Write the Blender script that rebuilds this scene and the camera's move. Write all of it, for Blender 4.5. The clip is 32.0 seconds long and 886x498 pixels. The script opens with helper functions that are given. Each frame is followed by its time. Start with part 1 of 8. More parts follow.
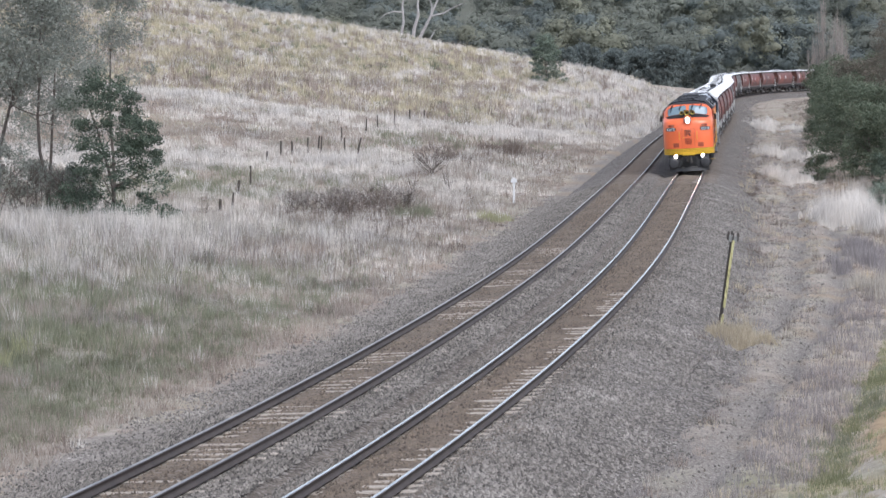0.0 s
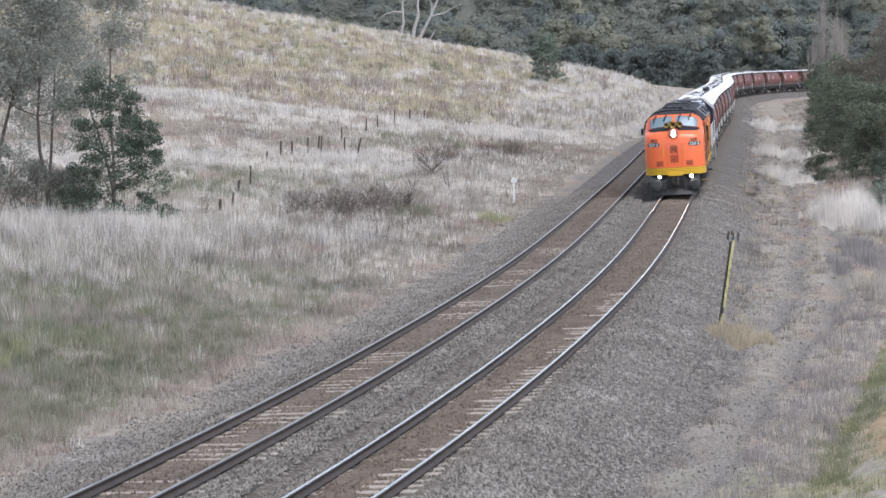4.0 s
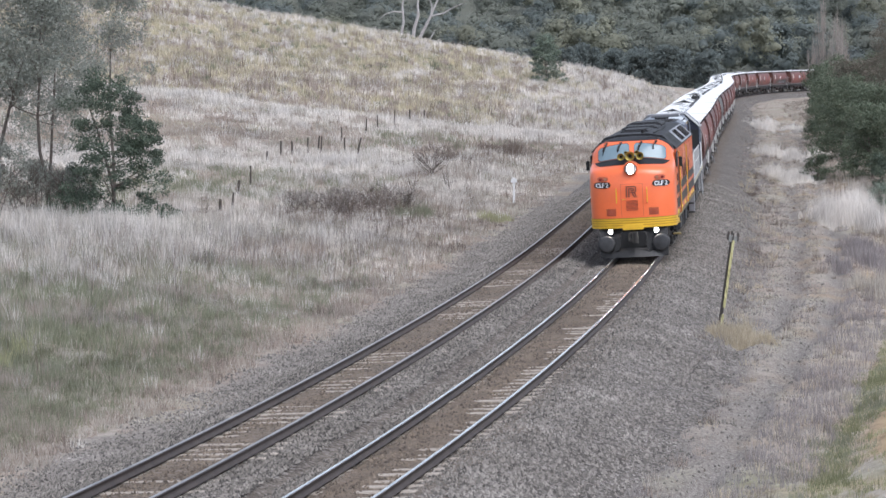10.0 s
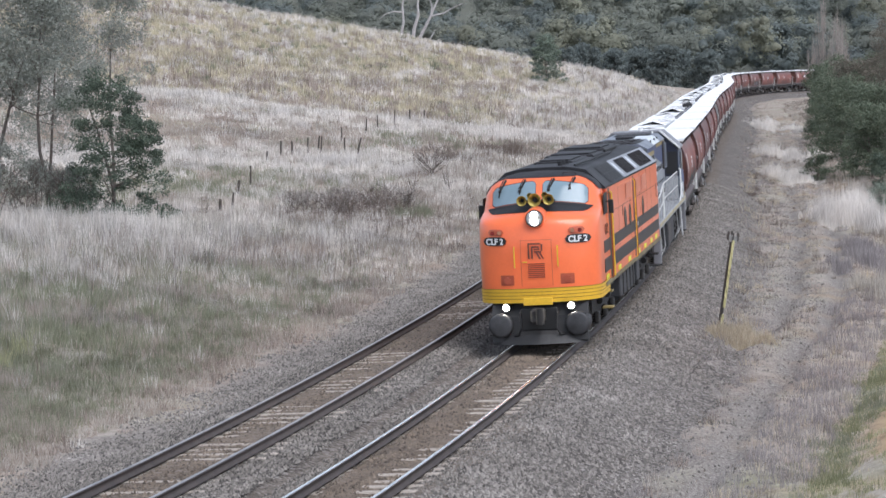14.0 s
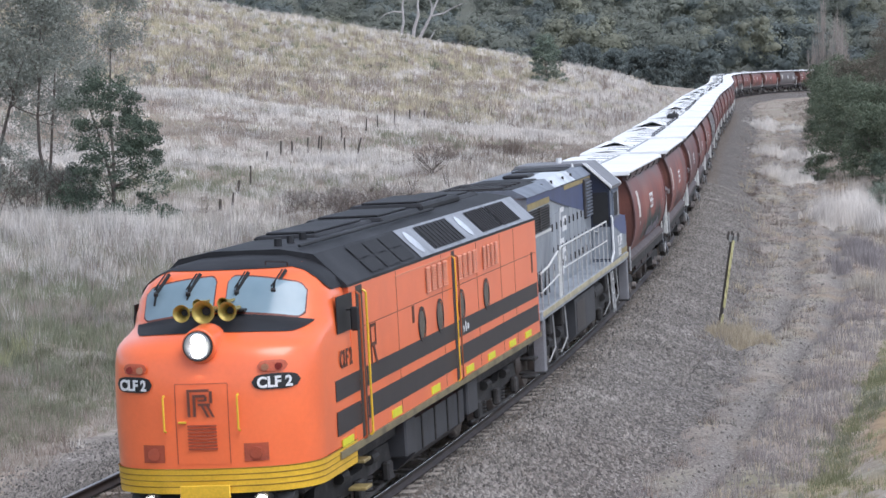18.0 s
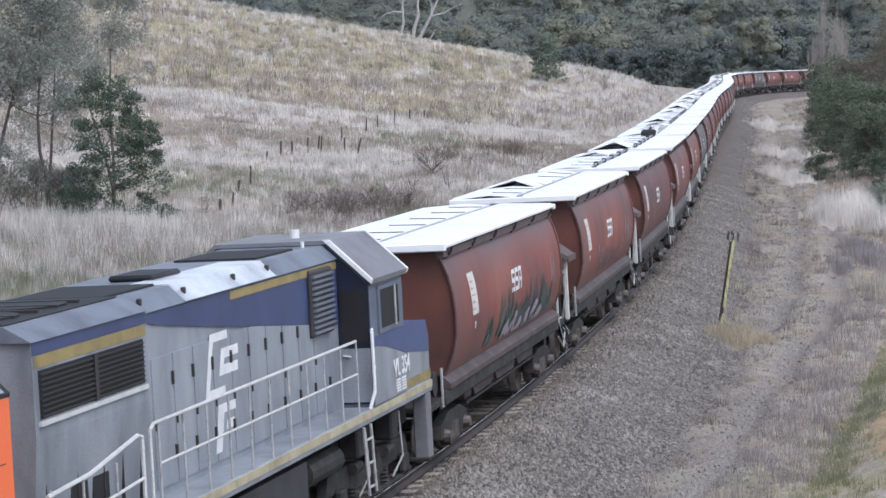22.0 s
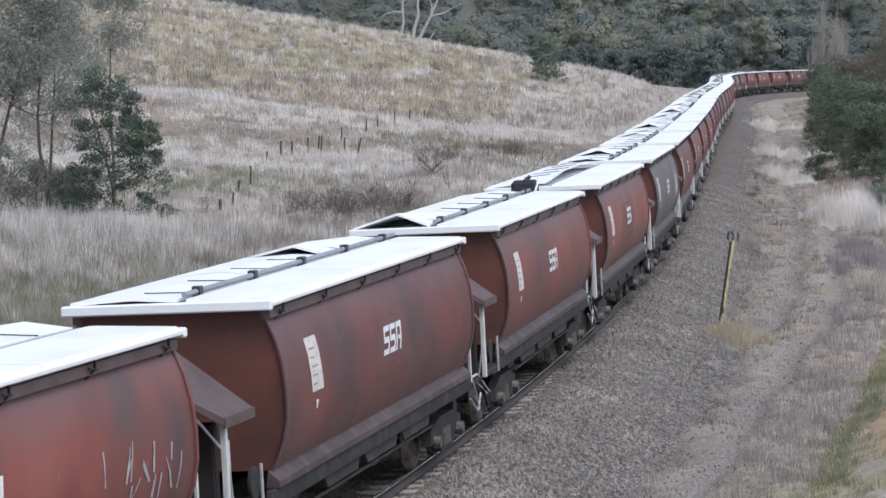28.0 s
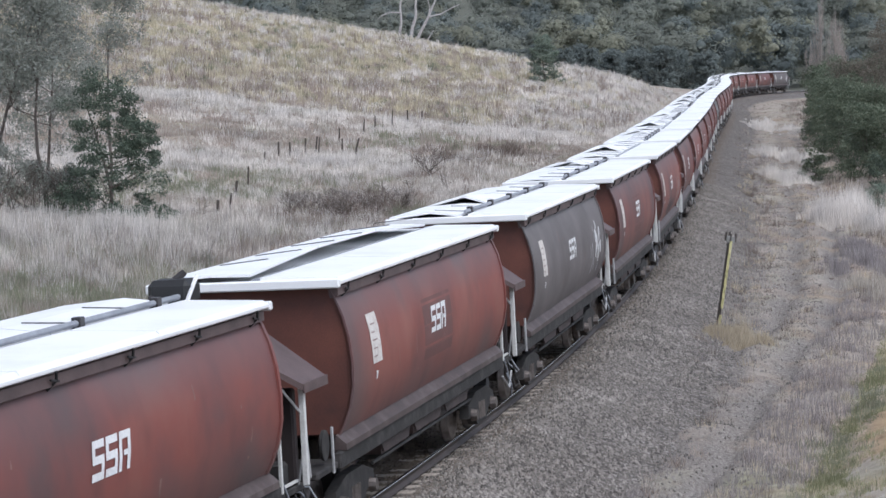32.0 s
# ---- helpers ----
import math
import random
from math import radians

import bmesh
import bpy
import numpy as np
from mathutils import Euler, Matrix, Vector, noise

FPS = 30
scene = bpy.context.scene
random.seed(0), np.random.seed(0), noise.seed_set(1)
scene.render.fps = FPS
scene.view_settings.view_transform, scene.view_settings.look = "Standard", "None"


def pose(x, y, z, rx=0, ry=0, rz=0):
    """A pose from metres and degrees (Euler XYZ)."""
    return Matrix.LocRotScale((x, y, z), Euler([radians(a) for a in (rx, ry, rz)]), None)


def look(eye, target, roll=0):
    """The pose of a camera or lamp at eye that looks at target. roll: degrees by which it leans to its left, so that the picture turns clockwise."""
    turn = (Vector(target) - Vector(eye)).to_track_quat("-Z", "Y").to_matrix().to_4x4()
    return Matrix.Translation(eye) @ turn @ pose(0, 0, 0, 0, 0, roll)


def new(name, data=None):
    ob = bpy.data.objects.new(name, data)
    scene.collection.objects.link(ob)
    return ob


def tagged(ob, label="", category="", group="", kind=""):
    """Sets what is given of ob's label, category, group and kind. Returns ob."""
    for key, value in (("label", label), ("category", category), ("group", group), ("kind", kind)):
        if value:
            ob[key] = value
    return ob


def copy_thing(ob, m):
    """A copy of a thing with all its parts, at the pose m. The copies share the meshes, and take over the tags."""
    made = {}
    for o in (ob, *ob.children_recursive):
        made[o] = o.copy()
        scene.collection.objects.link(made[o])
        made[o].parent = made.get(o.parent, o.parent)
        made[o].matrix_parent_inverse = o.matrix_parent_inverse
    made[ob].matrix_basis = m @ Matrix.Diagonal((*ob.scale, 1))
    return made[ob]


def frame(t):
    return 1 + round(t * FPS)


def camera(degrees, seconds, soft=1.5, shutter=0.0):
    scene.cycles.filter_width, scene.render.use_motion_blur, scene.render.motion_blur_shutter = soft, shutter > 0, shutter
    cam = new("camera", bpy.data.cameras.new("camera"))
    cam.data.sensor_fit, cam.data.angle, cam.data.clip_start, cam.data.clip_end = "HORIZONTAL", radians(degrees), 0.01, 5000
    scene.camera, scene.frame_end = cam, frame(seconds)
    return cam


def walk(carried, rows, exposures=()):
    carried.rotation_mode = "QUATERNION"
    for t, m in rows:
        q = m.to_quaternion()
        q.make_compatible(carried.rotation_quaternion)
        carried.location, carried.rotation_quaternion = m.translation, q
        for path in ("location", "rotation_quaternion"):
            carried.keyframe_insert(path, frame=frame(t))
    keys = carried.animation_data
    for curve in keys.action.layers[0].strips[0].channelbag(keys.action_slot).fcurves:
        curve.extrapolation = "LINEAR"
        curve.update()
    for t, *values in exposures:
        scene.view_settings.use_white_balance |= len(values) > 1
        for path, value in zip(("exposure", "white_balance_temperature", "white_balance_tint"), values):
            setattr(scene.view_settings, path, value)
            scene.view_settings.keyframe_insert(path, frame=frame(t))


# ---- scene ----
cam = camera(18.978, 32.0, soft=1.55)
EYE = (0.0, 0.0, 6.99)
TILT, ROLL = 0.073598, -0.3185


def aim(right=0.0, up=0.0):
    """The camera's pose, turned by small angles (radians) to the right and up."""
    t = -TILT + up
    return look(EYE, (EYE[0] + 100 * math.sin(right) * math.cos(t), 100 * math.cos(right) * math.cos(t), EYE[2] + 100 * math.sin(t)), ROLL)


walk(cam, [(0.0, aim()), (16.0, aim()), (30.5, aim()), (31.0, aim()), (31.3, aim(0.00025, 0.0004)),
           (31.6, aim(0.0006, 0.0006)), (32.0, aim(0.00085, 0.00025))], exposures=[(0.0, 0.98, 6090, 12), (13.0, 0.94, 6090, 12), (17.0, 0.9, 5920, 12), (20.0, 0.86, 5900, 12), (24.0, 0.87, 5900, 12), (25.0, 0.75, 5920, 12), (28.0, 0.74, 5980, 12), (32.0, 0.76, 5980, 12)])

# ---- light: an overcast late afternoon ----
world = bpy.data.worlds.new("overcast_sky")
scene.world = world
world.use_nodes = True
wn = world.node_tree.nodes
wl = world.node_tree.links
wn.clear()
sky = wn.new("ShaderNodeTexSky")
sky.sky_type = "NISHITA"
sky.sun_disc = False
sky.sun_elevation = radians(56)
sky.sun_rotation = radians(140)
sky.air_density = 1.0
sky.dust_density = 1.0
cloud = wn.new("ShaderNodeHueSaturation")
cloud.inputs["Saturation"].default_value = 0.42
wbg = wn.new("ShaderNodeBackground")
wbg.inputs["Strength"].default_value = 0.108
wout = wn.new("ShaderNodeOutputWorld")
wl.new(sky.outputs[0], cloud.inputs["Color"])
wl.new(cloud.outputs[0], wbg.inputs["Color"])
wl.new(wbg.outputs[0], wout.inputs["Surface"])
sun = new("sun", bpy.data.lights.new("sun", "SUN"))
sun.data.energy = 1.35
sun.data.angle = radians(40)
sun.data.specular_factor = 0.1
sun.data.color = (1.0, 0.97, 0.93)
sun.matrix_world = look((34, -46, 84), (0, 0, 0))


# ---- materials ----
def node_mat(name):
    m = bpy.data.materials.new(name)
    m.use_nodes = True
    nt = m.node_tree
    return m, nt, nt.nodes["Principled BSDF"]


def ramp_node(nt, stops):
    r = nt.nodes.new("ShaderNodeValToRGB")
    el = r.color_ramp.elements
    while len(el) < len(stops):
        el.new(0.5)
    for e, (p, c) in zip(el, stops):
        e.position = p
        e.color = (*c, 1)
    return r


def noise_node(nt, scale, detail=4.0, rough=0.55, coord="Object", stretch=None):
    tc = nt.nodes.new("ShaderNodeTexCoord")
    n = nt.nodes.new("ShaderNodeTexNoise")
    n.inputs["Scale"].default_value = scale
    n.inputs["Detail"].default_value = detail
    n.inputs["Roughness"].default_value = rough
    if stretch:
        mp = nt.nodes.new("ShaderNodeMapping")
        mp.inputs["Scale"].default_value = stretch
        nt.links.new(tc.outputs[coord], mp.inputs["Vector"])
        nt.links.new(mp.outputs[0], n.inputs["Vector"])
    else:
        nt.links.new(tc.outputs[coord], n.inputs["Vector"])
    return n


def mix_col(nt, a, b, fac, mode="MIX"):
    m = nt.nodes.new("ShaderNodeMix")
    m.data_type = "RGBA"
    m.blend_type = mode
    for sock, v in ((m.inputs[6], a), (m.inputs[7], b), (m.inputs[0], fac)):
        if isinstance(v, tuple):
            sock.default_value = (*v, 1)
        elif isinstance(v, (int, float)):
            sock.default_value = v
        else:
            nt.links.new(v, sock)
    return m.outputs[2]


def worn(name, base, dark=None, light=None, rough=0.5, metal=0.0, scale=3.0, fine=40.0, amount=0.5, bump=0.02, stretch=None, island=0.0, spec=0.5, grain=0.6):
    """A surface with stains at one scale and grain at a finer one."""
    m, nt, b = node_mat(name)
    dark = dark or tuple(c * 0.6 for c in base)
    light = light or tuple(min(1, c * 1.25) for c in base)
    n1 = noise_node(nt, scale, 5, 0.6, stretch=stretch)
    r1 = ramp_node(nt, [(0.3, dark), (0.52, base), (0.75, light)])
    nt.links.new(n1.outputs["Fac"], r1.inputs["Fac"])
    col = mix_col(nt, base, r1.outputs["Color"], amount)
    n2 = noise_node(nt, fine, 3, 0.6)
    r2 = ramp_node(nt, [(0.3, (0.75, 0.75, 0.75)), (0.7, (1.12, 1.12, 1.12))])
    nt.links.new(n2.outputs["Fac"], r2.inputs["Fac"])
    col = mix_col(nt, col, r2.outputs["Color"], grain, "MULTIPLY")
    if island:
        g = nt.nodes.new("ShaderNodeNewGeometry")
        r3 = ramp_node(nt, [(0.0, (1 - island,) * 3), (1.0, (1 + island,) * 3)])
        nt.links.new(g.outputs["Random Per Island"], r3.inputs["Fac"])
        col = mix_col(nt, col, r3.outputs["Color"], 1.0, "MULTIPLY")
    nt.links.new(col, b.inputs["Base Color"])
    b.inputs["Roughness"].default_value = rough
    b.inputs["Metallic"].default_value = metal
    b.inputs["Specular IOR Level"].default_value = spec
    if bump:
        bp = nt.nodes.new("ShaderNodeBump")
        bp.inputs["Strength"].default_value = 0.5
        bp.inputs["Distance"].default_value = bump
        nt.links.new(n2.outputs["Fac"], bp.inputs["Height"])
        nt.links.new(bp.outputs[0], b.inputs["Normal"])
    return m


def glow(name, colour, strength):
    m, nt, b = node_mat(name)
    b.inputs["Base Color"].default_value = (*colour, 1)
    b.inputs["Emission Color"].default_value = (*colour, 1)
    b.inputs["Emission Strength"].default_value = strength
    return m


def foliage(name, stops, rough=0.7, broad=0.22):
    """Leaves or blades whose colour varies from clump to clump."""
    m, nt, b = node_mat(name)
    g = nt.nodes.new("ShaderNodeNewGeometry")
    r = ramp_node(nt, stops)
    nt.links.new(g.outputs["Random Per Island"], r.inputs["Fac"])
    n = noise_node(nt, broad, 4, 0.6)
    r2 = ramp_node(nt, [(0.28, (0.62, 0.62, 0.63)), (0.5, (1.0, 1.0, 0.99)), (0.72, (1.28, 1.27, 1.24))])
    nt.links.new(n.outputs["Fac"], r2.inputs["Fac"])
    nt.links.new(mix_col(nt, r.outputs["Color"], r2.outputs["Color"], 0.8, "MULTIPLY"), b.inputs["Base Color"])
    b.inputs["Roughness"].default_value = rough
    b.inputs["Specular IOR Level"].default_value = 0.2
    # thin leaves let some light through
    tr = nt.nodes.new("ShaderNodeBsdfTranslucent")
    mx = nt.nodes.new("ShaderNodeMixShader")
    mx.inputs[0].default_value = 0.35
    nt.links.new(b.inputs["Base Color"].links[0].from_socket, tr.inputs["Color"])
    nt.links.new(b.outputs[0], mx.inputs[1])
    nt.links.new(tr.outputs[0], mx.inputs[2])
    nt.links.new(mx.outputs[0], nt.nodes["Material Output"].inputs["Surface"])
    return m


M_orange = worn("orange_paint", (0.91, 0.174, 0.052), (0.72, 0.135, 0.046), (0.94, 0.208, 0.072), rough=0.32, scale=0.6, fine=18, amount=0.6, bump=0.0, grain=0.12)
for _name, _value in (("Coat Weight", 0.45), ("Coat Roughness", 0.18)):
    M_orange.node_tree.nodes["Principled BSDF"].inputs[_name].default_value = _value
M_yellow = worn("yellow_paint", (0.78, 0.47, 0.03), rough=0.45, scale=2, amount=0.4, bump=0.002)
M_reflector = worn("yellow_reflector", (0.75, 0.72, 0.02), rough=0.35, scale=4, amount=0.25, bump=0.001)
M_stripe = worn("dark_grey_stripe", (0.034, 0.03, 0.031), rough=0.5, scale=2, amount=0.5, bump=0.001)
M_roofdark = worn("sooty_roof", (0.024, 0.024, 0.027), (0.014, 0.014, 0.016), (0.05, 0.05, 0.055), rough=0.6, scale=0.8, amount=0.9, bump=0.002, spec=0.3)
M_roofgrey = worn("grey_roof_panel", (0.28, 0.295, 0.325), (0.17, 0.18, 0.2), rough=0.5, scale=2.0, amount=0.7, bump=0.002)
M_mesh = worn("black_grille", (0.014, 0.014, 0.016), rough=0.7, scale=8, amount=0.5, bump=0.004)
M_black = worn("black_rubber", (0.015, 0.015, 0.016), rough=0.6, scale=6, amount=0.4, bump=0.002)
M_under = worn("grimy_running_gear", (0.026, 0.024, 0.023), (0.012, 0.011, 0.011), (0.08, 0.073, 0.07), rough=0.75, scale=3, amount=0.9, bump=0.006)
M_tank = worn("dark_grey_tank", (0.042, 0.043, 0.048), (0.022, 0.022, 0.024), rough=0.6, scale=2, amount=0.8, bump=0.003)
M_wheel = worn("worn_steel_wheel", (0.16, 0.14, 0.13), (0.06, 0.05, 0.045), rough=0.5, metal=0.6, scale=6, amount=0.8, bump=0.002)
M_chrome = worn("bare_metal", (0.45, 0.46, 0.48), rough=0.3, metal=0.9, scale=6, amount=0.4, bump=0.001)
M_brass = worn("brass_horn", (0.36, 0.28, 0.07), (0.18, 0.13, 0.04), rough=0.42, metal=0.5, scale=6, amount=0.5, bump=0.001)
M_white = worn("white_paint", (0.78, 0.78, 0.78), (0.55, 0.55, 0.55), rough=0.5, scale=4, amount=0.4, bump=0.001)
M_loco_grey = worn("weathered_grey_paint", (0.27, 0.293, 0.322), (0.145, 0.158, 0.178), (0.37, 0.393, 0.42), rough=0.5, scale=0.9, amount=0.8, bump=0.002, stretch=(1.5, 1.5, 0.5))
M_loco_blue = worn("blue_paint", (0.046, 0.066, 0.155), (0.03, 0.042, 0.095), (0.07, 0.097, 0.21), rough=0.45, scale=1.2, amount=0.7, bump=0.002)
M_loco_pale = worn("blue_grey_paint", (0.165, 0.185, 0.225), (0.08, 0.09, 0.11), rough=0.45, scale=1.4, amount=0.8, bump=0.002)
M_loco_yellow = worn("faded_yellow_paint", (0.3, 0.23, 0.09), (0.13, 0.115, 0.08), rough=0.5, scale=2, amount=0.8, bump=0.001)
M_silver = worn("silver_roof", (0.72, 0.75, 0.79), (0.42, 0.44, 0.47), rough=0.32, metal=0.35, scale=1.5, amount=0.8, bump=0.002)
M_hopper_top = worn("white_hatch_cover", (0.87, 0.875, 0.88), (0.7, 0.705, 0.71), (0.92, 0.92, 0.925), rough=0.45, scale=0.6, amount=0.6, bump=0.0, grain=0.15)
M_pale_rail = worn("pale_handrail_paint", (0.6, 0.6, 0.58), rough=0.5, scale=5, amount=0.4, bump=0.0)
M_lamp = glow("lit_headlamp", (1.0, 0.93, 0.8), 110.0)
M_ditch = glow("lit_ditch_lamp", (1.0, 0.88, 0.7), 90.0)
M_amber = worn("clear_marker_lens", (0.42, 0.2, 0.12), rough=0.2, scale=9, amount=0.3, bump=0.0)
M_redlens = worn("red_marker_lens", (0.22, 0.03, 0.025), rough=0.2, scale=9, amount=0.3, bump=0.0)


def glass_mat():
    m, nt, b = node_mat("sky_tinted_windscreen")
    n = noise_node(nt, 1.5, 3)
    # the pale blue base colour carries the sky's reflection
    r = ramp_node(nt, [(0.3, (0.17, 0.245, 0.29)), (0.7, (0.22, 0.3, 0.345))])
    nt.links.new(n.outputs["Fac"], r.inputs["Fac"])
    nt.links.new(r.outputs["Color"], b.inputs["Base Color"])
    b.inputs["Roughness"].default_value = 0.16
    b.inputs["Specular IOR Level"].default_value = 0.55
    return m


M_glass = glass_mat()


def hopper_mat():
    """Oxide-red hopper paint: each wagon faded and greyed in its own way."""
    m, nt, b = node_mat("oxide_red_hopper_paint")
    oi = nt.nodes.new("ShaderNodeObjectInfo")
    tc = nt.nodes.new("ShaderNodeTexCoord")
    off = nt.nodes.new("ShaderNodeVectorMath")
    off.operation = "ADD"
    mul = nt.nodes.new("ShaderNodeMath")
    mul.operation = "MULTIPLY"
    mul.inputs[1].default_value = 57.0
    nt.links.new(oi.outputs["Random"], mul.inputs[0])
    nt.links.new(tc.outputs["Object"], off.inputs[0])
    nt.links.new(mul.outputs[0], off.inputs[1])
    big = nt.nodes.new("ShaderNodeTexNoise")
    big.inputs["Scale"].default_value = 0.42
    big.inputs["Detail"].default_value = 6
    nt.links.new(off.outputs[0], big.inputs["Vector"])
    r1 = ramp_node(nt, [(0.3, (0.092, 0.06, 0.06)), (0.43, (0.162, 0.057, 0.051)), (0.55, (0.212, 0.06, 0.047)), (0.72, (0.255, 0.1, 0.078))])
    nt.links.new(big.outputs["Fac"], r1.inputs["Fac"])
    r2 = ramp_node(nt, [(0.0, (0.8, 0.85, 0.9)), (0.5, (1.0, 1.0, 1.0)), (1.0, (1.15, 1.05, 1.0))])
    nt.links.new(oi.outputs["Random"], r2.inputs["Fac"])
    col = mix_col(nt, r1.outputs["Color"], r2.outputs["Color"], 1.0, "MULTIPLY")
    mp = nt.nodes.new("ShaderNodeMapping")
    mp.inputs["Scale"].default_value = (0.8, 0.8, 0.6)
    nt.links.new(off.outputs[0], mp.inputs["Vector"])
    streak = nt.nodes.new("ShaderNodeTexNoise")
    streak.inputs["Scale"].default_value = 1.6
    streak.inputs["Detail"].default_value = 3
    nt.links.new(mp.outputs[0], streak.inputs["Vector"])
    r3 = ramp_node(nt, [(0.34, (0.7, 0.76, 0.8)), (0.52, (1.06, 1.03, 1.02))])
    nt.links.new(streak.outputs["Fac"], r3.inputs["Fac"])
    col = mix_col(nt, col, r3.outputs["Color"], 0.6, "MULTIPLY")
    # greyer, darker tone towards the top, under the eaves of the hatches
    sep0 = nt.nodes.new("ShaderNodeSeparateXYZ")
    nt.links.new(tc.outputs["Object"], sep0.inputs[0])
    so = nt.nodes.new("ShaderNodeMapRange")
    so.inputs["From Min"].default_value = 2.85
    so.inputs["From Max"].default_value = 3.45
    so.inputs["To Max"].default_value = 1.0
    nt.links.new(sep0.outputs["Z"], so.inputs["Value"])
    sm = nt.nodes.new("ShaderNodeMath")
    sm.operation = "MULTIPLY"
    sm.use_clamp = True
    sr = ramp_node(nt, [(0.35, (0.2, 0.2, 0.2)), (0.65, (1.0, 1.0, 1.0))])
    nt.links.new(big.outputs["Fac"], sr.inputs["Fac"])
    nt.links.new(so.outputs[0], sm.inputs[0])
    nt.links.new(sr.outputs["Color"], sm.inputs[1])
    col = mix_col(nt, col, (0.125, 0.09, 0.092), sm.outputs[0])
    # and the same towards the leading edge of the sheets
    fo = nt.nodes.new("ShaderNodeMapRange")
    fo.inputs["From Min"].default_value = 1.7
    fo.inputs["From Max"].default_value = 0.2
    fo.inputs["To Max"].default_value = 0.85
    nt.links.new(sep0.outputs["Y"], fo.inputs["Value"])
    fm = nt.nodes.new("ShaderNodeMath")
    fm.operation = "MULTIPLY"
    fm.use_clamp = True
    nt.links.new(fo.outputs[0], fm.inputs[0])
    nt.links.new(sr.outputs["Color"], fm.inputs[1])
    col = mix_col(nt, col, (0.098, 0.07, 0.072), fm.outputs[0])
    # road dust thrown up over the lower body
    sep = nt.nodes.new("ShaderNodeSeparateXYZ")
    nt.links.new(tc.outputs["Object"], sep.inputs[0])
    dr = ramp_node(nt, [(0.0, (0.75, 0.75, 0.75)), (1.0, (0.0, 0.0, 0.0))])
    mr = nt.nodes.new("ShaderNodeMapRange")
    mr.inputs["From Min"].default_value = 1.3
    mr.inputs["From Max"].default_value = 2.3
    nt.links.new(sep.outputs["Z"], mr.inputs["Value"])
    nt.links.new(mr.outputs[0], dr.inputs["Fac"])
    dm = nt.nodes.new("ShaderNodeMath")
    dm.operation = "MULTIPLY"
    nt.links.new(dr.outputs["Color"], dm.inputs[0])
    nt.links.new(streak.outputs["Fac"], dm.inputs[1])
    col = mix_col(nt, col, (0.14, 0.115, 0.105), dm.outputs[0])
    nt.links.new(col, b.inputs["Base Color"])
    b.inputs["Roughness"].default_value = 0.55
    return m


M_hopper = hopper_mat()
M_hopper_end = worn("rust_red_end_sheet", (0.12, 0.042, 0.03), (0.06, 0.028, 0.024), (0.17, 0.06, 0.04), rough=0.65, scale=0.9, amount=0.9, bump=0.003)
M_brown_plate = worn("dull_brown_plate", (0.115, 0.08, 0.078), (0.07, 0.05, 0.048), rough=0.6, scale=2, amount=0.8, bump=0.003)
M_rail = worn("rusty_rail_web", (0.06, 0.047, 0.043), (0.032, 0.026, 0.025), rough=0.7, scale=3, amount=0.7, bump=0.002)
M_head = worn("bright_rail_head", (0.72, 0.72, 0.74), (0.5, 0.49, 0.49), rough=0.22, metal=1.0, scale=1.0, amount=0.5, bump=0.0)
M_head_dull = worn("dull_rail_head", (0.42, 0.4, 0.4), (0.28, 0.26, 0.25), rough=0.36, metal=0.9, scale=1.0, amount=0.6, bump=0.0)
M_sleeper = worn("pale_weathered_sleeper", (0.4, 0.35, 0.3), (0.24, 0.2, 0.17), (0.5, 0.45, 0.39), rough=0.9, scale=4, amount=0.9, bump=0.01, stretch=(0.6, 5, 5))
M_stone = worn("ballast_stone", (0.19, 0.173, 0.156), (0.12, 0.107, 0.095), (0.33, 0.305, 0.28), rough=0.9, scale=0.5, amount=0.6, bump=0.0, island=0.66)
M_stone_mid = worn("grimy_ballast_stone", (0.168, 0.152, 0.135), (0.1, 0.089, 0.078), (0.28, 0.256, 0.232), rough=0.9, scale=0.5, amount=0.6, bump=0.0, island=0.8)
M_stone_brown = worn("rust_stained_stone", (0.15, 0.118, 0.09), (0.09, 0.068, 0.05), (0.24, 0.2, 0.155), rough=0.9, scale=0.8, amount=0.7, bump=0.0, island=0.6)
M_bark = worn("grey_brown_bark", (0.15, 0.125, 0.11), (0.08, 0.065, 0.055), (0.24, 0.21, 0.19), rough=0.9, scale=6, amount=0.9, bump=0.01, stretch=(3, 3, 0.7))
M_deadwood = worn("bleached_dead_wood", (0.42, 0.4, 0.39), (0.28, 0.26, 0.25), (0.52, 0.5, 0.49), rough=0.85, scale=3, amount=0.8, bump=0.01)
M_poplar = worn("pale_poplar_bark", (0.36, 0.32, 0.29), (0.25, 0.22, 0.2), (0.44, 0.4, 0.36), rough=0.9, scale=3, amount=0.8, bump=0.004)
M_post_wood = worn("dark_fence_timber", (0.09, 0.075, 0.065), (0.045, 0.04, 0.035), rough=0.95, scale=6, amount=0.8, bump=0.006)


# ---- the line of the railway ----
GAUGE = 0.7525
CANT = -0.049
TWIN = -3.437
KNOTS = [-30, 0, 20, 40, 60, 80, 110, 150, 200, 250, 300, 350, 400, 460]
BENDS = [-0.00376, -0.00198, -0.00125, -0.00129, -0.00039, 0.00005, -0.0003, 0.00035, -0.00003, -0.00045, 0.00006, 0.00138, 0.00301, 0.00465]
TS = np.arange(-170, 780, 0.5)
_k = np.interp(TS, KNOTS, BENDS)
_zero = int(np.searchsorted(TS, 0.0))
TH = np.concatenate([[0], np.cumsum((_k[1:] + _k[:-1]) * 0.25)])
TH = TH - TH[_zero] + 0.196544
_m = (TH[1:] + TH[:-1]) / 2
TX = np.concatenate([[0], np.cumsum(np.sin(_m) * 0.5)])
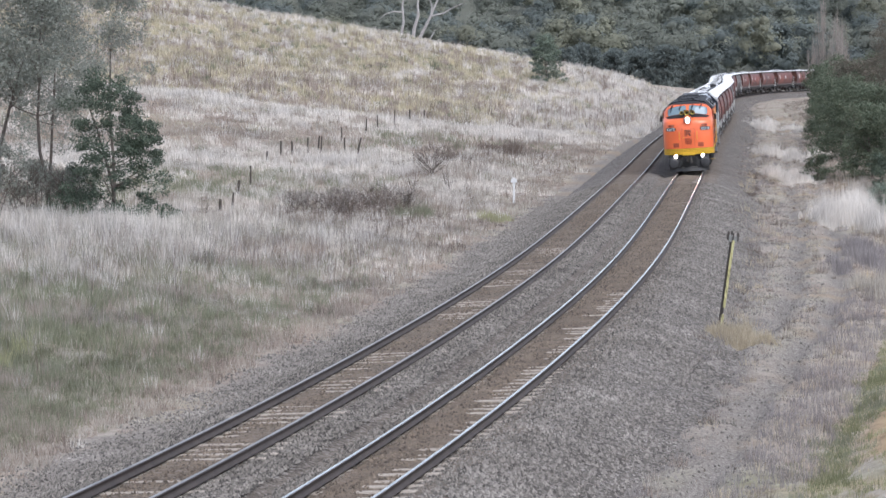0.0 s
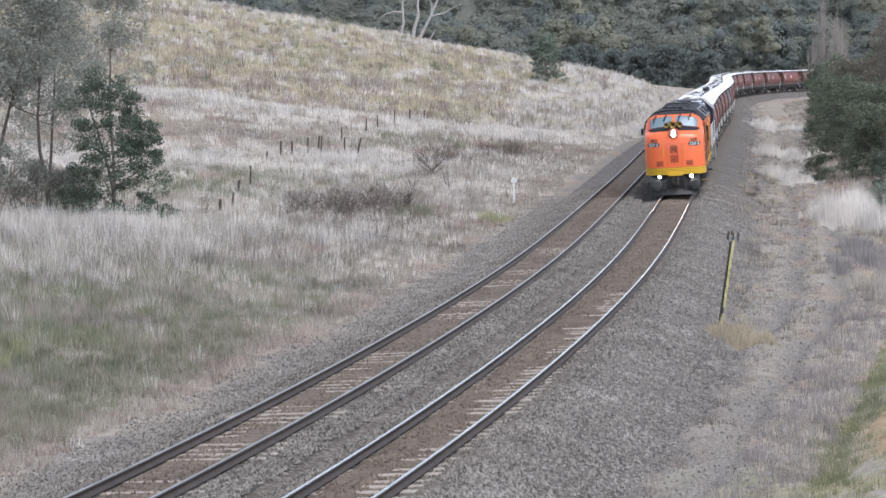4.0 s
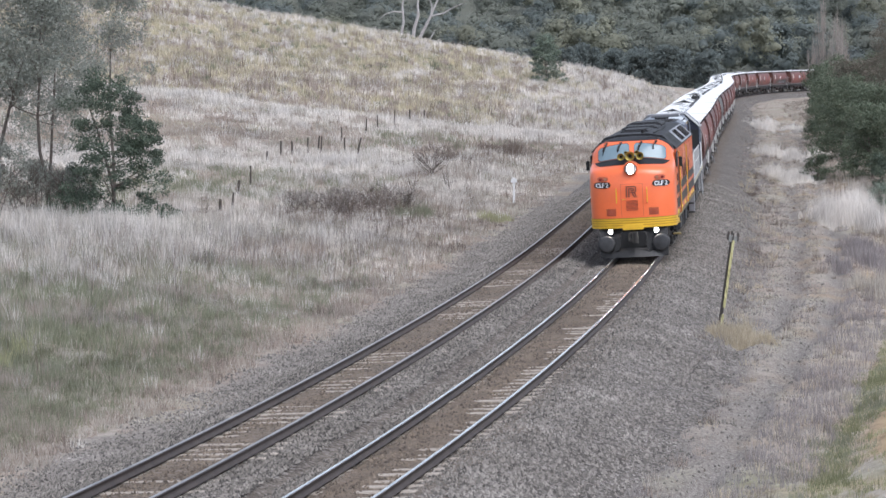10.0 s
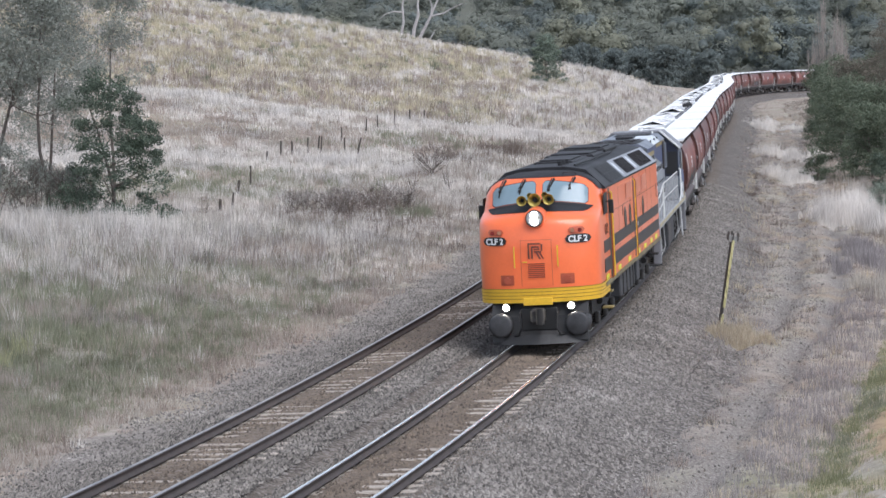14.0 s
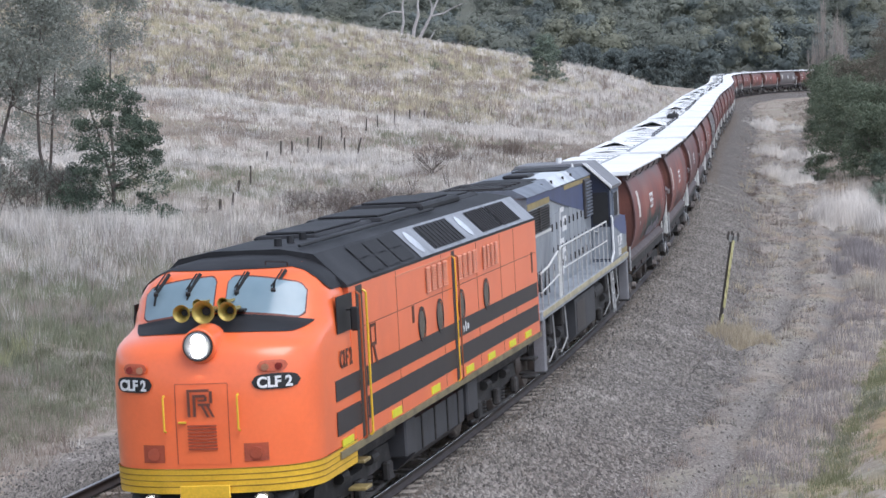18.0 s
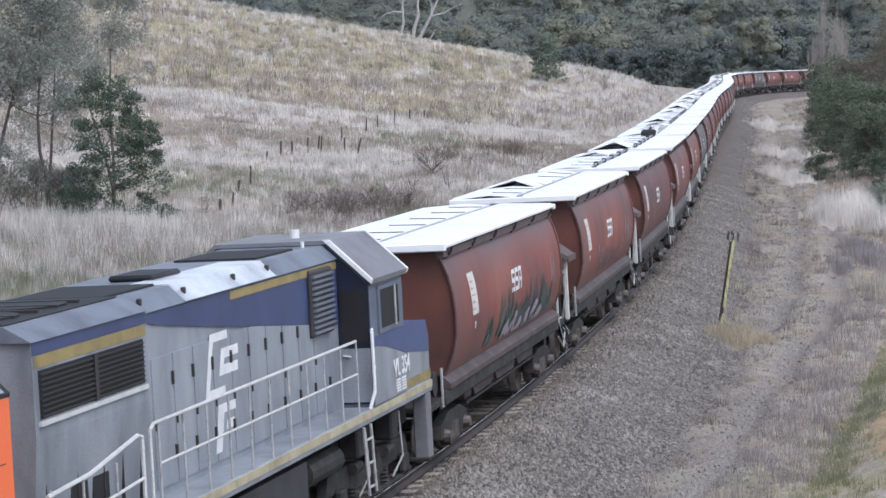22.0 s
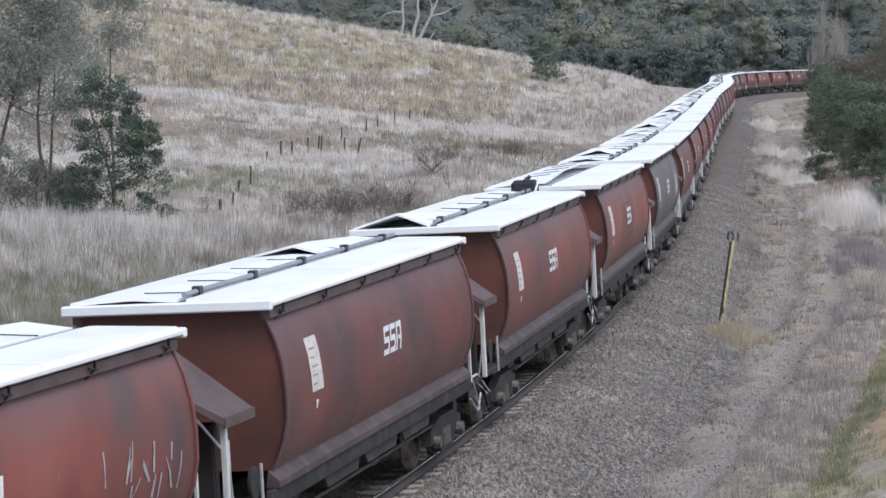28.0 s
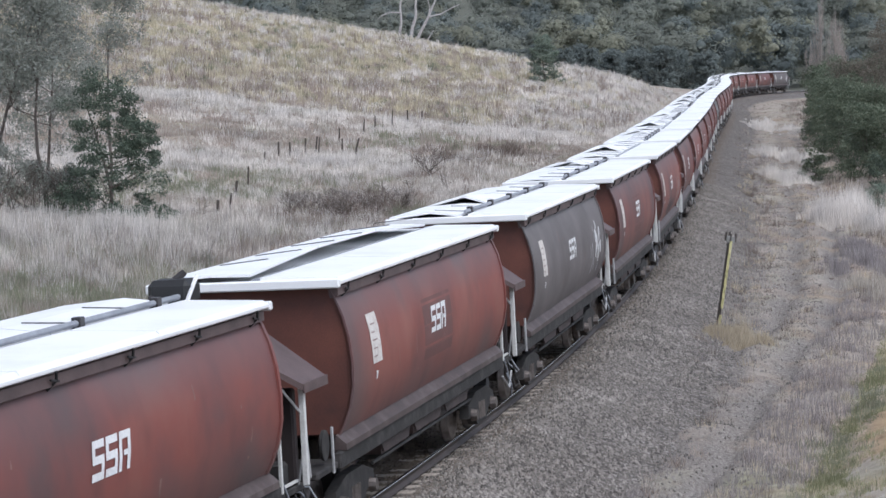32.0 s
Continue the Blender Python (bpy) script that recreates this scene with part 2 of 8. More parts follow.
TY = np.concatenate([[0], np.cumsum(np.cos(_m) * 0.5)])
TX = TX - TX[_zero] - 0.23631
TY = TY - TY[_zero] + 49.23814
GRADE = -0.000478


def on_track(s, lat=0.0, z=0.0):
    """A point beside the near track: s along it, lat to its right looking away, z above the rails."""
    x, y, th = np.interp(s, TS, TX), np.interp(s, TS, TY), np.interp(s, TS, TH)
    return x + lat * np.cos(th), y - lat * np.sin(th), GRADE * s + z


def canted(lat, z, off=0.0):
    """Tilt a cross-section by the track's cant, then shift it sideways."""
    return lat * math.cos(CANT) + z * math.sin(CANT) + off, -lat * math.sin(CANT) + z * math.cos(CANT)


def beside(x, y):
    """How far right of the near track a place lies, and how far along it."""
    lim = (TY > -60) & (TS < 520)
    xc, th, s = np.interp(y, TY[lim], TX[lim]), np.interp(y, TY[lim], TH[lim]), np.interp(y, TY[lim], TS[lim])
    u = (x - xc) * np.cos(th)
    return u, s + (x - xc) * np.sin(th)


# ---- small mesh kit ----
class Kit:
    """Collects vertices and faces of one part."""

    def __init__(self):
        self.v, self.f = [], []

    def add(self, verts, faces):
        n = len(self.v)
        self.v.extend([tuple(p) for p in verts])
        self.f.extend([tuple(i + n for i in q) for q in faces])
        return self

    def box(self, x0, x1, y0, y1, z0, z1, c=0.0):
        """A box with its edges chamfered by c."""
        if c <= 0:
            v = [(x, y, z) for x in (x0, x1) for y in (y0, y1) for z in (z0, z1)]
            return self.add(v, [(0, 1, 3, 2), (4, 6, 7, 5), (0, 4, 5, 1), (2, 3, 7, 6), (0, 2, 6, 4), (1, 5, 7, 3)])
        v, ix = [], {}
        for a, x in enumerate((x0, x1)):
            for b, y in enumerate((y0, y1)):
                for d, z in enumerate((z0, z1)):
                    dx, dy, dz = (c, -c)[a], (c, -c)[b], (c, -c)[d]
                    for k, p in enumerate(((x, y + dy, z + dz), (x + dx, y, z + dz), (x + dx, y + dy, z))):
                        ix[(a, b, d, k)] = len(v)
                        v.append(p)
        f = []
        for a in (0, 1):
            f.append([ix[(a, b, d, 0)] for b, d in ((0, 0), (0, 1), (1, 1), (1, 0))])
            f.append([ix[(b, a, d, 1)] for b, d in ((0, 0), (0, 1), (1, 1), (1, 0))])
            f.append([ix[(b, d, a, 2)] for b, d in ((0, 0), (0, 1), (1, 1), (1, 0))])
        for a in (0, 1):
            for b in (0, 1):
                f.append([ix[(a, b, 0, 0)], ix[(a, b, 1, 0)], ix[(a, b, 1, 1)], ix[(a, b, 0, 1)]])
                f.append([ix[(a, 0, b, 0)], ix[(a, 1, b, 0)], ix[(a, 1, b, 2)], ix[(a, 0, b, 2)]])
                f.append([ix[(0, a, b, 1)], ix[(1, a, b, 1)], ix[(1, a, b, 2)], ix[(0, a, b, 2)]])
                for d in (0, 1):
                    f.append([ix[(a, b, d, 0)], ix[(a, b, d, 1)], ix[(a, b, d, 2)]])
        return self.add(v, f)

    def prism(self, outline, y0, y1):
        """An (x, z) outline drawn out from y0 to y1, closed at both ends."""
        n = len(outline)
        v = [(x, y0, z) for x, z in outline] + [(x, y1, z) for x, z in outline]
        f = [(i, (i + 1) % n, n + (i + 1) % n, n + i) for i in range(n)]
        return self.add(v, f + [tuple(range(n - 1, -1, -1)), tuple(range(n, 2 * n))])

    def side(self, outline, x0, x1):
        """A (y, z) outline drawn out from x0 to x1."""
        n = len(outline)
        v = [(x0, y, z) for y, z in outline] + [(x1, y, z) for y, z in outline]
        f = [(i, (i + 1) % n, n + (i + 1) % n, n + i) for i in range(n)]
        return self.add(v, f + [tuple(range(n - 1, -1, -1)), tuple(range(n, 2 * n))])

    def rod(self, a, b, r0, r1=None, n=6):
        """A round bar from a to b."""
        r1 = r0 if r1 is None else r1
        a, b = Vector(a), Vector(b)
        d = (b - a).normalized()
        e = d.orthogonal().normalized()
        g = d.cross(e)
        v = []
        for p, r in ((a, r0), (b, r1)):
            for i in range(n):
                w = 2 * math.pi * i / n
                v.append(p + r * (math.cos(w) * e + math.sin(w) * g))
        f = [(i, (i + 1) % n, n + (i + 1) % n, n + i) for i in range(n)]
        return self.add(v, f + [tuple(range(n - 1, -1, -1)), tuple(range(n, 2 * n))])

    def pipe(self, pts, r, n=6):
        for a, b in zip(pts, pts[1:]):
            self.rod(a, b, r, r, n)
        return self

    def grid(self, rows, close=False):
        """A sheet through rows of points."""
        m = len(rows[0])
        v = [p for r in rows for p in r]
        f = []
        for i in range(len(rows) - 1):
            for j in range(m if close else m - 1):
                k = (j + 1) % m
                f.append((i * m + j, i * m + k, (i + 1) * m + k, (i + 1) * m + j))
        return self.add(v, f)


def mesh_from(name, v, f, mat, smooth=False):
    me = bpy.data.meshes.new(name)
    me.from_pydata(v, [], f)
    me.materials.append(mat)
    if smooth:
        me.polygons.foreach_set("use_smooth", [True] * len(me.polygons))
    me.update()
    return me


def fix_normals(me):
    bm = bmesh.new()
    bm.from_mesh(me)
    bmesh.ops.recalc_face_normals(bm, faces=bm.faces)
    bm.to_mesh(me)
    bm.free()


def part(name, kit, mat, parent, label="", smooth=False, recalc=True):
    """Link a kit as ONE mesh object under a thing or under a part."""
    me = mesh_from(name, kit.v, kit.f, mat, smooth)
    if recalc and len(kit.f) < 20000:
        fix_normals(me)
    ob = new(name, me)
    ob.parent = parent
    if label:
        ob["label"] = label
    return ob


def soup(name, verts, tris, mat, smooth=False, parent=None):
    """A big mesh from arrays of vertices and triangles."""
    me = bpy.data.meshes.new(name)
    verts, tris = np.asarray(verts, np.float32), np.asarray(tris, np.int32)
    me.vertices.add(len(verts))
    me.vertices.foreach_set("co", verts.ravel())
    me.loops.add(tris.size)
    me.loops.foreach_set("vertex_index", tris.ravel())
    me.polygons.add(len(tris))
    k = tris.shape[1]
    me.polygons.foreach_set("loop_start", np.arange(0, tris.size, k, dtype=np.int32))
    me.materials.append(mat)
    me.update(calc_edges=True)
    if smooth:
        me.polygons.foreach_set("use_smooth", np.ones(len(tris), bool))
    me.validate()
    ob = new(name, me)
    ob.parent = parent
    return ob


# ---- the lie of the land ----
def smooth01(a):
    a = np.clip(a, 0, 1)
    return a * a * (3 - 2 * a)


def wobble(x, y, scale, seed):
    """Gentle rolling relief from a few crossed waves, about -1 to 1."""
    r = np.random.RandomState(seed)
    z = np.zeros_like(x, dtype=float)
    for i in range(7):
        a, p, k = r.uniform(0, 2 * math.pi), r.uniform(0, 2 * math.pi), 2 * math.pi / (scale * r.uniform(0.6, 1.7))
        z += np.sin((x * math.cos(a) + y * math.sin(a)) * k + p)
    return z / 4.0


# heights of the left-hand paddock, in sections across the line
AWAY = [4, 8, 15, 25, 40, 70, 120]
SECTION_Y = [40, 85, 110, 128, 185, 228, 258, 300, 380, 425, 520]
SECTION_Z = [
    [-0.9, -0.9, -0.6, 0.0, 1.0, 3.0, 6.0],
    [-0.9, -0.8, -0.4, 0.1, 1.0, 3.0, 6.0],
    [-0.9, -0.7, -0.3, 0.0, 0.6, 2.5, 5.0],
    [-0.9, -0.9, -0.9, -0.9, -0.5, 1.4, 4.4],
    [-0.8, -0.7, -0.4, 0.0, 0.3, 1.8, 4.4],
    [-0.6, -0.2, 0.4, 1.4, 3.4, 6.8, 10.5],
    [-1.0, -1.2, -1.1, -0.6, 0.8, 4.0, 8.0],
    [-0.6, 0.0, 0.6, 1.8, 3.8, 7.6, 12.6],
    [-0.5, 2.4, 4.3, 6.0, 8.9, 14.3, 21.0],
    [-0.5, 0.6, 2.5, 4.0, 6.5, 11.0, 17.0],
    [-0.6, -0.6, -0.4, 0.0, 1.0, 4.0, 8.0],
]


def ruts(u, y, w):
    """The two wheel marks of the service track, 0 to 1."""
    c = np.interp(y, [40, 51, 60, 69, 79, 104, 157, 300], [4.1, 4.3, 4.7, 5.1, 5.9, 6.3, 6.7, 7.2])
    return np.exp(-((u - c + 0.75) / w) ** 2) + np.exp(-((u - c - 0.75) / w) ** 2)


def path_mid(u, y):
    """How far a place belongs to the service track, 0 to 1."""
    c = np.interp(y, [40, 51, 60, 69, 79, 104, 157, 300], [4.1, 4.3, 4.7, 5.1, 5.9, 6.3, 6.7, 7.2])
    return np.exp(-((u - c) / 1.25) ** 4)


def bank_toe(y):
    return np.maximum(7.0 + (y - 45) * np.where(y > 45, 0.045, 0.08), 3.9)


def land(x, y):
    """Height of the ground at a place."""
    x, y = np.asarray(x, float), np.asarray(y, float)
    u, s = beside(x, y)
    left = -u + TWIN
    cols = np.stack([np.interp(left, AWAY, row) for row in SECTION_Z], 0)
    yi = np.clip(np.interp(y, SECTION_Y, np.arange(len(SECTION_Y))), 0, len(SECTION_Y) - 1.001)
    i0 = yi.astype(int)
    w = smooth01(yi - i0)
    z_left = np.take_along_axis(cols, i0[None], 0)[0] * (1 - w) + np.take_along_axis(cols, i0[None] + 1, 0)[0] * w
    rough = smooth01((left - 5) / 8)
    z_left = z_left + rough * (0.22 * wobble(x, y, 13, 3) + 0.08 * wobble(x, y, 3.5, 4))
    # service track and verge beyond the other side
    z_right = -0.9 + 0.25 * smooth01((u - 9) / 4) + 0.03 * np.clip(u - 11, 0, 60)
    z_right = z_right + smooth01((u - 2.6) / 1.4) * (0.09 * wobble(x, y, 5, 8) + 0.06 * wobble(x, y, 1.7, 9)) - 0.15 * smooth01((u - 3.2) / 1) * ruts(u + 0.25 * wobble(x, y, 9, 10), y, 0.28)
    toe = bank_toe(y)
    steep = 0.35 + 0.3 * smooth01((40 - y) / 30)
    bank = np.minimum(np.clip(u - toe, 0, 40) * steep, 3.0 + 2.4 * smooth01((40 - y) / 30)) * smooth01((84 - y) / 22)
    z_right = z_right + bank
    z = np.where(u < TWIN / 2, z_left, z_right)
    # forested valley side in the distance
    far = smooth01((y - 480) / 60)
    r = np.hypot(x, y)
    z = z * (1 - far) + far * (-0.6)
    z = z + 70 * smooth01((r - 560) / 700) + 2.0 * smooth01((r - 560) / 200) * wobble(x, y, 160, 12)
    bed = (u > -6.5) & (u < 3.2) & (s < 505)
    return np.where(bed, np.minimum(z, -1.05), z) + GRADE * np.clip(s, 0, 500)


def ground_mat():
    m, nt, b = node_mat("dry_paddock_ground")
    at = nt.nodes.new("ShaderNodeAttribute")
    at.attribute_name = "cover"
    sep = nt.nodes.new("ShaderNodeSeparateColor")
    nt.links.new(at.outputs["Color"], sep.inputs[0])
    n1 = noise_node(nt, 0.12, 6, 0.62)
    n2 = noise_node(nt, 2.2, 6, 0.7)
    n3 = noise_node(nt, 14, 4, 0.7)
    straw = ramp_node(nt, [(0.3, (0.24, 0.2, 0.165)), (0.5, (0.35, 0.31, 0.265)), (0.7, (0.47, 0.43, 0.38))])
    nt.links.new(n2.outputs["Fac"], straw.inputs["Fac"])
    patch = ramp_node(nt, [(0.35, (0.72, 0.62, 0.58)), (0.52, (1, 1, 1)), (0.68, (0.7, 0.78, 0.6))])
    nt.links.new(n1.outputs["Fac"], patch.inputs["Fac"])
    col = mix_col(nt, straw.outputs["Color"], patch.outputs["Color"], 0.8, "MULTIPLY")
    gravel = ramp_node(nt, [(0.35, (0.12, 0.106, 0.096)), (0.5, (0.205, 0.185, 0.168)), (0.66, (0.35, 0.325, 0.3))])
    nt.links.new(n3.outputs["Fac"], gravel.inputs["Fac"])
    col = mix_col(nt, col, gravel.outputs["Color"], sep.outputs[0])
    green = ramp_node(nt, [(0.35, (0.13, 0.135, 0.085)), (0.55, (0.19, 0.19, 0.125)), (0.7, (0.27, 0.245, 0.175))])
    nt.links.new(n2.outputs["Fac"], green.inputs["Fac"])
    col = mix_col(nt, col, green.outputs["Color"], sep.outputs[1])
    earth = ramp_node(nt, [(0.35, (0.23, 0.165, 0.105)), (0.6, (0.4, 0.3, 0.19))])
    nt.links.new(n2.outputs["Fac"], earth.inputs["Fac"])
    col = mix_col(nt, col, earth.outputs["Color"], sep.outputs[2])
    col = mix_col(nt, col, (0.14, 0.145, 0.12), at.outputs["Alpha"])
    nt.links.new(col, b.inputs["Base Color"])
    b.inputs["Roughness"].default_value = 0.95
    b.inputs["Specular IOR Level"].default_value = 0.1
    bp = nt.nodes.new("ShaderNodeBump")
    bp.inputs["Strength"].default_value = 0.7
    bp.inputs["Distance"].default_value = 0.08
    nt.links.new(n2.outputs["Fac"], bp.inputs["Height"])
    nt.links.new(bp.outputs[0], b.inputs["Normal"])
    return m


M_ground = ground_mat()


def bump_at(v, c, w):
    return np.exp(-((v - c) / w) ** 2)


def build_ground():
    ang = np.concatenate([np.arange(-180, -14, 4.0), np.arange(-14, 14.01, 0.1), np.arange(18, 180, 4.0)])
    ang = np.radians(ang)
    rad = np.concatenate([[0.0, 1.5], np.geomspace(3, 36, 34), np.geomspace(36.4, 900, 360), np.geomspace(930, 4500, 24)])
    a, r = np.meshgrid(ang, rad)
    x, y = r * np.sin(a), r * np.cos(a)
    z = land(x, y)
    na, nr = len(ang), len(rad)
    i, j = np.meshgrid(np.arange(nr - 1), np.arange(na), indexing="ij")
    j2 = (j + 1) % na
    quads = np.stack([i * na + j, (i + 1) * na + j, (i + 1) * na + j2, i * na + j2], -1).reshape(-1, 4)
    ob = soup("ground", np.stack([x, y, z], -1).reshape(-1, 3), quads, M_ground, smooth=True)
    u, s = beside(x, y)
    left = -u + TWIN
    w = wobble(x, y, 6, 21) * 0.5 + wobble(x, y, 2.0, 22) * 0.3
    gravel = smooth01((5.6 + 1.6 * w - u) / 2.4) * (u > 0) + smooth01((4.6 + 0.8 * w - left) / 1.2) * (u <= 0)
    wheel = ruts(u + 0.25 * wobble(x, y, 9, 10), y, 0.42)
    gravel = np.clip(gravel * smooth01((5.0 + 1.4 * w - u) / 1.6 + 0.3) + (1.0 * np.clip(wheel, 0, 1) + 0.25 * path_mid(u, y)) * (u > 3) * (y > 40) * (y < 300), 0, 1) * (y < 480)
    green = smooth01(wobble(x, y, 22, 31) * 0.9 + 0.1) * smooth01((left - 5) / 3) * smooth01((150 - y) / 60)
    green = np.maximum(green, 0.85 * smooth01((97 - y) / 14) * smooth01((left - 4.6) / 2.4) * smooth01(0.7 + 0.6 * w))
    green = np.maximum(green, 0.7 * bump_at(u - bank_toe(y), 0.15, 0.3) * smooth01((76 - y) / 8) * smooth01(0.6 - 0.8 * w))
    earth = smooth01((0.55 - np.hypot((u - bank_toe(y) - 1.7) / 2.6, (y - 53) / 14.0)) * 4 + 0.5 * w)
    earth = np.maximum(earth, 0.55 * smooth01(wobble(x, y, 4.5, 43) * 1.1 + 0.1) * smooth01((u - 4.8) / 1.2) * (y > 38) * (y < 330))
    woods = smooth01((np.hypot(x, y) - 535) / 20)
    earth = np.maximum(earth, 0.35 * smooth01(wobble(x, y, 9, 41)) * (y < 250) * (u < 0))
    cover = np.stack([gravel * (1 - woods), np.clip(green, 0, 1) * (1 - woods), np.clip(earth, 0, 1) * (1 - woods), woods], -1).reshape(-1, 4)
    ca = ob.data.color_attributes.new("cover", "FLOAT_COLOR", "POINT")
    ca.data.foreach_set("color", cover.astype(np.float32).ravel())
    return tagged(ob, "dry grassy paddock and valley floor beside the railway", "ground", kind="structure")


build_ground()


# ---- track bed, rails and sleepers ----
def ballast_mat():
    m, nt, b = node_mat("crushed_stone_ballast")
    tc = nt.nodes.new("ShaderNodeTexCoord")
    vo = nt.nodes.new("ShaderNodeTexVoronoi")
    vo.inputs["Scale"].default_value = 15
    nt.links.new(tc.outputs["Object"], vo.inputs["Vector"])
    hs = nt.nodes.new("ShaderNodeSeparateColor")
    nt.links.new(vo.outputs["Color"], hs.inputs[0])
    r = ramp_node(nt, [(0.0, (0.05, 0.044, 0.039)), (0.4, (0.118, 0.105, 0.092)), (0.8, (0.19, 0.173, 0.156)), (1.0, (0.34, 0.32, 0.298))])
    nt.links.new(hs.outputs[0], r.inputs["Fac"])
    at = nt.nodes.new("ShaderNodeAttribute")
    at.attribute_name = "grime_and_shade"
    n = noise_node(nt, 1.2, 5, 0.65)
    br = ramp_node(nt, [(0.3, (0.105, 0.078, 0.054)), (0.7, (0.215, 0.165, 0.12))])
    nt.links.new(n.outputs["Fac"], br.inputs["Fac"])
    half = nt.nodes.new("ShaderNodeMath")
    half.operation = "MULTIPLY"
    half.inputs[1].default_value = 0.85
    nt.links.new(at.outputs["Fac"], half.inputs[0])
    col = mix_col(nt, r.outputs["Color"], br.outputs["Color"], half.outputs[0])
    n2 = noise_node(nt, 0.5, 4, 0.6)
    r2 = ramp_node(nt, [(0.3, (0.82, 0.8, 0.8)), (0.7, (1.12, 1.1, 1.1))])
    nt.links.new(n2.outputs["Fac"], r2.inputs["Fac"])
    nt.links.new(mix_col(nt, col, r2.outputs["Color"], 1.0, "MULTIPLY"), b.inputs["Base Color"])
    b.inputs["Roughness"].default_value = 0.95
    bp = nt.nodes.new("ShaderNodeBump")
    bp.inputs["Strength"].default_value = 0.9
    bp.inputs["Distance"].default_value = 0.05
    bp.invert = True
    nt.links.new(vo.outputs["Distance"], bp.inputs["Height"])
    nt.links.new(bp.outputs[0], b.inputs["Normal"])
    return m


M_ballast = ballast_mat()
BED = [(-7.2, -1.15), (-6.5, -0.88), (-5.9, -0.6), (-5.3, -0.33), (-5.0, -0.25), (-4.4, -0.215), (-3.9, -0.2), (-3.44, -0.2), (-2.9, -0.2), (-2.4, -0.204),
       (-1.9, -0.27), (-1.5, -0.25), (-1.0, -0.21), (-0.66, -0.2), (-0.5, -0.168), (-0.25, -0.165), (0.0, -0.19), (0.2, -0.21), (0.45, -0.218), (0.66, -0.214), (0.9, -0.22), (1.03, -0.212), (1.12, -0.19), (1.5, -0.235), (1.9, -0.3), (2.5, -0.46), (3.2, -0.68), (3.8, -0.86), (4.4, -1.02), (5.2, -1.3)]


def bed_height(u):
    """Top of the ballast, with the cant of each track."""
    z = np.interp(u, [p[0] for p in BED], [p[1] for p in BED])
    tilt = np.where(u < TWIN / 2, u - TWIN, u)
    return z + np.where(abs(tilt) < 1.6, -tilt * math.sin(CANT), np.sign(tilt) * 1.6 * -math.sin(CANT) * np.clip(1 - (abs(tilt) - 1.6) / 1.5, 0, 1))


def silt(S, U):
    """Fines that fill the tracks further along and bury the sleepers."""
    ends = np.maximum(np.exp(-((abs(U) - 1.1) / 0.28) ** 4), np.exp(-((abs(U - TWIN) - 1.1) / 0.28) ** 4))
    return 0.04 * smooth01((S - 24) / 14) * np.exp(-(U / 0.6) ** 6) + 0.03 * smooth01((S - 40) / 25) * np.exp(-((U - TWIN) / 0.6) ** 6) + 0.045 * ends * smooth01((S - 6) / 16)


def build_bed():
    s = np.concatenate([np.arange(-165, -20, 3.0), np.arange(-20, 70, 0.35), np.arange(70, 520, 1.5), np.arange(520, 760, 6.0)])
    us = np.array([p[0] for p in BED])
    S, U = np.meshgrid(s, us, indexing="ij")
    Z = bed_height(U) + 0.02 * wobble(S, U * 3, 2.2, 5)
    Z = Z + silt(S, U)
    x, y, z = on_track(S, U, Z)
    n = len(us)
    i, j = np.meshgrid(np.arange(len(s) - 1), np.arange(n - 1), indexing="ij")
    q = np.stack([i * n + j, i * n + j + 1, (i + 1) * n + j + 1, (i + 1) * n + j], -1).reshape(-1, 4)
    ob = soup("ballast_bed", np.stack([x, y, z], -1).reshape(-1, 3), q, M_ballast, smooth=True)
    grime_and_shade = np.maximum(np.exp(-(U / 0.8) ** 4), 0.8 * np.exp(-((U - TWIN) / 0.85) ** 4))
    # darker beside the rails: grime, plus the rails' shade put into the colour
    grime_and_shade = np.maximum(grime_and_shade, 0.55 * np.exp(-((abs(U) - 1.1) / 0.55) ** 4))
    at = ob.data.attributes.new("grime_and_shade", "FLOAT", "POINT")
    at.data.foreach_set("value", grime_and_shade.astype(np.float32).ravel())
    return tagged(ob, "grey crushed stone ballast bed under two tracks", "ballast", kind="structure")


build_bed()
track_near = tagged(new("railway_track"), "near railway track with bright rails, used by the train", "railway track", kind="structure")
track_far = tagged(new("railway_track"), "empty parallel railway track with duller rails", "railway track", kind="structure")
S_RAIL = np.concatenate([np.arange(-165, -20, 2.0), np.arange(-20, 130, 0.5), np.arange(130, 760, 2.0)])


def sweep(outline, off, lat0, closed=True):
    """Sweep a (lat, z) outline along the track."""
    cols = []
    for la, z in outline:
        l2, z2 = canted(lat0 + la, z, off)
        cols.append(np.stack(on_track(S_RAIL, l2, z2), -1))
    v = np.stack(cols, 1)
    n = len(outline)
    i, j = np.meshgrid(np.arange(len(S_RAIL) - 1), np.arange(n if closed else n - 1), indexing="ij")
    j2 = (j + 1) % n
    return v.reshape(-1, 3), np.stack([i * n + j, i * n + j2, (i + 1) * n + j2, (i + 1) * n + j], -1).reshape(-1, 4)


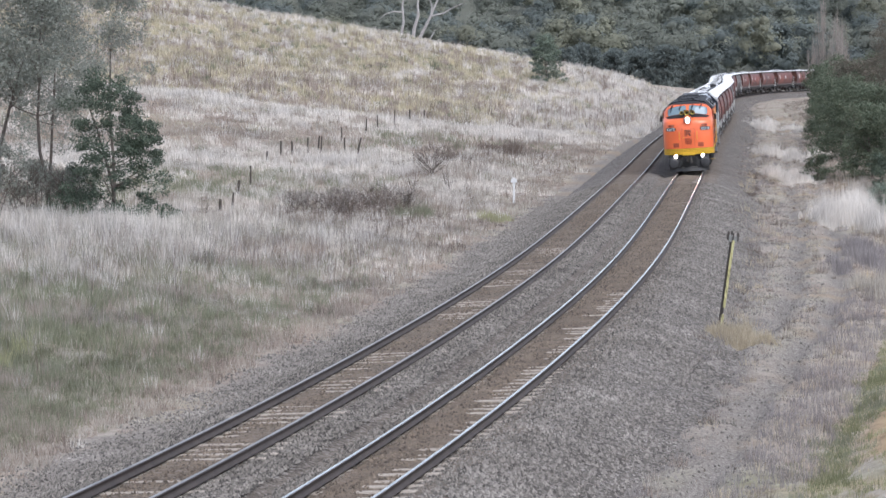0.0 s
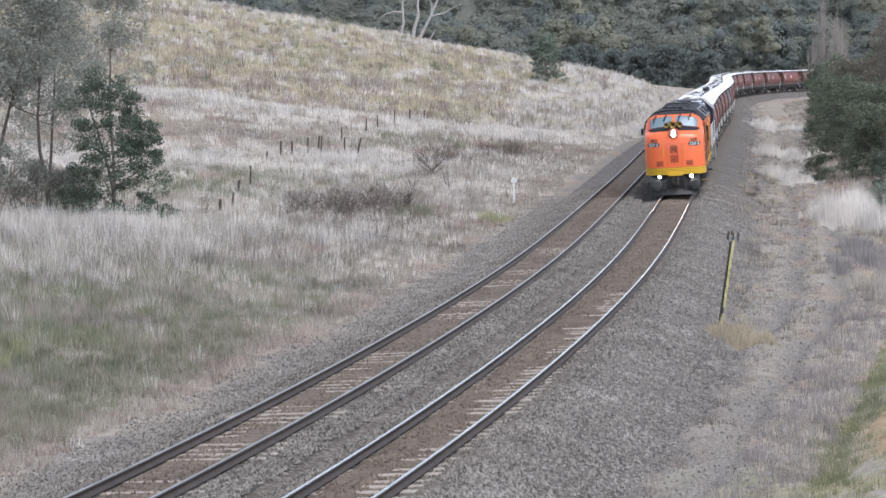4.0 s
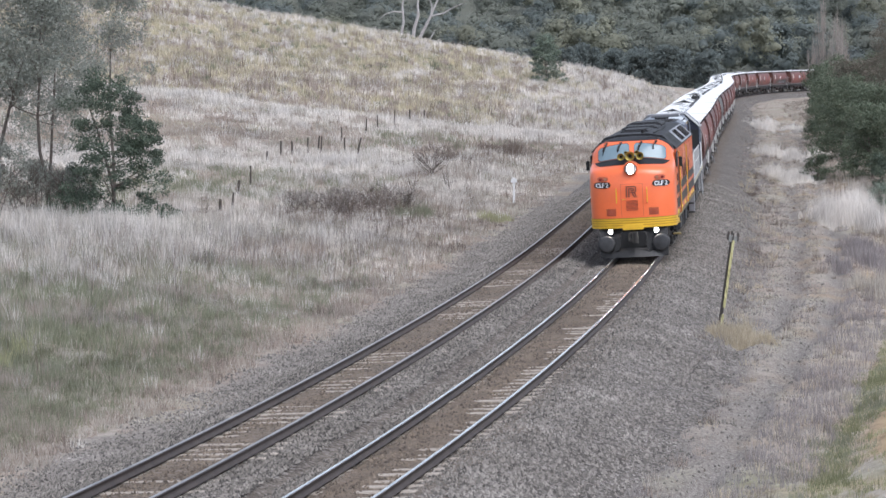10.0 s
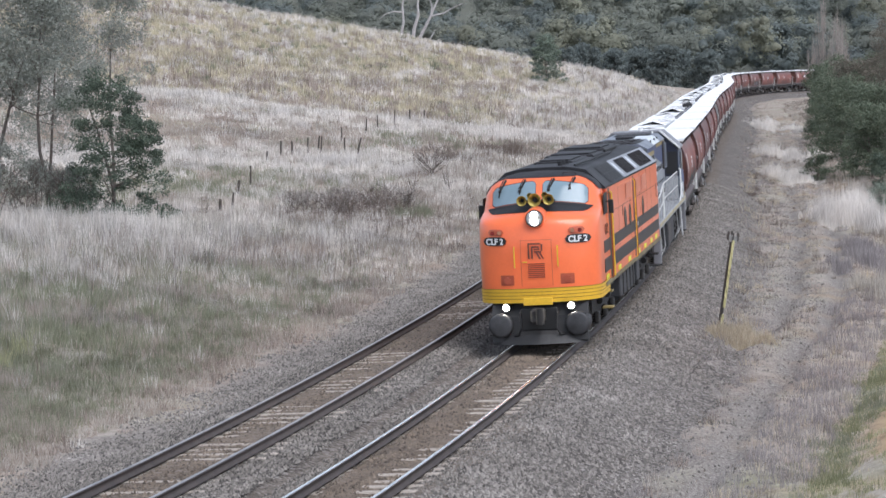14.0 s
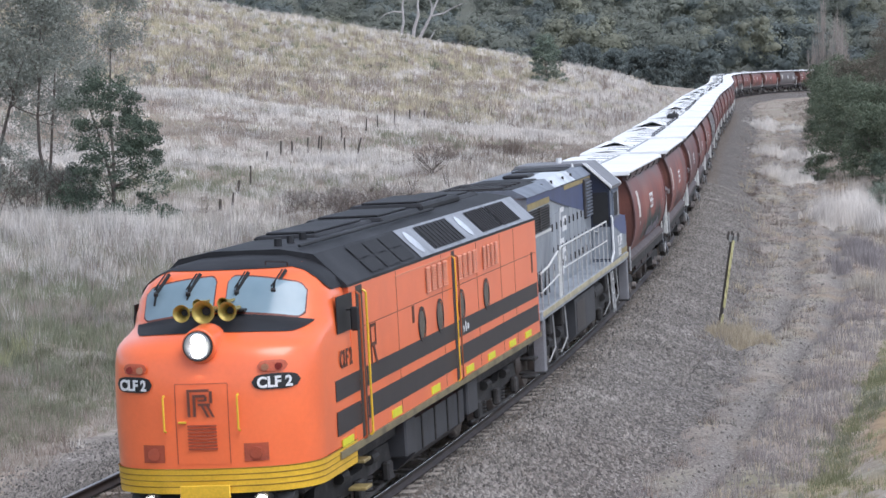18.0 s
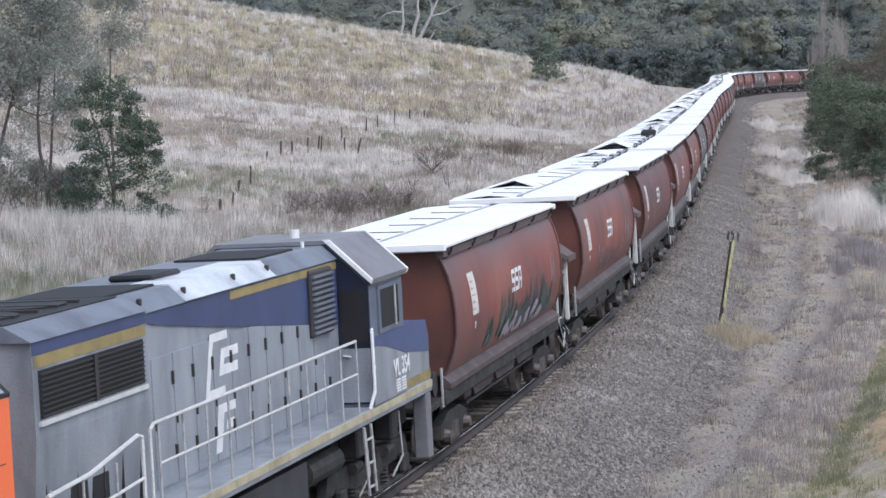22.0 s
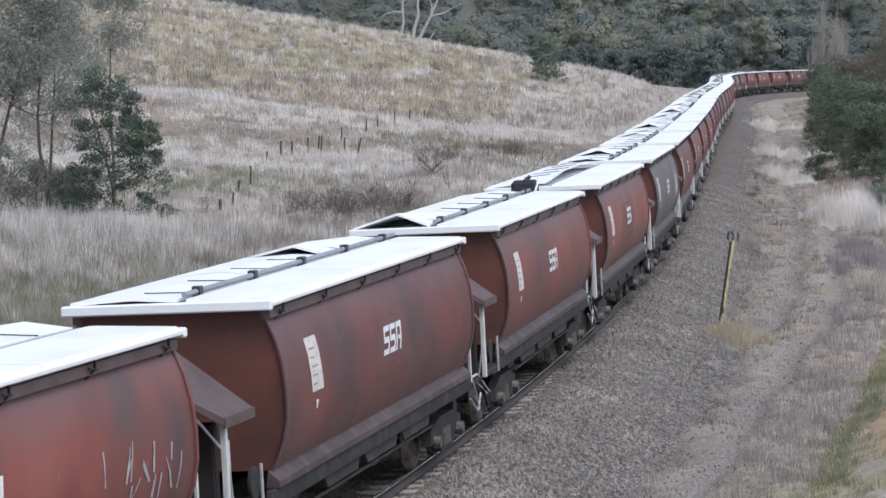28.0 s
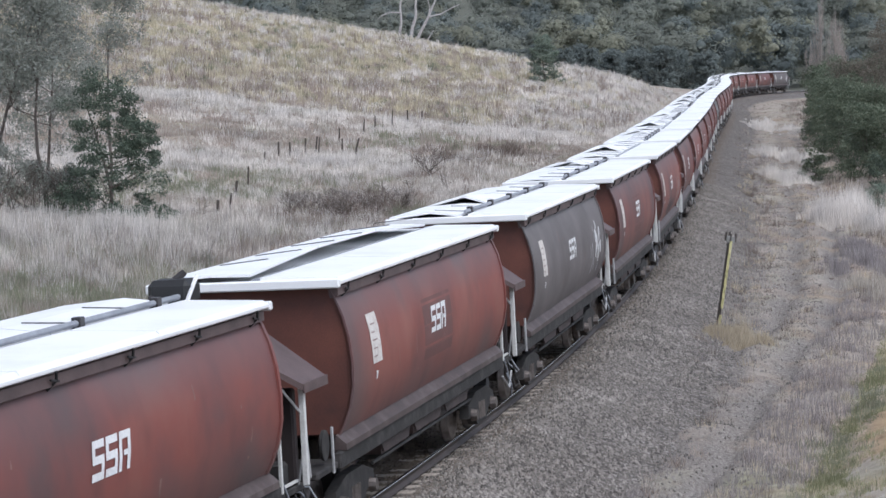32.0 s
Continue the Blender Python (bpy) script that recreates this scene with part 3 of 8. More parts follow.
WEB = [(-0.07, -0.165), (0.07, -0.165), (0.07, -0.15), (0.015, -0.13), (0.012, -0.05), (0.034, -0.04), (0.034, -0.012), (-0.034, -0.012), (-0.034, -0.04), (-0.012, -0.05), (-0.015, -0.13), (-0.07, -0.15)]
HEAD = [(-0.033, -0.0115), (-0.033, -0.005), (-0.026, 0.0), (0.026, 0.0), (0.033, -0.005), (0.033, -0.0115)]
for holder, off, hm in ((track_near, 0.0, M_head), (track_far, TWIN, M_head_dull)):
    for side in (-1, 1):
        v, q = sweep(WEB, off, side * GAUGE)
        rail = soup("rail", v, q, M_rail, parent=holder)
        v, q = sweep(HEAD, off, side * GAUGE, closed=False)
        soup("rail_head", v, q, hm, smooth=False, parent=rail)["label"] = "polished running surface"


def build_sleepers():
    rnd = random.Random(4)
    kit = Kit().box(-1.1, 1.1, -0.11, 0.11, -0.16, 0.0, 0.018)
    me = mesh_from("sleeper", kit.v, kit.f, M_sleeper)
    fix_normals(me)
    far_kit = Kit()
    for holder, off in ((track_near, 0.0), (track_far, TWIN)):
        s = -16.0
        while s < 330:
            la, z = canted(0, -0.188 - 0.016 * math.sin(s * 0.9 + off) * math.sin(s * 0.37) - rnd.random() * 0.032, off)
            x, y, zz = on_track(s, la, z)
            th = float(np.interp(s, TS, TH))
            m = Matrix.Translation((x, y, zz)) @ Matrix.Rotation(-th + rnd.uniform(-0.02, 0.02), 4, "Z") @ Matrix.Rotation(CANT, 4, "Y")
            m = m @ Matrix.Translation((rnd.uniform(-0.06, 0.06), 0, 0))
            if s < 72:
                ob = new("sleeper", me)
                ob.parent = holder
                ob.matrix_basis = m
            else:
                far_kit.add([m @ Vector(p) for p in kit.v], kit.f)
            s += 0.61
    ob = part("sleepers", far_kit, M_sleeper, track_near, recalc=False)
    tagged(ob, kind="stuff")

build_sleepers()


# ---- the train ----
def text_mesh(body, size, bold):
    cu = bpy.data.curves.new("letters", "FONT")
    cu.body, cu.size, cu.align_x, cu.align_y, cu.extrude, cu.offset = body, size, "CENTER", "CENTER", 0.004, bold
    ob = new("letters", cu)
    me = bpy.data.meshes.new_from_object(ob.evaluated_get(bpy.context.evaluated_depsgraph_get()))
    bpy.data.objects.remove(ob)
    bpy.data.curves.remove(cu)
    return me


def lettering(body, size, mat, parent, m, label="", bold=0.0):
    me = text_mesh(body, size, bold)
    me.materials.clear()
    me.materials.append(mat)
    ob = new("lettering", me)
    ob.parent = parent
    ob.matrix_basis = m
    if label:
        ob["label"] = label
    return ob


def side_m(y, z, x=1.48, sx=1.0, sz=1.0):
    """A pose for flat work on the right-hand side of a vehicle."""
    return Matrix.Translation((x, y, z)) @ Matrix(((0, 0, 1, 0), (1, 0, 0, 0), (0, 1, 0, 0), (0, 0, 0, 1))) @ Matrix.Diagonal((sx, sz, 1, 1))


def wheel_kit(r):
    k = Kit()
    n = 18
    prof = [(0.0, 0.16), (0.02, r * 0.5), (0.0, r * 0.82), (-0.03, r + 0.025), (0.0, r + 0.025), (0.015, r), (0.1, r - 0.01), (0.1, r * 0.82), (0.06, r * 0.5), (0.1, 0.16), (0.14, 0.12), (0.14, 0.0)]
    rows = [[(x, rr * math.cos(2 * math.pi * i / n), rr * math.sin(2 * math.pi * i / n)) for i in range(n)] for x, rr in prof]
    return k.grid(rows, close=True)


_wheel_mesh = {}


def wheels(parent, yc, offsets, r):
    """Wheelsets of one bogie, each two wheels on their axle."""
    if r not in _wheel_mesh:
        k = Kit()
        one = wheel_kit(r)
        k.add([(x + 0.7, y, z) for x, y, z in one.v], one.f)
        k.add([(-x - 0.7, y, z) for x, y, z in one.v], one.f)
        k.rod((-0.7, 0, 0), (0.7, 0, 0), 0.08, n=8)
        me = mesh_from("wheelset", k.v, k.f, M_wheel, True)
        fix_normals(me)
        _wheel_mesh[r] = me
    for o in offsets:
        w = new("wheelset", _wheel_mesh[r])
        w.parent = parent
        w.matrix_basis = Matrix.Translation((0, yc + o, r))


def loco_bogie(thing, yc, pitch=1.85, r=0.5):
    b = part("bogie", Kit().box(-0.62, 0.62, yc - 0.5, yc + 0.5, 0.55, 0.95, 0.04), M_under, thing, "grimy three-axle bogie")
    wheels(b, yc, (-pitch, 0, pitch), r)
    for sgn in (-1, 1):
        k = Kit()
        L = pitch + 0.55
        k.side([(yc - L, 0.62), (yc - L + 0.15, 0.9), (yc - 0.7, 0.92), (yc - 0.5, 0.74), (yc + 0.5, 0.74), (yc + 0.7, 0.92), (yc + L - 0.15, 0.9), (yc + L, 0.62),
                (yc + 0.9, 0.56), (yc + 0.7, 0.5), (yc - 0.7, 0.5), (yc - 0.9, 0.56)], sgn * 0.98, sgn * 1.12)
        part("side_frame", k, M_under, b)
        for o in (-pitch, 0, pitch):
            part("axle_box", Kit().box(sgn * 1.13, sgn * 1.25, yc + o - 0.16, yc + o + 0.16, 0.36, 0.66, 0.03) if sgn > 0 else Kit().box(-1.25, -1.13, yc + o - 0.16, yc + o + 0.16, 0.36, 0.66, 0.03), M_under, b)
        for o in (-pitch * 0.5, pitch * 0.5):
            k = Kit()
            for i in range(5):
                k.rod((sgn * 1.06, yc + o, 0.3 + i * 0.06), (sgn * 1.06, yc + o, 0.335 + i * 0.06), 0.11, n=10)
            part("coil_spring", k, M_under, b)
            part("brake_cylinder", Kit().rod((sgn * 1.18, yc + o - 0.25, 0.85), (sgn * 1.18, yc + o + 0.15, 0.85), 0.09, n=10), M_under, b)
        part("brake_rigging", Kit().pipe([(sgn * 1.15, yc - L, 0.35), (sgn * 1.15, yc - 0.6, 0.28), (sgn * 1.15, yc + 0.6, 0.28), (sgn * 1.15, yc + L, 0.35)], 0.03), M_under, b)
    return b


# front shape of the cab unit, by height: how far back, half width, depth of the rounding
NOSE_Z = [1.08, 1.42, 2.0, 2.5, 2.8, 2.95, 3.06, 3.15, 3.22, 3.29, 3.36, 3.42, 3.6, 3.8, 3.92, 4.02, 4.1]
NOSE_Y = [0.02, 0.0, 0.0, 0.02, 0.06, 0.11, 0.18, 0.3, 0.47, 0.72, 0.96, 1.05, 1.16, 1.3, 1.44, 1.68, 2.05]
NOSE_W = [1.45, 1.46, 1.47, 1.47, 1.465, 1.46, 1.455, 1.45, 1.445, 1.44, 1.43, 1.42, 1.39, 1.28, 1.14, 0.94, 0.6]
NOSE_D = [1.0, 1.0, 1.0, 1.0, 1.0, 0.99, 0.97, 0.95, 0.9, 0.85, 0.8, 0.78, 0.76, 0.74, 0.7, 0.6, 0.4]


def nose_y(x, z):
    sag = 0.14 * (min(abs(x), 1.3) / 1.3) ** 2 * float(smooth01((z - 2.9) / 0.3) * smooth01((3.8 - z) / 0.35))
    yf, w, d = np.interp(z + sag, NOSE_Z, NOSE_Y), np.interp(z, NOSE_Z, NOSE_W), np.interp(z, NOSE_Z, NOSE_D)
    return float(yf + d * (1 - max(0.0, 1 - (abs(x) / w) ** 2.6) ** (1 / 2.6)))


def nose_patch(xs, zlo, zhi, off=0.012, rows=8):
    """A sheet lying on the nose between two curves."""
    k = Kit()
    g = []
    for i in range(rows + 1):
        r = []
        for x in xs:
            z = zlo(x) + (zhi(x) - zlo(x)) * i / rows
            r.append((x, nose_y(x, z) - off, z + off * 0.6))
        g.append(r)
    return k.grid(g)


M_barrel = worn("grimy_grey_barrel", (0.042, 0.042, 0.045), (0.02, 0.02, 0.021), (0.075, 0.074, 0.076), rough=0.6, scale=3, amount=0.9, bump=0.002)
M_groove = worn("dull_yellow_groove", (0.36, 0.2, 0.02), rough=0.6, scale=3, amount=0.5, bump=0.0)
M_gasket = worn("dark_red_gasket", (0.16, 0.05, 0.035), rough=0.6, scale=5, amount=0.5, bump=0.0)
M_emblem = worn("brown_emblem_paint", (0.14, 0.05, 0.035), (0.2, 0.06, 0.04), rough=0.5, scale=5, amount=0.5, bump=0.0)
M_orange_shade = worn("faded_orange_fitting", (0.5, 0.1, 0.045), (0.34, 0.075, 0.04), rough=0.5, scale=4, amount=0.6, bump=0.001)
M_sill = worn("dusty_yellowed_sill", (0.2, 0.165, 0.09), (0.09, 0.075, 0.05), rough=0.7, scale=2.5, amount=0.9, bump=0.002)
M_porthole = worn("dusty_porthole_glass", (0.075, 0.065, 0.055), (0.045, 0.035, 0.03), rough=0.25, scale=3, amount=0.8, bump=0.0)
M_pilot = worn("black_pilot_paint", (0.028, 0.027, 0.028), (0.015, 0.015, 0.015), (0.06, 0.058, 0.056), rough=0.6, scale=2, amount=0.9, bump=0.003)


def turned(x, z, profile, n):
    """A turned shape about a lengthwise axis through (x, z), from (y, radius) pairs."""
    return Kit().grid([[(x + r * math.cos(2 * math.pi * i / n), y, z + r * math.sin(2 * math.pi * i / n)) for i in range(n)] for y, r in profile], close=True)


def build_clf():
    t = tagged(new("diesel_locomotive"), "orange streamlined diesel locomotive with dark grey stripes and yellow front band", "locomotive", "train vehicles")
    # nose and cab shell
    zs = []
    for a, b in zip(NOSE_Z, NOSE_Z[1:]):
        zs += [a, (a + b) / 2]
    zs.append(NOSE_Z[-1])

    def ring(z, off=0.0):
        w = float(np.interp(z, NOSE_Z, NOSE_W)) - 1e-4
        us = [math.sin(math.pi / 2 * i / 12) for i in range(-12, 13)]
        pts = [(w * u, nose_y(w * u, z) - off, z) for u in us]
        return [(-w - off, 2.62, z)] + [(x + off * (x / w) ** 3, y, zz) for x, y, zz in pts] + [(w + off, 2.62, z)]

    part("nose", Kit().grid([ring(z) for z in zs if 1.4 <= z <= 4.03]), M_orange, t, "rounded bulldog nose", smooth=True)
    # the dark roof comes lower towards the cab sides
    edge = [3.985 - 0.36 * float(smooth01((abs(j - 13) / 13 - 0.62) / 0.33)) for j in range(27)]
    cap_rows = [[ring(e + (4.1 - e) * q / 6, 0.022)[j] for j, e in enumerate(edge)] for q in range(7)]
    part("cab_roof_cap", Kit().grid(cap_rows + [[(x * 0.05, 2.5, 4.13) for x, y, z in ring(4.1)]]), M_roofdark, t, smooth=True)
    band = part("front_band", Kit().grid([ring(z, 0.015) for z in (1.08, 1.2, 1.3, 1.42)]), M_yellow, t, "yellow ribbed band", smooth=True)
    for z in (1.18, 1.26, 1.34, 1.42):
        part("band_groove", Kit().grid([ring(z - 0.012, 0.02), ring(z, 0.024), ring(z + 0.004, 0.02)]), M_groove, band)
    part("name_board", Kit().box(-0.35, 0.35, -0.06, -0.03, 1.02, 1.2, 0.01), M_yellow, t, "plain yellow board")
    part("window_shelf", nose_patch([-1.28 + 2.56 * i / 28 for i in range(29)], lambda x: 3.215 - 0.07 * (x / 1.28) ** 2 + 0.1 * max(0.0, (abs(x) - 1.06) / 0.22) ** 2, lambda x: 3.41 - 0.14 * (x / 1.28) ** 2, 0.01), M_roofdark, t, "dark anti-glare shelf", smooth=True)
    for sgn in (-1, 1):
        xs = [sgn * (0.09 + 1.07 * i / 28) for i in range(29)]

        def lo(x):
            e = max(0.0, (abs(x) - 1.04) / 0.12) + max(0.0, (0.18 - abs(x)) / 0.1)
            return 3.435 - 0.13 * (abs(x) / 1.2) ** 2 + 0.07 * min(e, 1) ** 3

        def hi(x):
            e = max(0.0, (abs(x) - 1.0) / 0.16) + max(0.0, (0.2 - abs(x)) / 0.12)
            return 3.9 - 0.17 * (abs(x) / 1.2) ** 2 - 0.09 * min(e, 1) ** 3

        fr = part("windscreen_frame", nose_patch([sgn * (0.075 + 1.1 * i / 28) for i in range(29)], lambda x: lo(x) - 0.022, lambda x: hi(x) + 0.022, 0.009), M_gasket, t)
        part("windscreen", nose_patch(xs, lo, hi, 0.016), M_glass, fr, "windscreen with the sky's reflection put into its colour", smooth=True)
        for xw in (0.35, 0.85):
            a = (sgn * xw, nose_y(xw, 3.92) - 0.03, 3.95)
            b = (sgn * xw - 0.12, nose_y(xw, 3.7) - 0.04, 3.7)
            part("wiper", Kit().rod(a, b, 0.03, 0.02).rod((a[0] - 0.05, a[1], a[2] + 0.01), (b[0] - 0.02, b[1] - 0.01, b[2] + 0.06), 0.012).rod((b[0] + 0.03, b[1], b[2] + 0.13), (b[0] - 0.03, b[1] - 0.02, b[2] - 0.16), 0.016).rod((b[0] - 0.03, b[1] - 0.02, b[2]), (b[0] + 0.03, b[1], b[2]), 0.034), M_black, t)
        # number boards with marker lights above
        nb = part("number_board", nose_patch([sgn * (0.7 + 0.6 * i / 16) for i in range(17)], lambda x: 2.55 - 0.105 * max(0, 1 - ((abs(x) - 1.0) / 0.3) ** 4) ** 0.5, lambda x: 2.55 + 0.105 * max(0, 1 - ((abs(x) - 1.0) / 0.3) ** 4) ** 0.5, 0.02), M_black, t, "black oval number board")
        x = sgn * 1.0
        dy = nose_y(1.06, 2.55) - nose_y(0.94, 2.55)
        ang = math.atan2(dy, 0.12) * sgn
        m = Matrix.Translation((x, nose_y(x, 2.55) - 0.035, 2.5 + 0.05)) @ Matrix.Rotation(ang, 4, "Z") @ Matrix.Rotation(math.pi / 2, 4, "X")
        lettering("CLF 2", 0.2, M_white, nb, m, bold=0.007)
        pod = lambda x: 0.075 * max(0.0, 1 - (abs(abs(x) - 0.97) / 0.19) ** 4) ** 0.5
        mk = part("marker_light", nose_patch([sgn * (0.78 + 0.38 * i / 14) for i in range(15)], lambda x: 2.755 - pod(x), lambda x: 2.755 + pod(x), 0.03), M_orange_shade, t, "orange marker light pod")
        for q, lens in ((0.88, M_amber), (1.05, M_redlens)):
            part("lens", Kit().rod((sgn * q, nose_y(q, 2.76) - 0.065, 2.76), (sgn * q, nose_y(q, 2.76) + 0.02, 2.76), 0.048, n=12), lens, mk)
        part("handrail", Kit().pipe([(sgn * 0.52, -0.0, 2.42), (sgn * 0.52, -0.06, 2.4), (sgn * 0.52, -0.06, 1.95), (sgn * 0.52, 0.0, 1.93)], 0.016), M_yellow, t, "yellow grab rail")
        # flat recess and cover: the inset's shade is put into their dark orange
        bx = part("lamp_recess", nose_patch([sgn * (0.56 + 0.32 * i / 4) for i in range(5)], lambda x: 1.5, lambda x: 1.74, 0.012), worn("orange_inset_shade", (0.4, 0.075, 0.032), (0.22, 0.05, 0.03), rough=0.6) if sgn < 0 else bpy.data.materials["orange_inset_shade"], t)
        part("round_cover", Kit().rod((sgn * 0.72, nose_y(0.72, 1.62) - 0.04, 1.62), (sgn * 0.72, nose_y(0.72, 1.62), 1.62), 0.085, n=14), bpy.data.materials["orange_inset_shade"], bx)
        dl = part("ditch_light", Kit().rod((sgn * 0.78, -0.02, 0.98), (sgn * 0.78, 0.2, 0.98), 0.11, n=14), M_black, t)
        part("lit_lens", Kit().rod((sgn * 0.78, -0.035, 0.98), (sgn * 0.78, -0.021, 0.98), 0.07, n=14), M_ditch, dl, "glowing lamp")
        part("air_hose", Kit().pipe([(sgn * 0.42, 0.1, 0.92), (sgn * 0.45, -0.12, 0.8), (sgn * 0.42, -0.16, 0.5), (sgn * 0.5, -0.1, 0.32), (sgn * 0.62, 0.0, 0.3)], 0.025), M_black, t)
        part("sand_box", turned(sgn * 0.92, 0.56, [(0.5, 0.29), (-0.06, 0.29), (-0.1, 0.275), (-0.12, 0.22), (-0.122, 0.0)], 22), M_barrel, t, "dark grey round sand box", smooth=True)
        part("box_strap", turned(sgn * 0.92, 0.56, [(0.02, 0.298), (-0.03, 0.298)], 22), M_under, t)
        part("coupling_cock", Kit().rod((sgn * 0.95, 0.02, 0.33), (sgn * 1.08, 0.02, 0.36), 0.03), M_chrome, t)
    part("headlight_surround", turned(0, 3.08, [(0.5, 0.27), (0.12, 0.245), (0.03, 0.235), (0.0, 0.22), (0.02, 0.2)], 28), M_orange, t, "orange headlight surround", smooth=True)
    hl = part("headlight", Kit().rod((0, -0.02, 3.08), (0, 0.4, 3.08), 0.205, n=24), M_stripe, t, "round twin headlight")
    part("reflector", turned(0, 3.08, [(-0.024, 0.188), (-0.03, 0.175), (-0.022, 0.15), (-0.021, 0.0)], 24), M_chrome, hl, "chrome reflector", smooth=True)
    for z in (3.0, 3.16):
        part("lit_lens", Kit().rod((0, -0.045, z), (0, -0.02, z), 0.072, n=18), M_lamp, hl, "glowing lamp")
    horns = part("horn_bracket", Kit().box(-0.4, 0.4, 0.95, 1.1, 3.44, 3.48, 0.01), M_black, t)
    for x, z, r in ((-0.34, 3.49, 0.125), (-0.03, 3.5, 0.165), (0.2, 3.6, 0.08), (0.31, 3.5, 0.135), (-0.16, 3.6, 0.07)):
        y = 0.42 if r > 0.1 else 0.6
        part("horn_trumpet", turned(x, z, [(y + 0.6, r * 0.2), (y + 0.3, r * 0.34), (y + 0.12, r * 0.6), (y + 0.03, r * 0.92), (y, r), (y + 0.004, r * 0.93), (y + 0.05, r * 0.62), (y + 0.16, r * 0.36)], 18), M_brass, horns, "brass horn", smooth=True)
        part("horn_mouth", Kit().rod((x, y + 0.15, z), (x, y + 0.17, z), r * 0.36, n=12), M_black, horns)
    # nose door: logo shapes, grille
    for xd in (-0.37, 0.37):
        part("door_seam", nose_patch([xd - 0.006, xd + 0.006], lambda x: 1.48, lambda x: 2.56, 0.008), M_orange_shade, t)
    part("door_seam", nose_patch([-0.37 + 0.074 * i for i in range(11)], lambda x: 2.558, lambda x: 2.57, 0.008), M_orange_shade, t)
    door = part("nose_door", nose_patch([-0.36 + 0.72 * i / 6 for i in range(7)], lambda x: 1.48, lambda x: 2.56, 0.006), M_orange, t)
    k = Kit()
    for b in ((-0.19, -0.155, 2.13, 2.5), (-0.155, 0.12, 2.465, 2.5), (-0.11, -0.075, 2.13, 2.425), (-0.075, 0.07, 2.39, 2.425), (0.125, 0.16, 2.31, 2.47), (0.055, 0.085, 2.34, 2.4), (-0.04, 0.13, 2.275, 2.305), (-0.04, 0.06, 2.335, 2.36)):
        k.box(b[0], b[1], -0.03, -0.015, b[2], b[3])
    for x in (0.0, 0.075):
        k.add([(x, -0.03, 2.275), (x + 0.035, -0.03, 2.275), (x + 0.115, -0.03, 2.12), (x + 0.08, -0.03, 2.12)], [(0, 1, 2, 3)])
    part("emblem", k, M_emblem, door, "dark line emblem")
    k = Kit()
    for i in range(8):
        k.box(-0.2, 0.2, -0.03, -0.012, 1.68 + i * 0.045, 1.7 + i * 0.045)
    part("grille", k, bpy.data.materials["orange_inset_shade"], door)
    part("door_latch", Kit().box(-0.33, -0.22, -0.05, -0.01, 2.04, 2.07, 0.006), M_yellow, door)
    # long body
    body = part("body", Kit().prism([(-1.47, 1.32), (1.47, 1.32), (1.47, 3.6), (1.0, 4.0), (-1.0, 4.0), (-1.47, 3.6)], 2.6, 18.05), M_orange, t, "orange car body")
    roof = part("roof", Kit().prism([(1.475, 3.6), (1.475, 3.64), (1.0, 4.1), (0.5, 4.19), (-0.5, 4.19), (-1.0, 4.1), (-1.475, 3.64), (-1.475, 3.6)], 2.5, 18.07), M_roofdark, t, "sooty black roof")
    for sgn in (-1, 1):
        X = sgn * 1.47

        def plate(y0, y1, z0, z1, d=0.006, base=X):
            a, b = sorted((base, base + sgn * d))
            return Kit().box(a, b, y0, y1, z0, z1)

        for y0, y1 in ((1.55, 2.95), (3.42, 9.78), (10.08, 17.95)):
            part("stripe", plate(y0, y1, 2.08, 2.37, 0.012 if y0 < 2 else 0.006), M_stripe, body, "dark grey stripe")
            part("stripe", plate(y0, y1, 1.6, 1.93, 0.012 if y0 < 2 else 0.006), M_stripe, body, "dark grey stripe")
        part("sill", plate(1.6, 18.05, 1.27, 1.37, 0.03), M_sill, body, "dusty yellowed sill")
        for y in (2.1, 5.2, 8.05, 10.9, 12.9, 15.0, 16.7):
            part("reflector", plate(y - 0.32, y + 0.32, 1.4, 1.52, 0.012), M_reflector, body)
        for y in (7.26, 8.65, 10.44, 12.67):
            n = 18
            ring2 = Kit().grid([[(X + sgn * d, y + 0.24 * s * math.cos(2 * math.pi * i / n), 2.6 + 0.26 * s * math.sin(2 * math.pi * i / n)) for i in range(n)] for s, d in ((1.1, 0.004), (1.1, 0.02), (0.92, 0.02))], close=True)
            ph = part("porthole", ring2, M_stripe, t, "round porthole")
            part("pane", Kit().rod((X + sgn * 0.004, y, 2.6), (X + sgn * 0.012, y, 2.6), 0.225, n=18), M_porthole, ph)
        for y0, y1 in ((7.65, 9.4), (10.2, 11.95), (12.45, 13.95)):
            ng = 4
            for gi in range(ng):
                ya = y0 + (y1 - y0) * gi / ng + 0.05
                yb = y0 + (y1 - y0) * (gi + 1) / ng - 0.05
                k = Kit()
                for i in range(9):
                    z = 3.06 + i * 0.047
                    k.add([(X + sgn * 0.004, ya, z), (X + sgn * 0.004, yb, z), (X + sgn * 0.035, yb, z + 0.004), (X + sgn * 0.035, ya, z + 0.004), (X + sgn * 0.004, yb, z + 0.036), (X + sgn * 0.004, ya, z + 0.036)], [(0, 1, 2, 3), (3, 2, 4, 5)])
                part("louvre", k, M_pale_orange, body, "pale orange louvre")
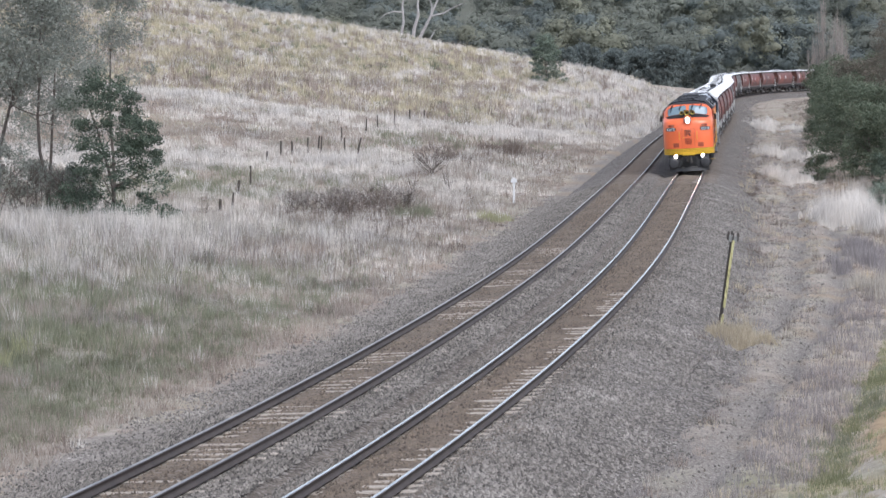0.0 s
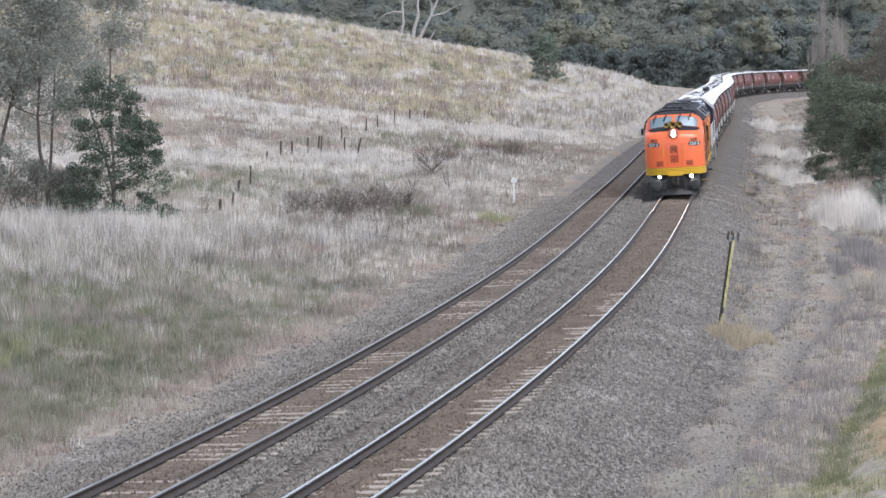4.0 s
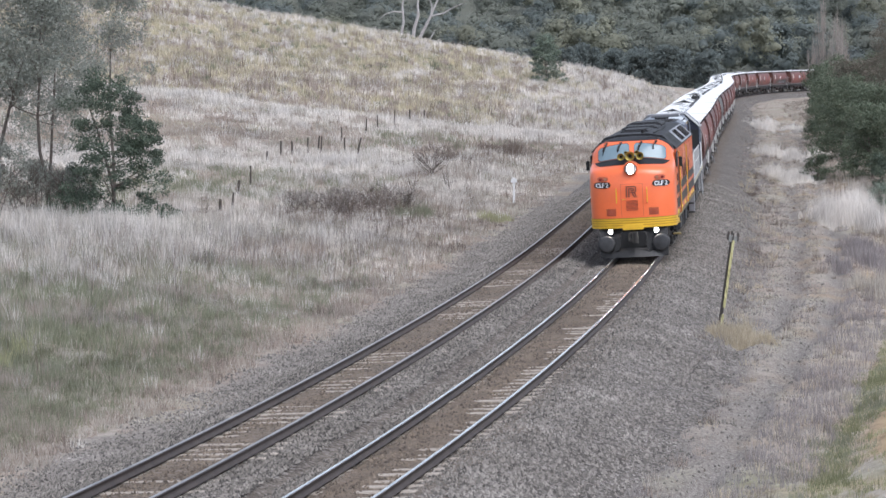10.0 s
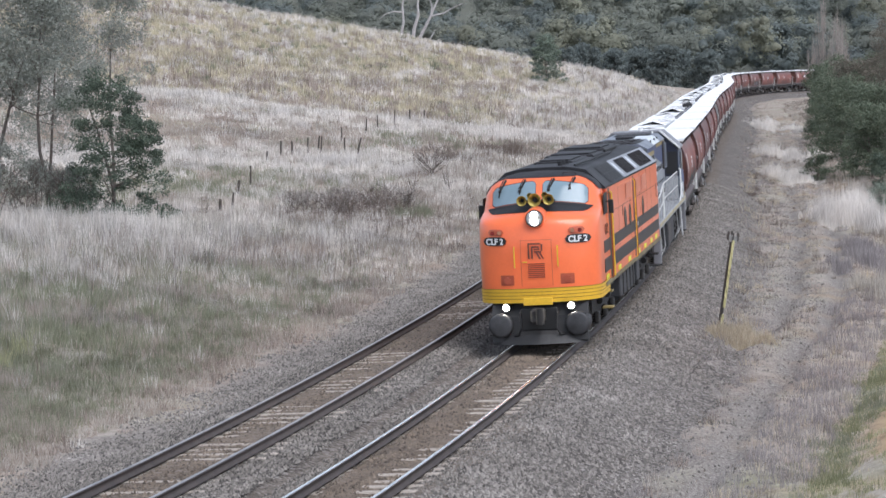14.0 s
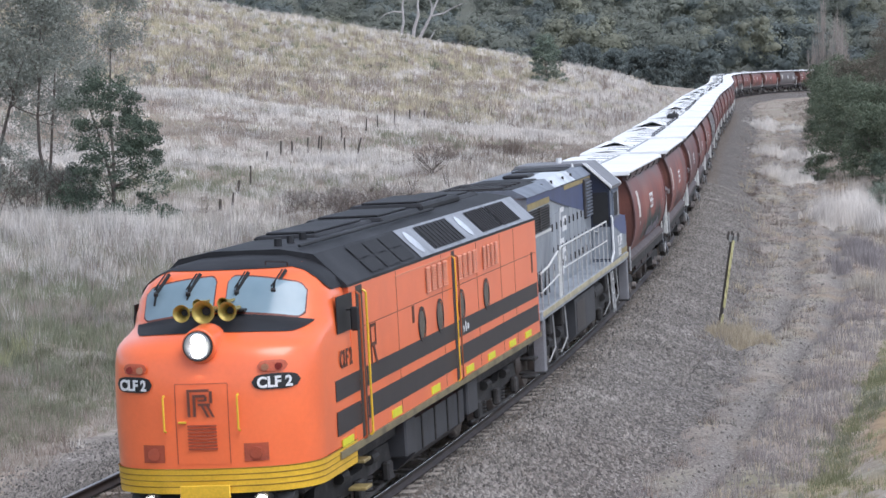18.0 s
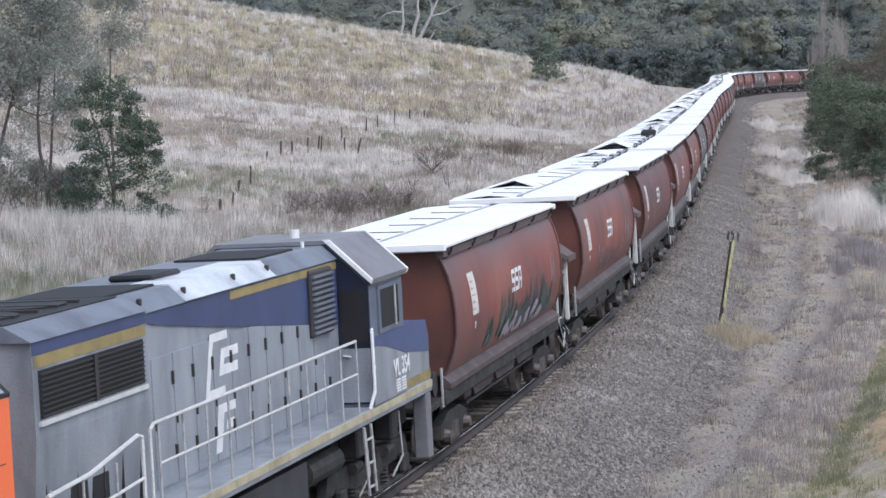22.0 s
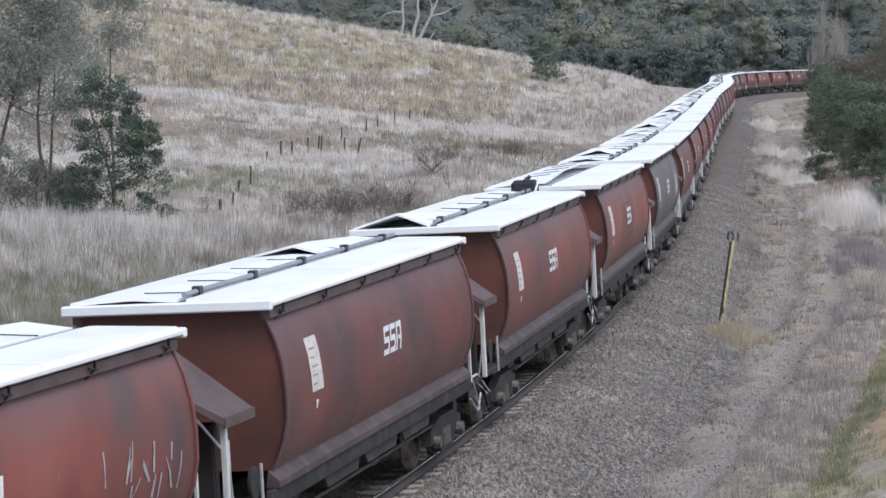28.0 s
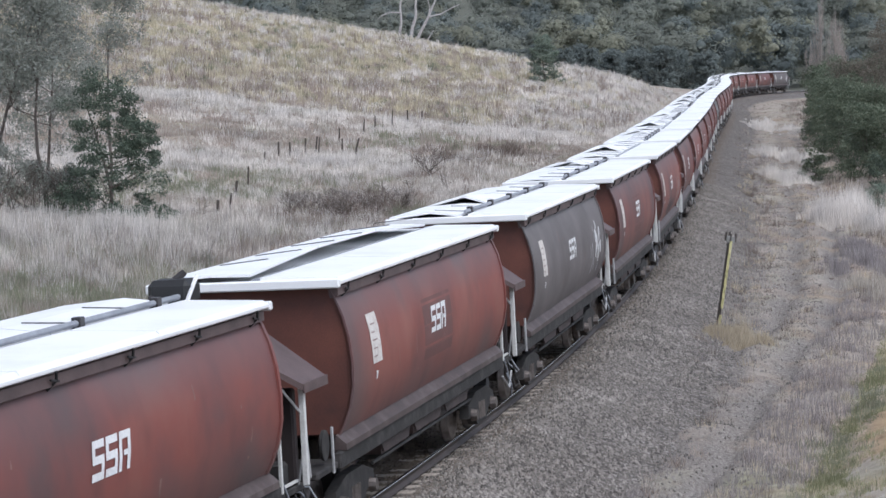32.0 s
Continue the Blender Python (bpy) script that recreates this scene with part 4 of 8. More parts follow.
        # doorways, panel joints, grab rails
        for y0, y1 in ((3.0, 3.38), (9.8, 10.05)):
            dr = part("doorway", plate(y0, y1, 1.34, 3.58, 0.004), M_stripe, t, "recessed door")
            for y in (y0, y1):
                part("grab_rail", Kit().pipe([(X + sgn * 0.01, y, 3.5), (X + sgn * 0.06, y, 3.46), (X + sgn * 0.06, y, 1.4), (X + sgn * 0.01, y, 1.36)], 0.02 if y0 < 5 else 0.014), M_yellow if (y == y1) == (y0 < 5) else M_recess, dr)
        for y in (5.6, 8.95, 11.95, 14.2, 15.6):
            part("panel_joint", plate(y - 0.008, y + 0.008, 1.4, 3.58, 0.003), M_dark_door, body)
        part("panel_joint", plate(3.42, 17.9, 2.96, 2.97, 0.003), M_dark_door, body)
        part("eave_strip", plate(5.5, 9.7, 3.5, 3.52, 0.012), M_pale_orange, body)
        sl = part("tail_slot", plate(17.4, 17.55, 2.6, 3.0, 0.006), M_dark_door, body)
        part("tail_slot", plate(6.6, 6.75, 2.68, 2.95, 0.006), M_dark_door, body)
        cw = part("cab_window", plate(1.82, 2.72, 3.0, 3.52, 0.014), M_black, body, "dark cab side window")
        part("mirror", Kit().box(*sorted((X + sgn * 0.08, X + sgn * 0.2)), 2.3, 2.38, 3.0, 3.34, 0.02), M_black, t, "black rear-view mirror")
        part("mirror_arm", Kit().rod((X, 2.34, 3.3), (X + sgn * 0.14, 2.34, 3.3), 0.015), M_black, t)
        # grey roof slope with openings
        sx = lambda z, o=0.01: sgn * (1.475 - (z - 3.64) * (0.475 / 0.46) + o)

        def slope(y0, y1, z0, z1, o):
            return Kit().add([(sx(z0, o), y0, z0 + o), (sx(z0, o), y1, z0 + o), (sx(z1, o), y1, z1 + o), (sx(z1, o), y0, z1 + o)], [(0, 1, 2, 3)])

        pl = part("roof_slope_plate", slope(7.5, 17.95, 3.645, 4.09, 0.008), M_roofgrey, roof, "grey roof slope")
        for y0, y1 in ((8.75, 11.3), (12.9, 14.75), (14.85, 16.7)):
            part("grille_opening", slope(y0, y1, 3.69, 4.05, 0.02), M_mesh, roof, "black grille")
            for i in range(9):
                y = y0 + (y1 - y0) * (i + 0.5) / 9
                part("grille_bar", Kit().rod((sx(3.7, 0.03), y, 3.72), (sx(4.04, 0.03), y, 4.06), 0.012, n=4), M_stripe, roof)
        for y in (7.95, 12.05):
            part("hatch_oval", Kit().add([(sx(3.87 + 0.17 * math.sin(2 * math.pi * i / 16), 0.02), y + 0.22 * math.cos(2 * math.pi * i / 16), 3.88 + 0.17 * math.sin(2 * math.pi * i / 16)) for i in range(16)], [tuple(range(16))]), M_silver, roof)
        for i in range(3):
            for j in range(2):
                part("filter_panel", slope(4.2 + i * 1.02, 5.14 + i * 1.02, 3.68 + j * 0.2, 3.86 + j * 0.2, 0.012), M_mesh, roof, "dark filter panel")
    lettering("CLF 2", 0.34, M_dark_door, body, side_m(2.2, 2.62, 1.485, 0.85, 1.0), bold=0.008)
    k = Kit()
    for b in ((3.6, 3.66, 2.35, 2.95), (3.74, 3.8, 2.35, 2.95), (3.8, 4.1, 2.9, 2.95), (4.04, 4.1, 2.65, 2.95), (3.8, 4.1, 2.62, 2.67)):
        k.box(1.474, 1.48, b[0], b[1], b[2], b[3])
    k.add([(1.48, 3.88, 2.62), (1.48, 3.98, 2.62), (1.48, 4.16, 2.32), (1.48, 4.06, 2.32)], [(0, 1, 2, 3)])
    part("emblem", k, M_dark_door, body, "dark line emblem")
    part("script_mark", Kit().box(1.474, 1.482, 10.5, 10.56, 2.14, 2.24).box(1.474, 1.482, 10.68, 10.74, 2.14, 2.3).box(1.474, 1.482, 10.85, 10.95, 2.16, 2.26), M_white, body, "small white lettering, unreadable")
    # roof furniture
    for y0, y1, w, z in ((5.0, 8.7, 0.6, 4.235), (8.8, 11.7, 0.8, 4.25), (11.9, 15.2, 0.8, 4.31), (15.4, 17.4, 0.7, 4.25)):
        hb = part("roof_housing", Kit().box(-w, w * 0.7, y0, y1, 4.15, z, 0.05), M_roofdark, t)
        part("housing_lid", Kit().box(-w * 0.8, w * 0.5, y0 + 0.3, y1 - 0.4, z, z + 0.04, 0.015), M_roofdark, hb)
    for y in (3.2, 3.9, 4.6):
        part("roof_vent", Kit().rod((0.3, y, 4.17), (0.3, y, 4.3), 0.06, n=8), M_roofdark, roof)
    part("roof_pipe", Kit().pipe([(0.7, 2.9, 4.2), (0.75, 5, 4.21), (0.72, 12, 4.21)], 0.025), M_roofdark, roof)
    part("cab_grab_rail", Kit().pipe([(0.55, 1.62, 4.03), (0.55, 1.6, 4.08), (0.85, 1.65, 4.06), (0.85, 1.68, 4.0)], 0.01), M_black, t)
    # below the frame
    part("underframe", Kit().box(-1.2, 1.2, 0.6, 18.0, 0.95, 1.3, 0.03), M_under, t)
    tank = part("fuel_tank", Kit().prism([(-1.3, 1.1), (-1.3, 0.55), (-1.0, 0.3), (1.0, 0.3), (1.3, 0.55), (1.3, 1.1)], 7.0, 11.0), M_tank, t, "dark grey fuel tank")
    part("battery_box", Kit().box(1.0, 1.36, 6.2, 6.9, 0.6, 1.2, 0.03), M_tank, t)
    part("battery_box", Kit().box(1.0, 1.36, 11.1, 12.0, 0.6, 1.2, 0.03), M_tank, t)
    for y in (7.6, 8.6, 9.6, 10.5):
        part("tank_strap", Kit().box(1.29, 1.32, y - 0.04, y + 0.04, 0.55, 1.1), M_under, tank)
    loco_bogie(t, 3.7)
    loco_bogie(t, 14.6)
    part("pilot_plate", Kit().side([(0.12, 0.75), (0.3, 1.05), (0.5, 1.05), (0.4, 0.3), (0.06, 0.14), (0.0, 0.16)], -1.15, 1.15), M_pilot, t, "black pilot plate")
    part("plough_lip", Kit().grid([[(x, -0.22 + 0.3 * (abs(x) / 1.15) ** 2 + dy, z) for x in [-1.15 + 2.3 * i / 12 for i in range(13)]] for z, dy in ((0.1, 0.0), (0.32, 0.12), (0.4, 0.24))]), M_pilot, t, "plough lip")
    cp = part("coupler", Kit().box(-0.16, 0.16, -0.42, 0.2, 0.62, 0.95, 0.05), M_under, t, "knuckle coupler")
    part("knuckle", Kit().rod((0.08, -0.45, 0.6), (0.08, -0.45, 0.98), 0.1, n=10), M_under, cp)
    part("coupler_pocket", Kit().box(-0.42, 0.42, 0.02, 0.1, 0.42, 0.96, 0.02), M_black, t)
    part("coupler", Kit().box(-0.12, 0.12, 17.9, 18.6, 0.7, 0.95, 0.03), M_under, t)
    for z in (0.5, 0.85):
        part("step", Kit().box(1.15, 1.45, 17.4, 17.8, z, z + 0.05, 0.01), M_under, t)
    for z in (0.6, 1.0):
        part("step", Kit().box(1.2, 1.47, 3.0, 3.4, z, z + 0.05, 0.01), M_loco_yellow, t)
    return t


M_pale_orange = worn("faded_orange_louvre", (0.72, 0.26, 0.14), rough=0.5, scale=4, amount=0.4, bump=0.0)
M_recess = worn("orange_brown_recess", (0.3, 0.08, 0.025), (0.16, 0.05, 0.02), rough=0.6, scale=3, amount=0.7, bump=0.0)
M_dark_door = worn("dark_recess_paint", (0.1, 0.03, 0.015), rough=0.6, scale=3, amount=0.5, bump=0.0)


M_slate = worn("slate_blue_cab_paint", (0.12, 0.142, 0.185), (0.07, 0.084, 0.115), rough=0.45, scale=1.3, amount=0.8, bump=0.001)
M_cab_grey = worn("grey_cab_paint", (0.2, 0.2, 0.215), (0.12, 0.12, 0.13), rough=0.5, scale=1.2, amount=0.8, bump=0.001)
M_rail_post = worn("grey_post_paint", (0.4, 0.4, 0.4), (0.2, 0.2, 0.2), rough=0.5, scale=5, amount=0.7, bump=0.0)
M_navy = worn("dark_navy_paint", (0.016, 0.02, 0.042), (0.01, 0.012, 0.024), rough=0.45, scale=1.5, amount=0.7, bump=0.001)
M_royal = worn("royal_blue_paint", (0.06, 0.088, 0.205), (0.04, 0.056, 0.125), rough=0.4, scale=1.2, amount=0.7, bump=0.001)
M_cream = worn("cream_edge_paint", (0.45, 0.4, 0.27), (0.26, 0.22, 0.14), rough=0.6, scale=2, amount=0.8, bump=0.001)


def build_vl():
    t = tagged(new("diesel_locomotive"), "grey and blue hood diesel locomotive with white handrails, coupled backwards", "locomotive", "train vehicles")
    deck = part("deck", Kit().box(-1.45, 1.45, 0.35, 16.95, 1.5, 1.7, 0.02), M_loco_grey, t, "grey running board")
    for sgn in (-1, 1):
        a, b = sorted((sgn * 1.45, sgn * 1.465))
        part("deck_edge", Kit().box(a, b, 0.4, 16.9, 1.58, 1.69), M_cream, deck, "faded yellow edge")
    hood = part("long_hood", Kit().prism([(-0.95, 1.7), (0.95, 1.7), (0.95, 3.92), (-0.95, 3.92)], 3.9, 13.34), M_loco_grey, t, "weathered grey engine hood")
    rad = part("radiator_section", Kit().prism([(-1.02, 1.7), (1.02, 1.7), (1.12, 2.95), (1.12, 3.98), (-1.12, 3.98), (-1.12, 2.95)], 1.1, 4.6), M_loco_grey, t, "grey radiator housing")
    roof = part("hood_roof", Kit().prism([(-1.0, 3.92), (1.0, 3.92), (0.78, 4.13), (-0.78, 4.13)], 4.6, 13.34).prism([(-1.15, 3.98), (1.15, 3.98), (0.85, 4.15), (-0.85, 4.15)], 1.05, 4.62), M_loco_pale, t, "pale blue-grey roof")
    part("roof_patch", Kit().prism([(1.0, 3.93), (1.006, 3.93), (0.785, 4.145), (0.2, 4.145), (0.2, 4.135)], 6.4, 10.2), M_silver, roof, "silver patch along the right side of the roof")
    part("radiator_top", Kit().box(-0.82, 0.82, 1.15, 4.5, 4.145, 4.166, 0.005), M_mesh, roof, "black openwork radiator top")
    for y in (2.0, 3.4):
        part("radiator_fan", Kit().rod((0, y, 4.13), (0, y, 4.19), 0.6, n=20), M_roofdark, roof)
    for y0, y1 in ((4.6, 6.4), (10.6, 12.4)):
        part("roof_grille", Kit().box(-0.6, 0.6, y0, y1, 4.12, 4.16, 0.01), M_mesh, roof)
    part("exhaust_vent", Kit().box(-0.3, 0.3, 7.2, 8.3, 4.13, 4.21, 0.03), M_roofdark, roof)
    for i in range(5):
        part("roof_slat", Kit().box(-0.62, 0.62, 1.3 + i * 0.62, 1.36 + i * 0.62, 4.165, 4.2), M_stripe, roof)
    for y in (1.6, 2.5, 5.0, 6.6, 8.6, 10.1):
        part("lifting_eye", Kit().box(0.88, 0.93, y - 0.04, y + 0.04, 4.0, 4.09, 0.01), M_stripe, roof)
    for sgn in (-1, 1):
        def plate(y0, y1, z0, z1, x=0.95, d=0.006):
            a, b = sorted((sgn * x, sgn * (x + d)))
            return Kit().box(a, b, y0, y1, z0, z1)

        part("yellow_stripe", plate(1.15, 4.55, 3.7, 3.83, 1.12), M_loco_yellow, rad)
        part("blue_band", plate(1.12, 4.58, 3.835, 3.975, 1.12), M_loco_blue, rad, "blue band under the eave")
        part("yellow_stripe", plate(8.2, 13.3, 3.78, 3.89, 0.976), M_loco_yellow, hood)
        # blue field rising towards the cab
        k = Kit()
        n = 14
        lo = [(4.62 + (13.3 - 4.62) * i / n, 3.42) for i in range(n + 1)]
        k.grid([[(sgn * 0.9735, y, 3.9) for y, z in lo], [(sgn * 0.9735, y, 3.86 - 0.9 * ((y - 4.6) / 8.7) ** 0.85) for y, z in lo]])
        part("blue_field", k, M_loco_blue, hood, "blue painted field")
        gr = part("radiator_grille", plate(1.25, 4.45, 3.16, 3.67, 1.12, 0.004), M_mesh, t, "black radiator shutters")
        k = Kit()
        for i in range(9):
            z = 3.18 + i * 0.055
            k.box(*sorted((sgn * 1.124, sgn * 1.15)), 1.27, 4.43, z, z + 0.016)
        k.box(*sorted((sgn * 1.124, sgn * 1.16)), 2.8, 2.9, 3.16, 3.67)
        part("shutter", k, M_stripe, gr)
        part("grille_sill", plate(1.2, 4.5, 3.09, 3.14, 1.12, 0.03), M_pale_rail, rad)
        for y in (1.4, 2.3, 3.1, 3.7, 4.3):
            part("door_joint", plate(y - 0.01, y + 0.01, 1.75, 2.85, 1.03, 0.05), M_stripe, rad)
        for y in (2.1, 2.75):
            part("small_grille", plate(y, y + 0.5, 1.9, 2.45, 1.05, 0.02), M_mesh, rad)
        for i in range(10):
            y = 5.1 + i * 0.76
            dj = part("hood_door", plate(y + 0.02, y + 0.738, 1.8, 3.35, 0.95, 0.022), M_loco_grey, t, "grey engine door")
            part("latch", plate(y + 0.68, y + 0.72, 2.98, 3.14, 0.972, 0.03), M_stripe, dj)
            part("latch", plate(y + 0.68, y + 0.72, 2.1, 2.25, 0.972, 0.03), M_stripe, dj)
            part("hinge", plate(y + 0.02, y + 0.05, 2.5, 2.62, 0.972, 0.02), M_stripe, dj)
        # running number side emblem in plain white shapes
        k = Kit()
        X = sgn * 0.975
        for poly in ([(7.3, 3.42), (8.0, 3.42), (8.0, 3.31), (7.42, 3.31), (7.2, 2.72), (7.82, 2.72), (7.82, 2.6), (7.0, 2.6)],
                     [(7.72, 3.2), (8.42, 3.2), (8.42, 3.07), (7.85, 3.07), (7.8, 2.99), (8.38, 2.99), (8.38, 2.86), (7.6, 2.86)],
                     [(7.5, 2.5), (8.2, 2.5), (8.2, 2.38), (7.72, 2.38), (7.55, 1.9), (7.3, 1.9)],
                     [(7.82, 2.28), (8.12, 2.28), (8.1, 2.16), (7.76, 2.16)]):
            n = len(poly)
            k.add([(X, y, z) for y, z in poly], [tuple(range(n))])
        part("emblem", k, M_white, hood, "white angular emblem")
        # handrails
        X = sgn * 1.41
        posts = [4.0 + i * 0.86 for i in range(11)]
        for y in posts:
            part("handrail_post", Kit().rod((X, y, 1.65), (X, y, 2.74), 0.017), M_rail_post, t)
        part("handrail", Kit().pipe([(X, 3.72, 1.72), (X, 3.72, 2.7), (X, 3.85, 2.76), (X, 12.6, 2.76)], 0.021), M_pale_rail, t, "white handrail")
        part("handrail", Kit().pipe([(X, 4.0, 2.28), (X, 12.6, 2.28)], 0.016), M_pale_rail, t, "white mid rail")
        part("handrail", Kit().pipe([(X, 0.6, 2.45), (X, 1.8, 2.5), (X, 3.3, 2.7), (X, 3.45, 2.66), (X, 3.45, 1.7)], 0.026), M_pale_rail, t, "white handrail")
        part("handrail", Kit().pipe([(X, 0.6, 2.05), (X, 3.45, 2.2)], 0.02), M_pale_rail, t)
        for y in (0.7, 1.6, 2.6):
            part("handrail_post", Kit().rod((X, y, 1.65), (X, y, 2.5), 0.017), M_rail_post, t)
        part("cab_grab_rail", Kit().pipe([(sgn * 1.44, 13.4, 2.85), (sgn * 1.5, 13.2, 2.82), (sgn * 1.5, 13.2, 1.95), (sgn * 1.44, 13.1, 1.7)], 0.028).rod((sgn * 1.46, 13.4, 2.3), (sgn * 1.5, 13.2, 2.28), 0.022), M_white, t)
        part("step_ladder", Kit().pipe([(sgn * 1.46, 12.6, 1.5), (sgn * 1.5, 12.6, 0.5)], 0.025).pipe([(sgn * 1.46, 13.0, 1.5), (sgn * 1.5, 13.0, 0.5)], 0.025).rod((sgn * 1.48, 12.6, 0.6), (sgn * 1.48, 13.0, 0.6), 0.02).rod((sgn * 1.48, 12.6, 0.95), (sgn * 1.48, 13.0, 0.95), 0.02).rod((sgn * 1.48, 12.6, 1.3), (sgn * 1.48, 13.0, 1.3), 0.02), M_rail_post, t)
        for y in (0.42, 16.55):
            part("end_step_plate", Kit().box(*sorted((sgn * 1.2, sgn * 1.44)), y, y + 0.3, 0.42, 1.5, 0.02), M_cab_grey, t, "grey end step")
            part("tread", Kit().box(*sorted((sgn * 0.9, sgn * 1.46)), y - 0.1, y + 0.35, 0.42, 0.47, 0.01), M_under, t)
        lv = part("blower_housing", Kit().box(*sorted((sgn * 0.95, sgn * 1.04)), 11.75, 12.85, 2.9, 3.86, 0.03), M_stripe, t)
        k = Kit()
        for i in range(11):
            k.box(*sorted((sgn * 1.04, sgn * 1.08)), 11.78, 12.82, 2.95 + i * 0.08, 2.985 + i * 0.08)
        part("blower_louvre", k, M_loco_pale, lv)
    # cab and short nose
    cab = part("cab", Kit().prism([(-1.45, 1.7), (1.45, 1.7), (1.45, 3.5), (1.36, 3.62), (0.85, 4.12), (-0.85, 4.12), (-1.36, 3.62), (-1.45, 3.5)], 13.34, 15.3), M_slate, t, "slate-blue driving cab")
    part("cab_roof", Kit().prism([(1.5, 3.52), (1.52, 3.6), (0.88, 4.2), (-0.88, 4.2), (-1.52, 3.6), (-1.5, 3.52), (-0.86, 4.14), (0.86, 4.14)], 13.28, 15.45), M_cab_grey, cab, "grey cab roof")
    part("roof_edge", Kit().prism([(1.51, 3.54), (1.53, 3.6), (0.89, 4.21), (0.8, 4.21)], 13.26, 13.34), M_white, cab)
    part("roof_edge", Kit().prism([(1.51, 3.54), (1.53, 3.6), (0.89, 4.21), (0.8, 4.21)], 15.4, 15.48), M_white, cab)
    for sgn in (-1, 1):
        def plate(y0, y1, z0, z1, x=1.45, d=0.008):
            a, b = sorted((sgn * x, sgn * (x + d)))
            return Kit().box(a, b, y0, y1, z0, z1)
        part("cab_lower_panel", plate(13.36, 15.28, 1.72, 2.3), M_loco_grey, cab, "grey lower cab side")
        part("cab_side_panel", plate(13.36, 15.28, 2.301, 2.74, 1.45, 0.005), M_loco_grey, cab, "grey cab side")
        part("cab_blue_panel", Kit().grid([[(sgn * 1.463, 13.4 + 1.88 * i / 8, 2.735) for i in range(9)], [(sgn * 1.463, 13.4 + 1.88 * i / 8, 2.6 - 0.3 * (i / 8) ** 1.4) for i in range(9)]]), M_royal, cab, "royal blue cab side field")
        wn_ = part("cab_window", plate(13.75, 15.05, 2.745, 3.46, 1.45, 0.03), M_slate, t)
        part("window_bar", Kit().rod((sgn * 1.5, 14.66, 2.8), (sgn * 1.5, 14.66, 3.42), 0.02), M_rail_post, wn_)
        part("rear_door", Kit().box(*sorted((sgn * 0.96, sgn * 1.43)), 13.31, 13.324, 1.78, 2.58), M_loco_grey, cab, "grey cab rear door")
        part("door_handle", Kit().rod((sgn * 1.02, 13.29, 2.48), (sgn * 1.14, 13.29, 2.46), 0.016), M_pale_rail, cab)
        part("pane", plate(13.87, 14.93, 2.82, 3.4, 1.48, 0.004), M_mesh, wn_, "dark cab window")
        part("cab_rear_window", Kit().box(*sorted((sgn * 1.0, sgn * 1.4)), 13.305, 13.32, 2.66, 3.45), M_black, cab, "dark cab rear window")
    part("cab_rear_wall", Kit().add([(-1.44, 13.33, 1.75), (1.44, 13.33, 1.75), (1.44, 13.33, 3.5), (1.36, 13.33, 3.6), (0.85, 13.33, 4.1), (-0.85, 13.33, 4.1), (-1.36, 13.33, 3.6), (-1.44, 13.33, 3.5)], [tuple(range(8))]), M_navy, cab, "navy cab rear wall")
    part("cab_front_window", Kit().box(-1.2, 1.2, 15.3, 15.315, 2.85, 3.5, 0.0), M_mesh, cab)
    nose = part("short_nose", Kit().side([(15.3, 1.7), (16.9, 1.7), (16.9, 2.4), (16.75, 2.66), (15.3, 2.78)], -1.43, 1.43), M_loco_grey, t, "grey short nose")
    part("nose_blue_top", Kit().side([(15.31, 2.3), (15.31, 2.785), (16.75, 2.668), (16.91, 2.4), (16.91, 2.15)], -1.436, 1.436), M_royal, nose)
    part("nose_stripe", Kit().box(-1.44, 1.44, 15.3, 16.915, 1.72, 1.86), M_loco_yellow, nose)
    lettering("VL 354", 0.38, M_white, cab, side_m(15.0, 2.12, 1.468, 0.9, 1.0), bold=0.006)
    k = Kit()
    for i in range(5):
        k.box(1.459, 1.472, 14.62, 14.86, 1.76 + i * 0.042, 1.784 + i * 0.042).box(1.459, 1.472, 14.96, 15.2, 1.76 + i * 0.042, 1.784 + i * 0.042)
    part("side_louvre", k, M_white, cab)
    part("roof_beacon", Kit().rod((0.1, 14.2, 4.19), (0.1, 14.2, 4.33), 0.075, n=10), M_white, t, "white roof aerial dome")
    part("aerial", Kit().rod((0.6, 12.9, 4.05), (0.6, 12.9, 4.22), 0.03), M_white, t)
    part("underframe", Kit().box(-1.0, 1.0, 0.4, 16.9, 1.0, 1.5, 0.03), M_under, t)
    tank = part("fuel_tank", Kit().prism([(-1.35, 1.4), (-1.35, 0.6), (-1.05, 0.32), (1.05, 0.32), (1.35, 0.6), (1.35, 1.4)], 6.2, 10.0), M_tank, t, "dark grey fuel tank")
    part("tank_panel", Kit().box(1.352, 1.36, 6.5, 8.0, 0.65, 1.3), M_stripe, tank)
    part("air_reservoir", Kit().rod((1.15, 10.3, 1.15), (1.15, 11.9, 1.15), 0.2, n=12), M_under, t)
    loco_bogie(t, 3.6)
    loco_bogie(t, 14.0)
    for y in (2.6, 4.6, 13.0, 15.0):
        part("sand_hopper", Kit().box(1.0, 1.3, y - 0.2, y + 0.2, 1.0, 1.45, 0.03), M_under, t)
        part("white_pipe", Kit().pipe([(1.3, y + 0.25, 1.4), (1.33, y + 0.28, 0.7), (1.2, y + 0.1, 0.4)], 0.018), M_rail_post, t)
    part("coupler", Kit().box(-0.14, 0.14, 16.9, 17.6, 0.65, 0.95, 0.04), M_under, t)
    part("coupler", Kit().box(-0.14, 0.14, -0.2, 0.45, 0.65, 0.95, 0.04), M_under, t)
    return t


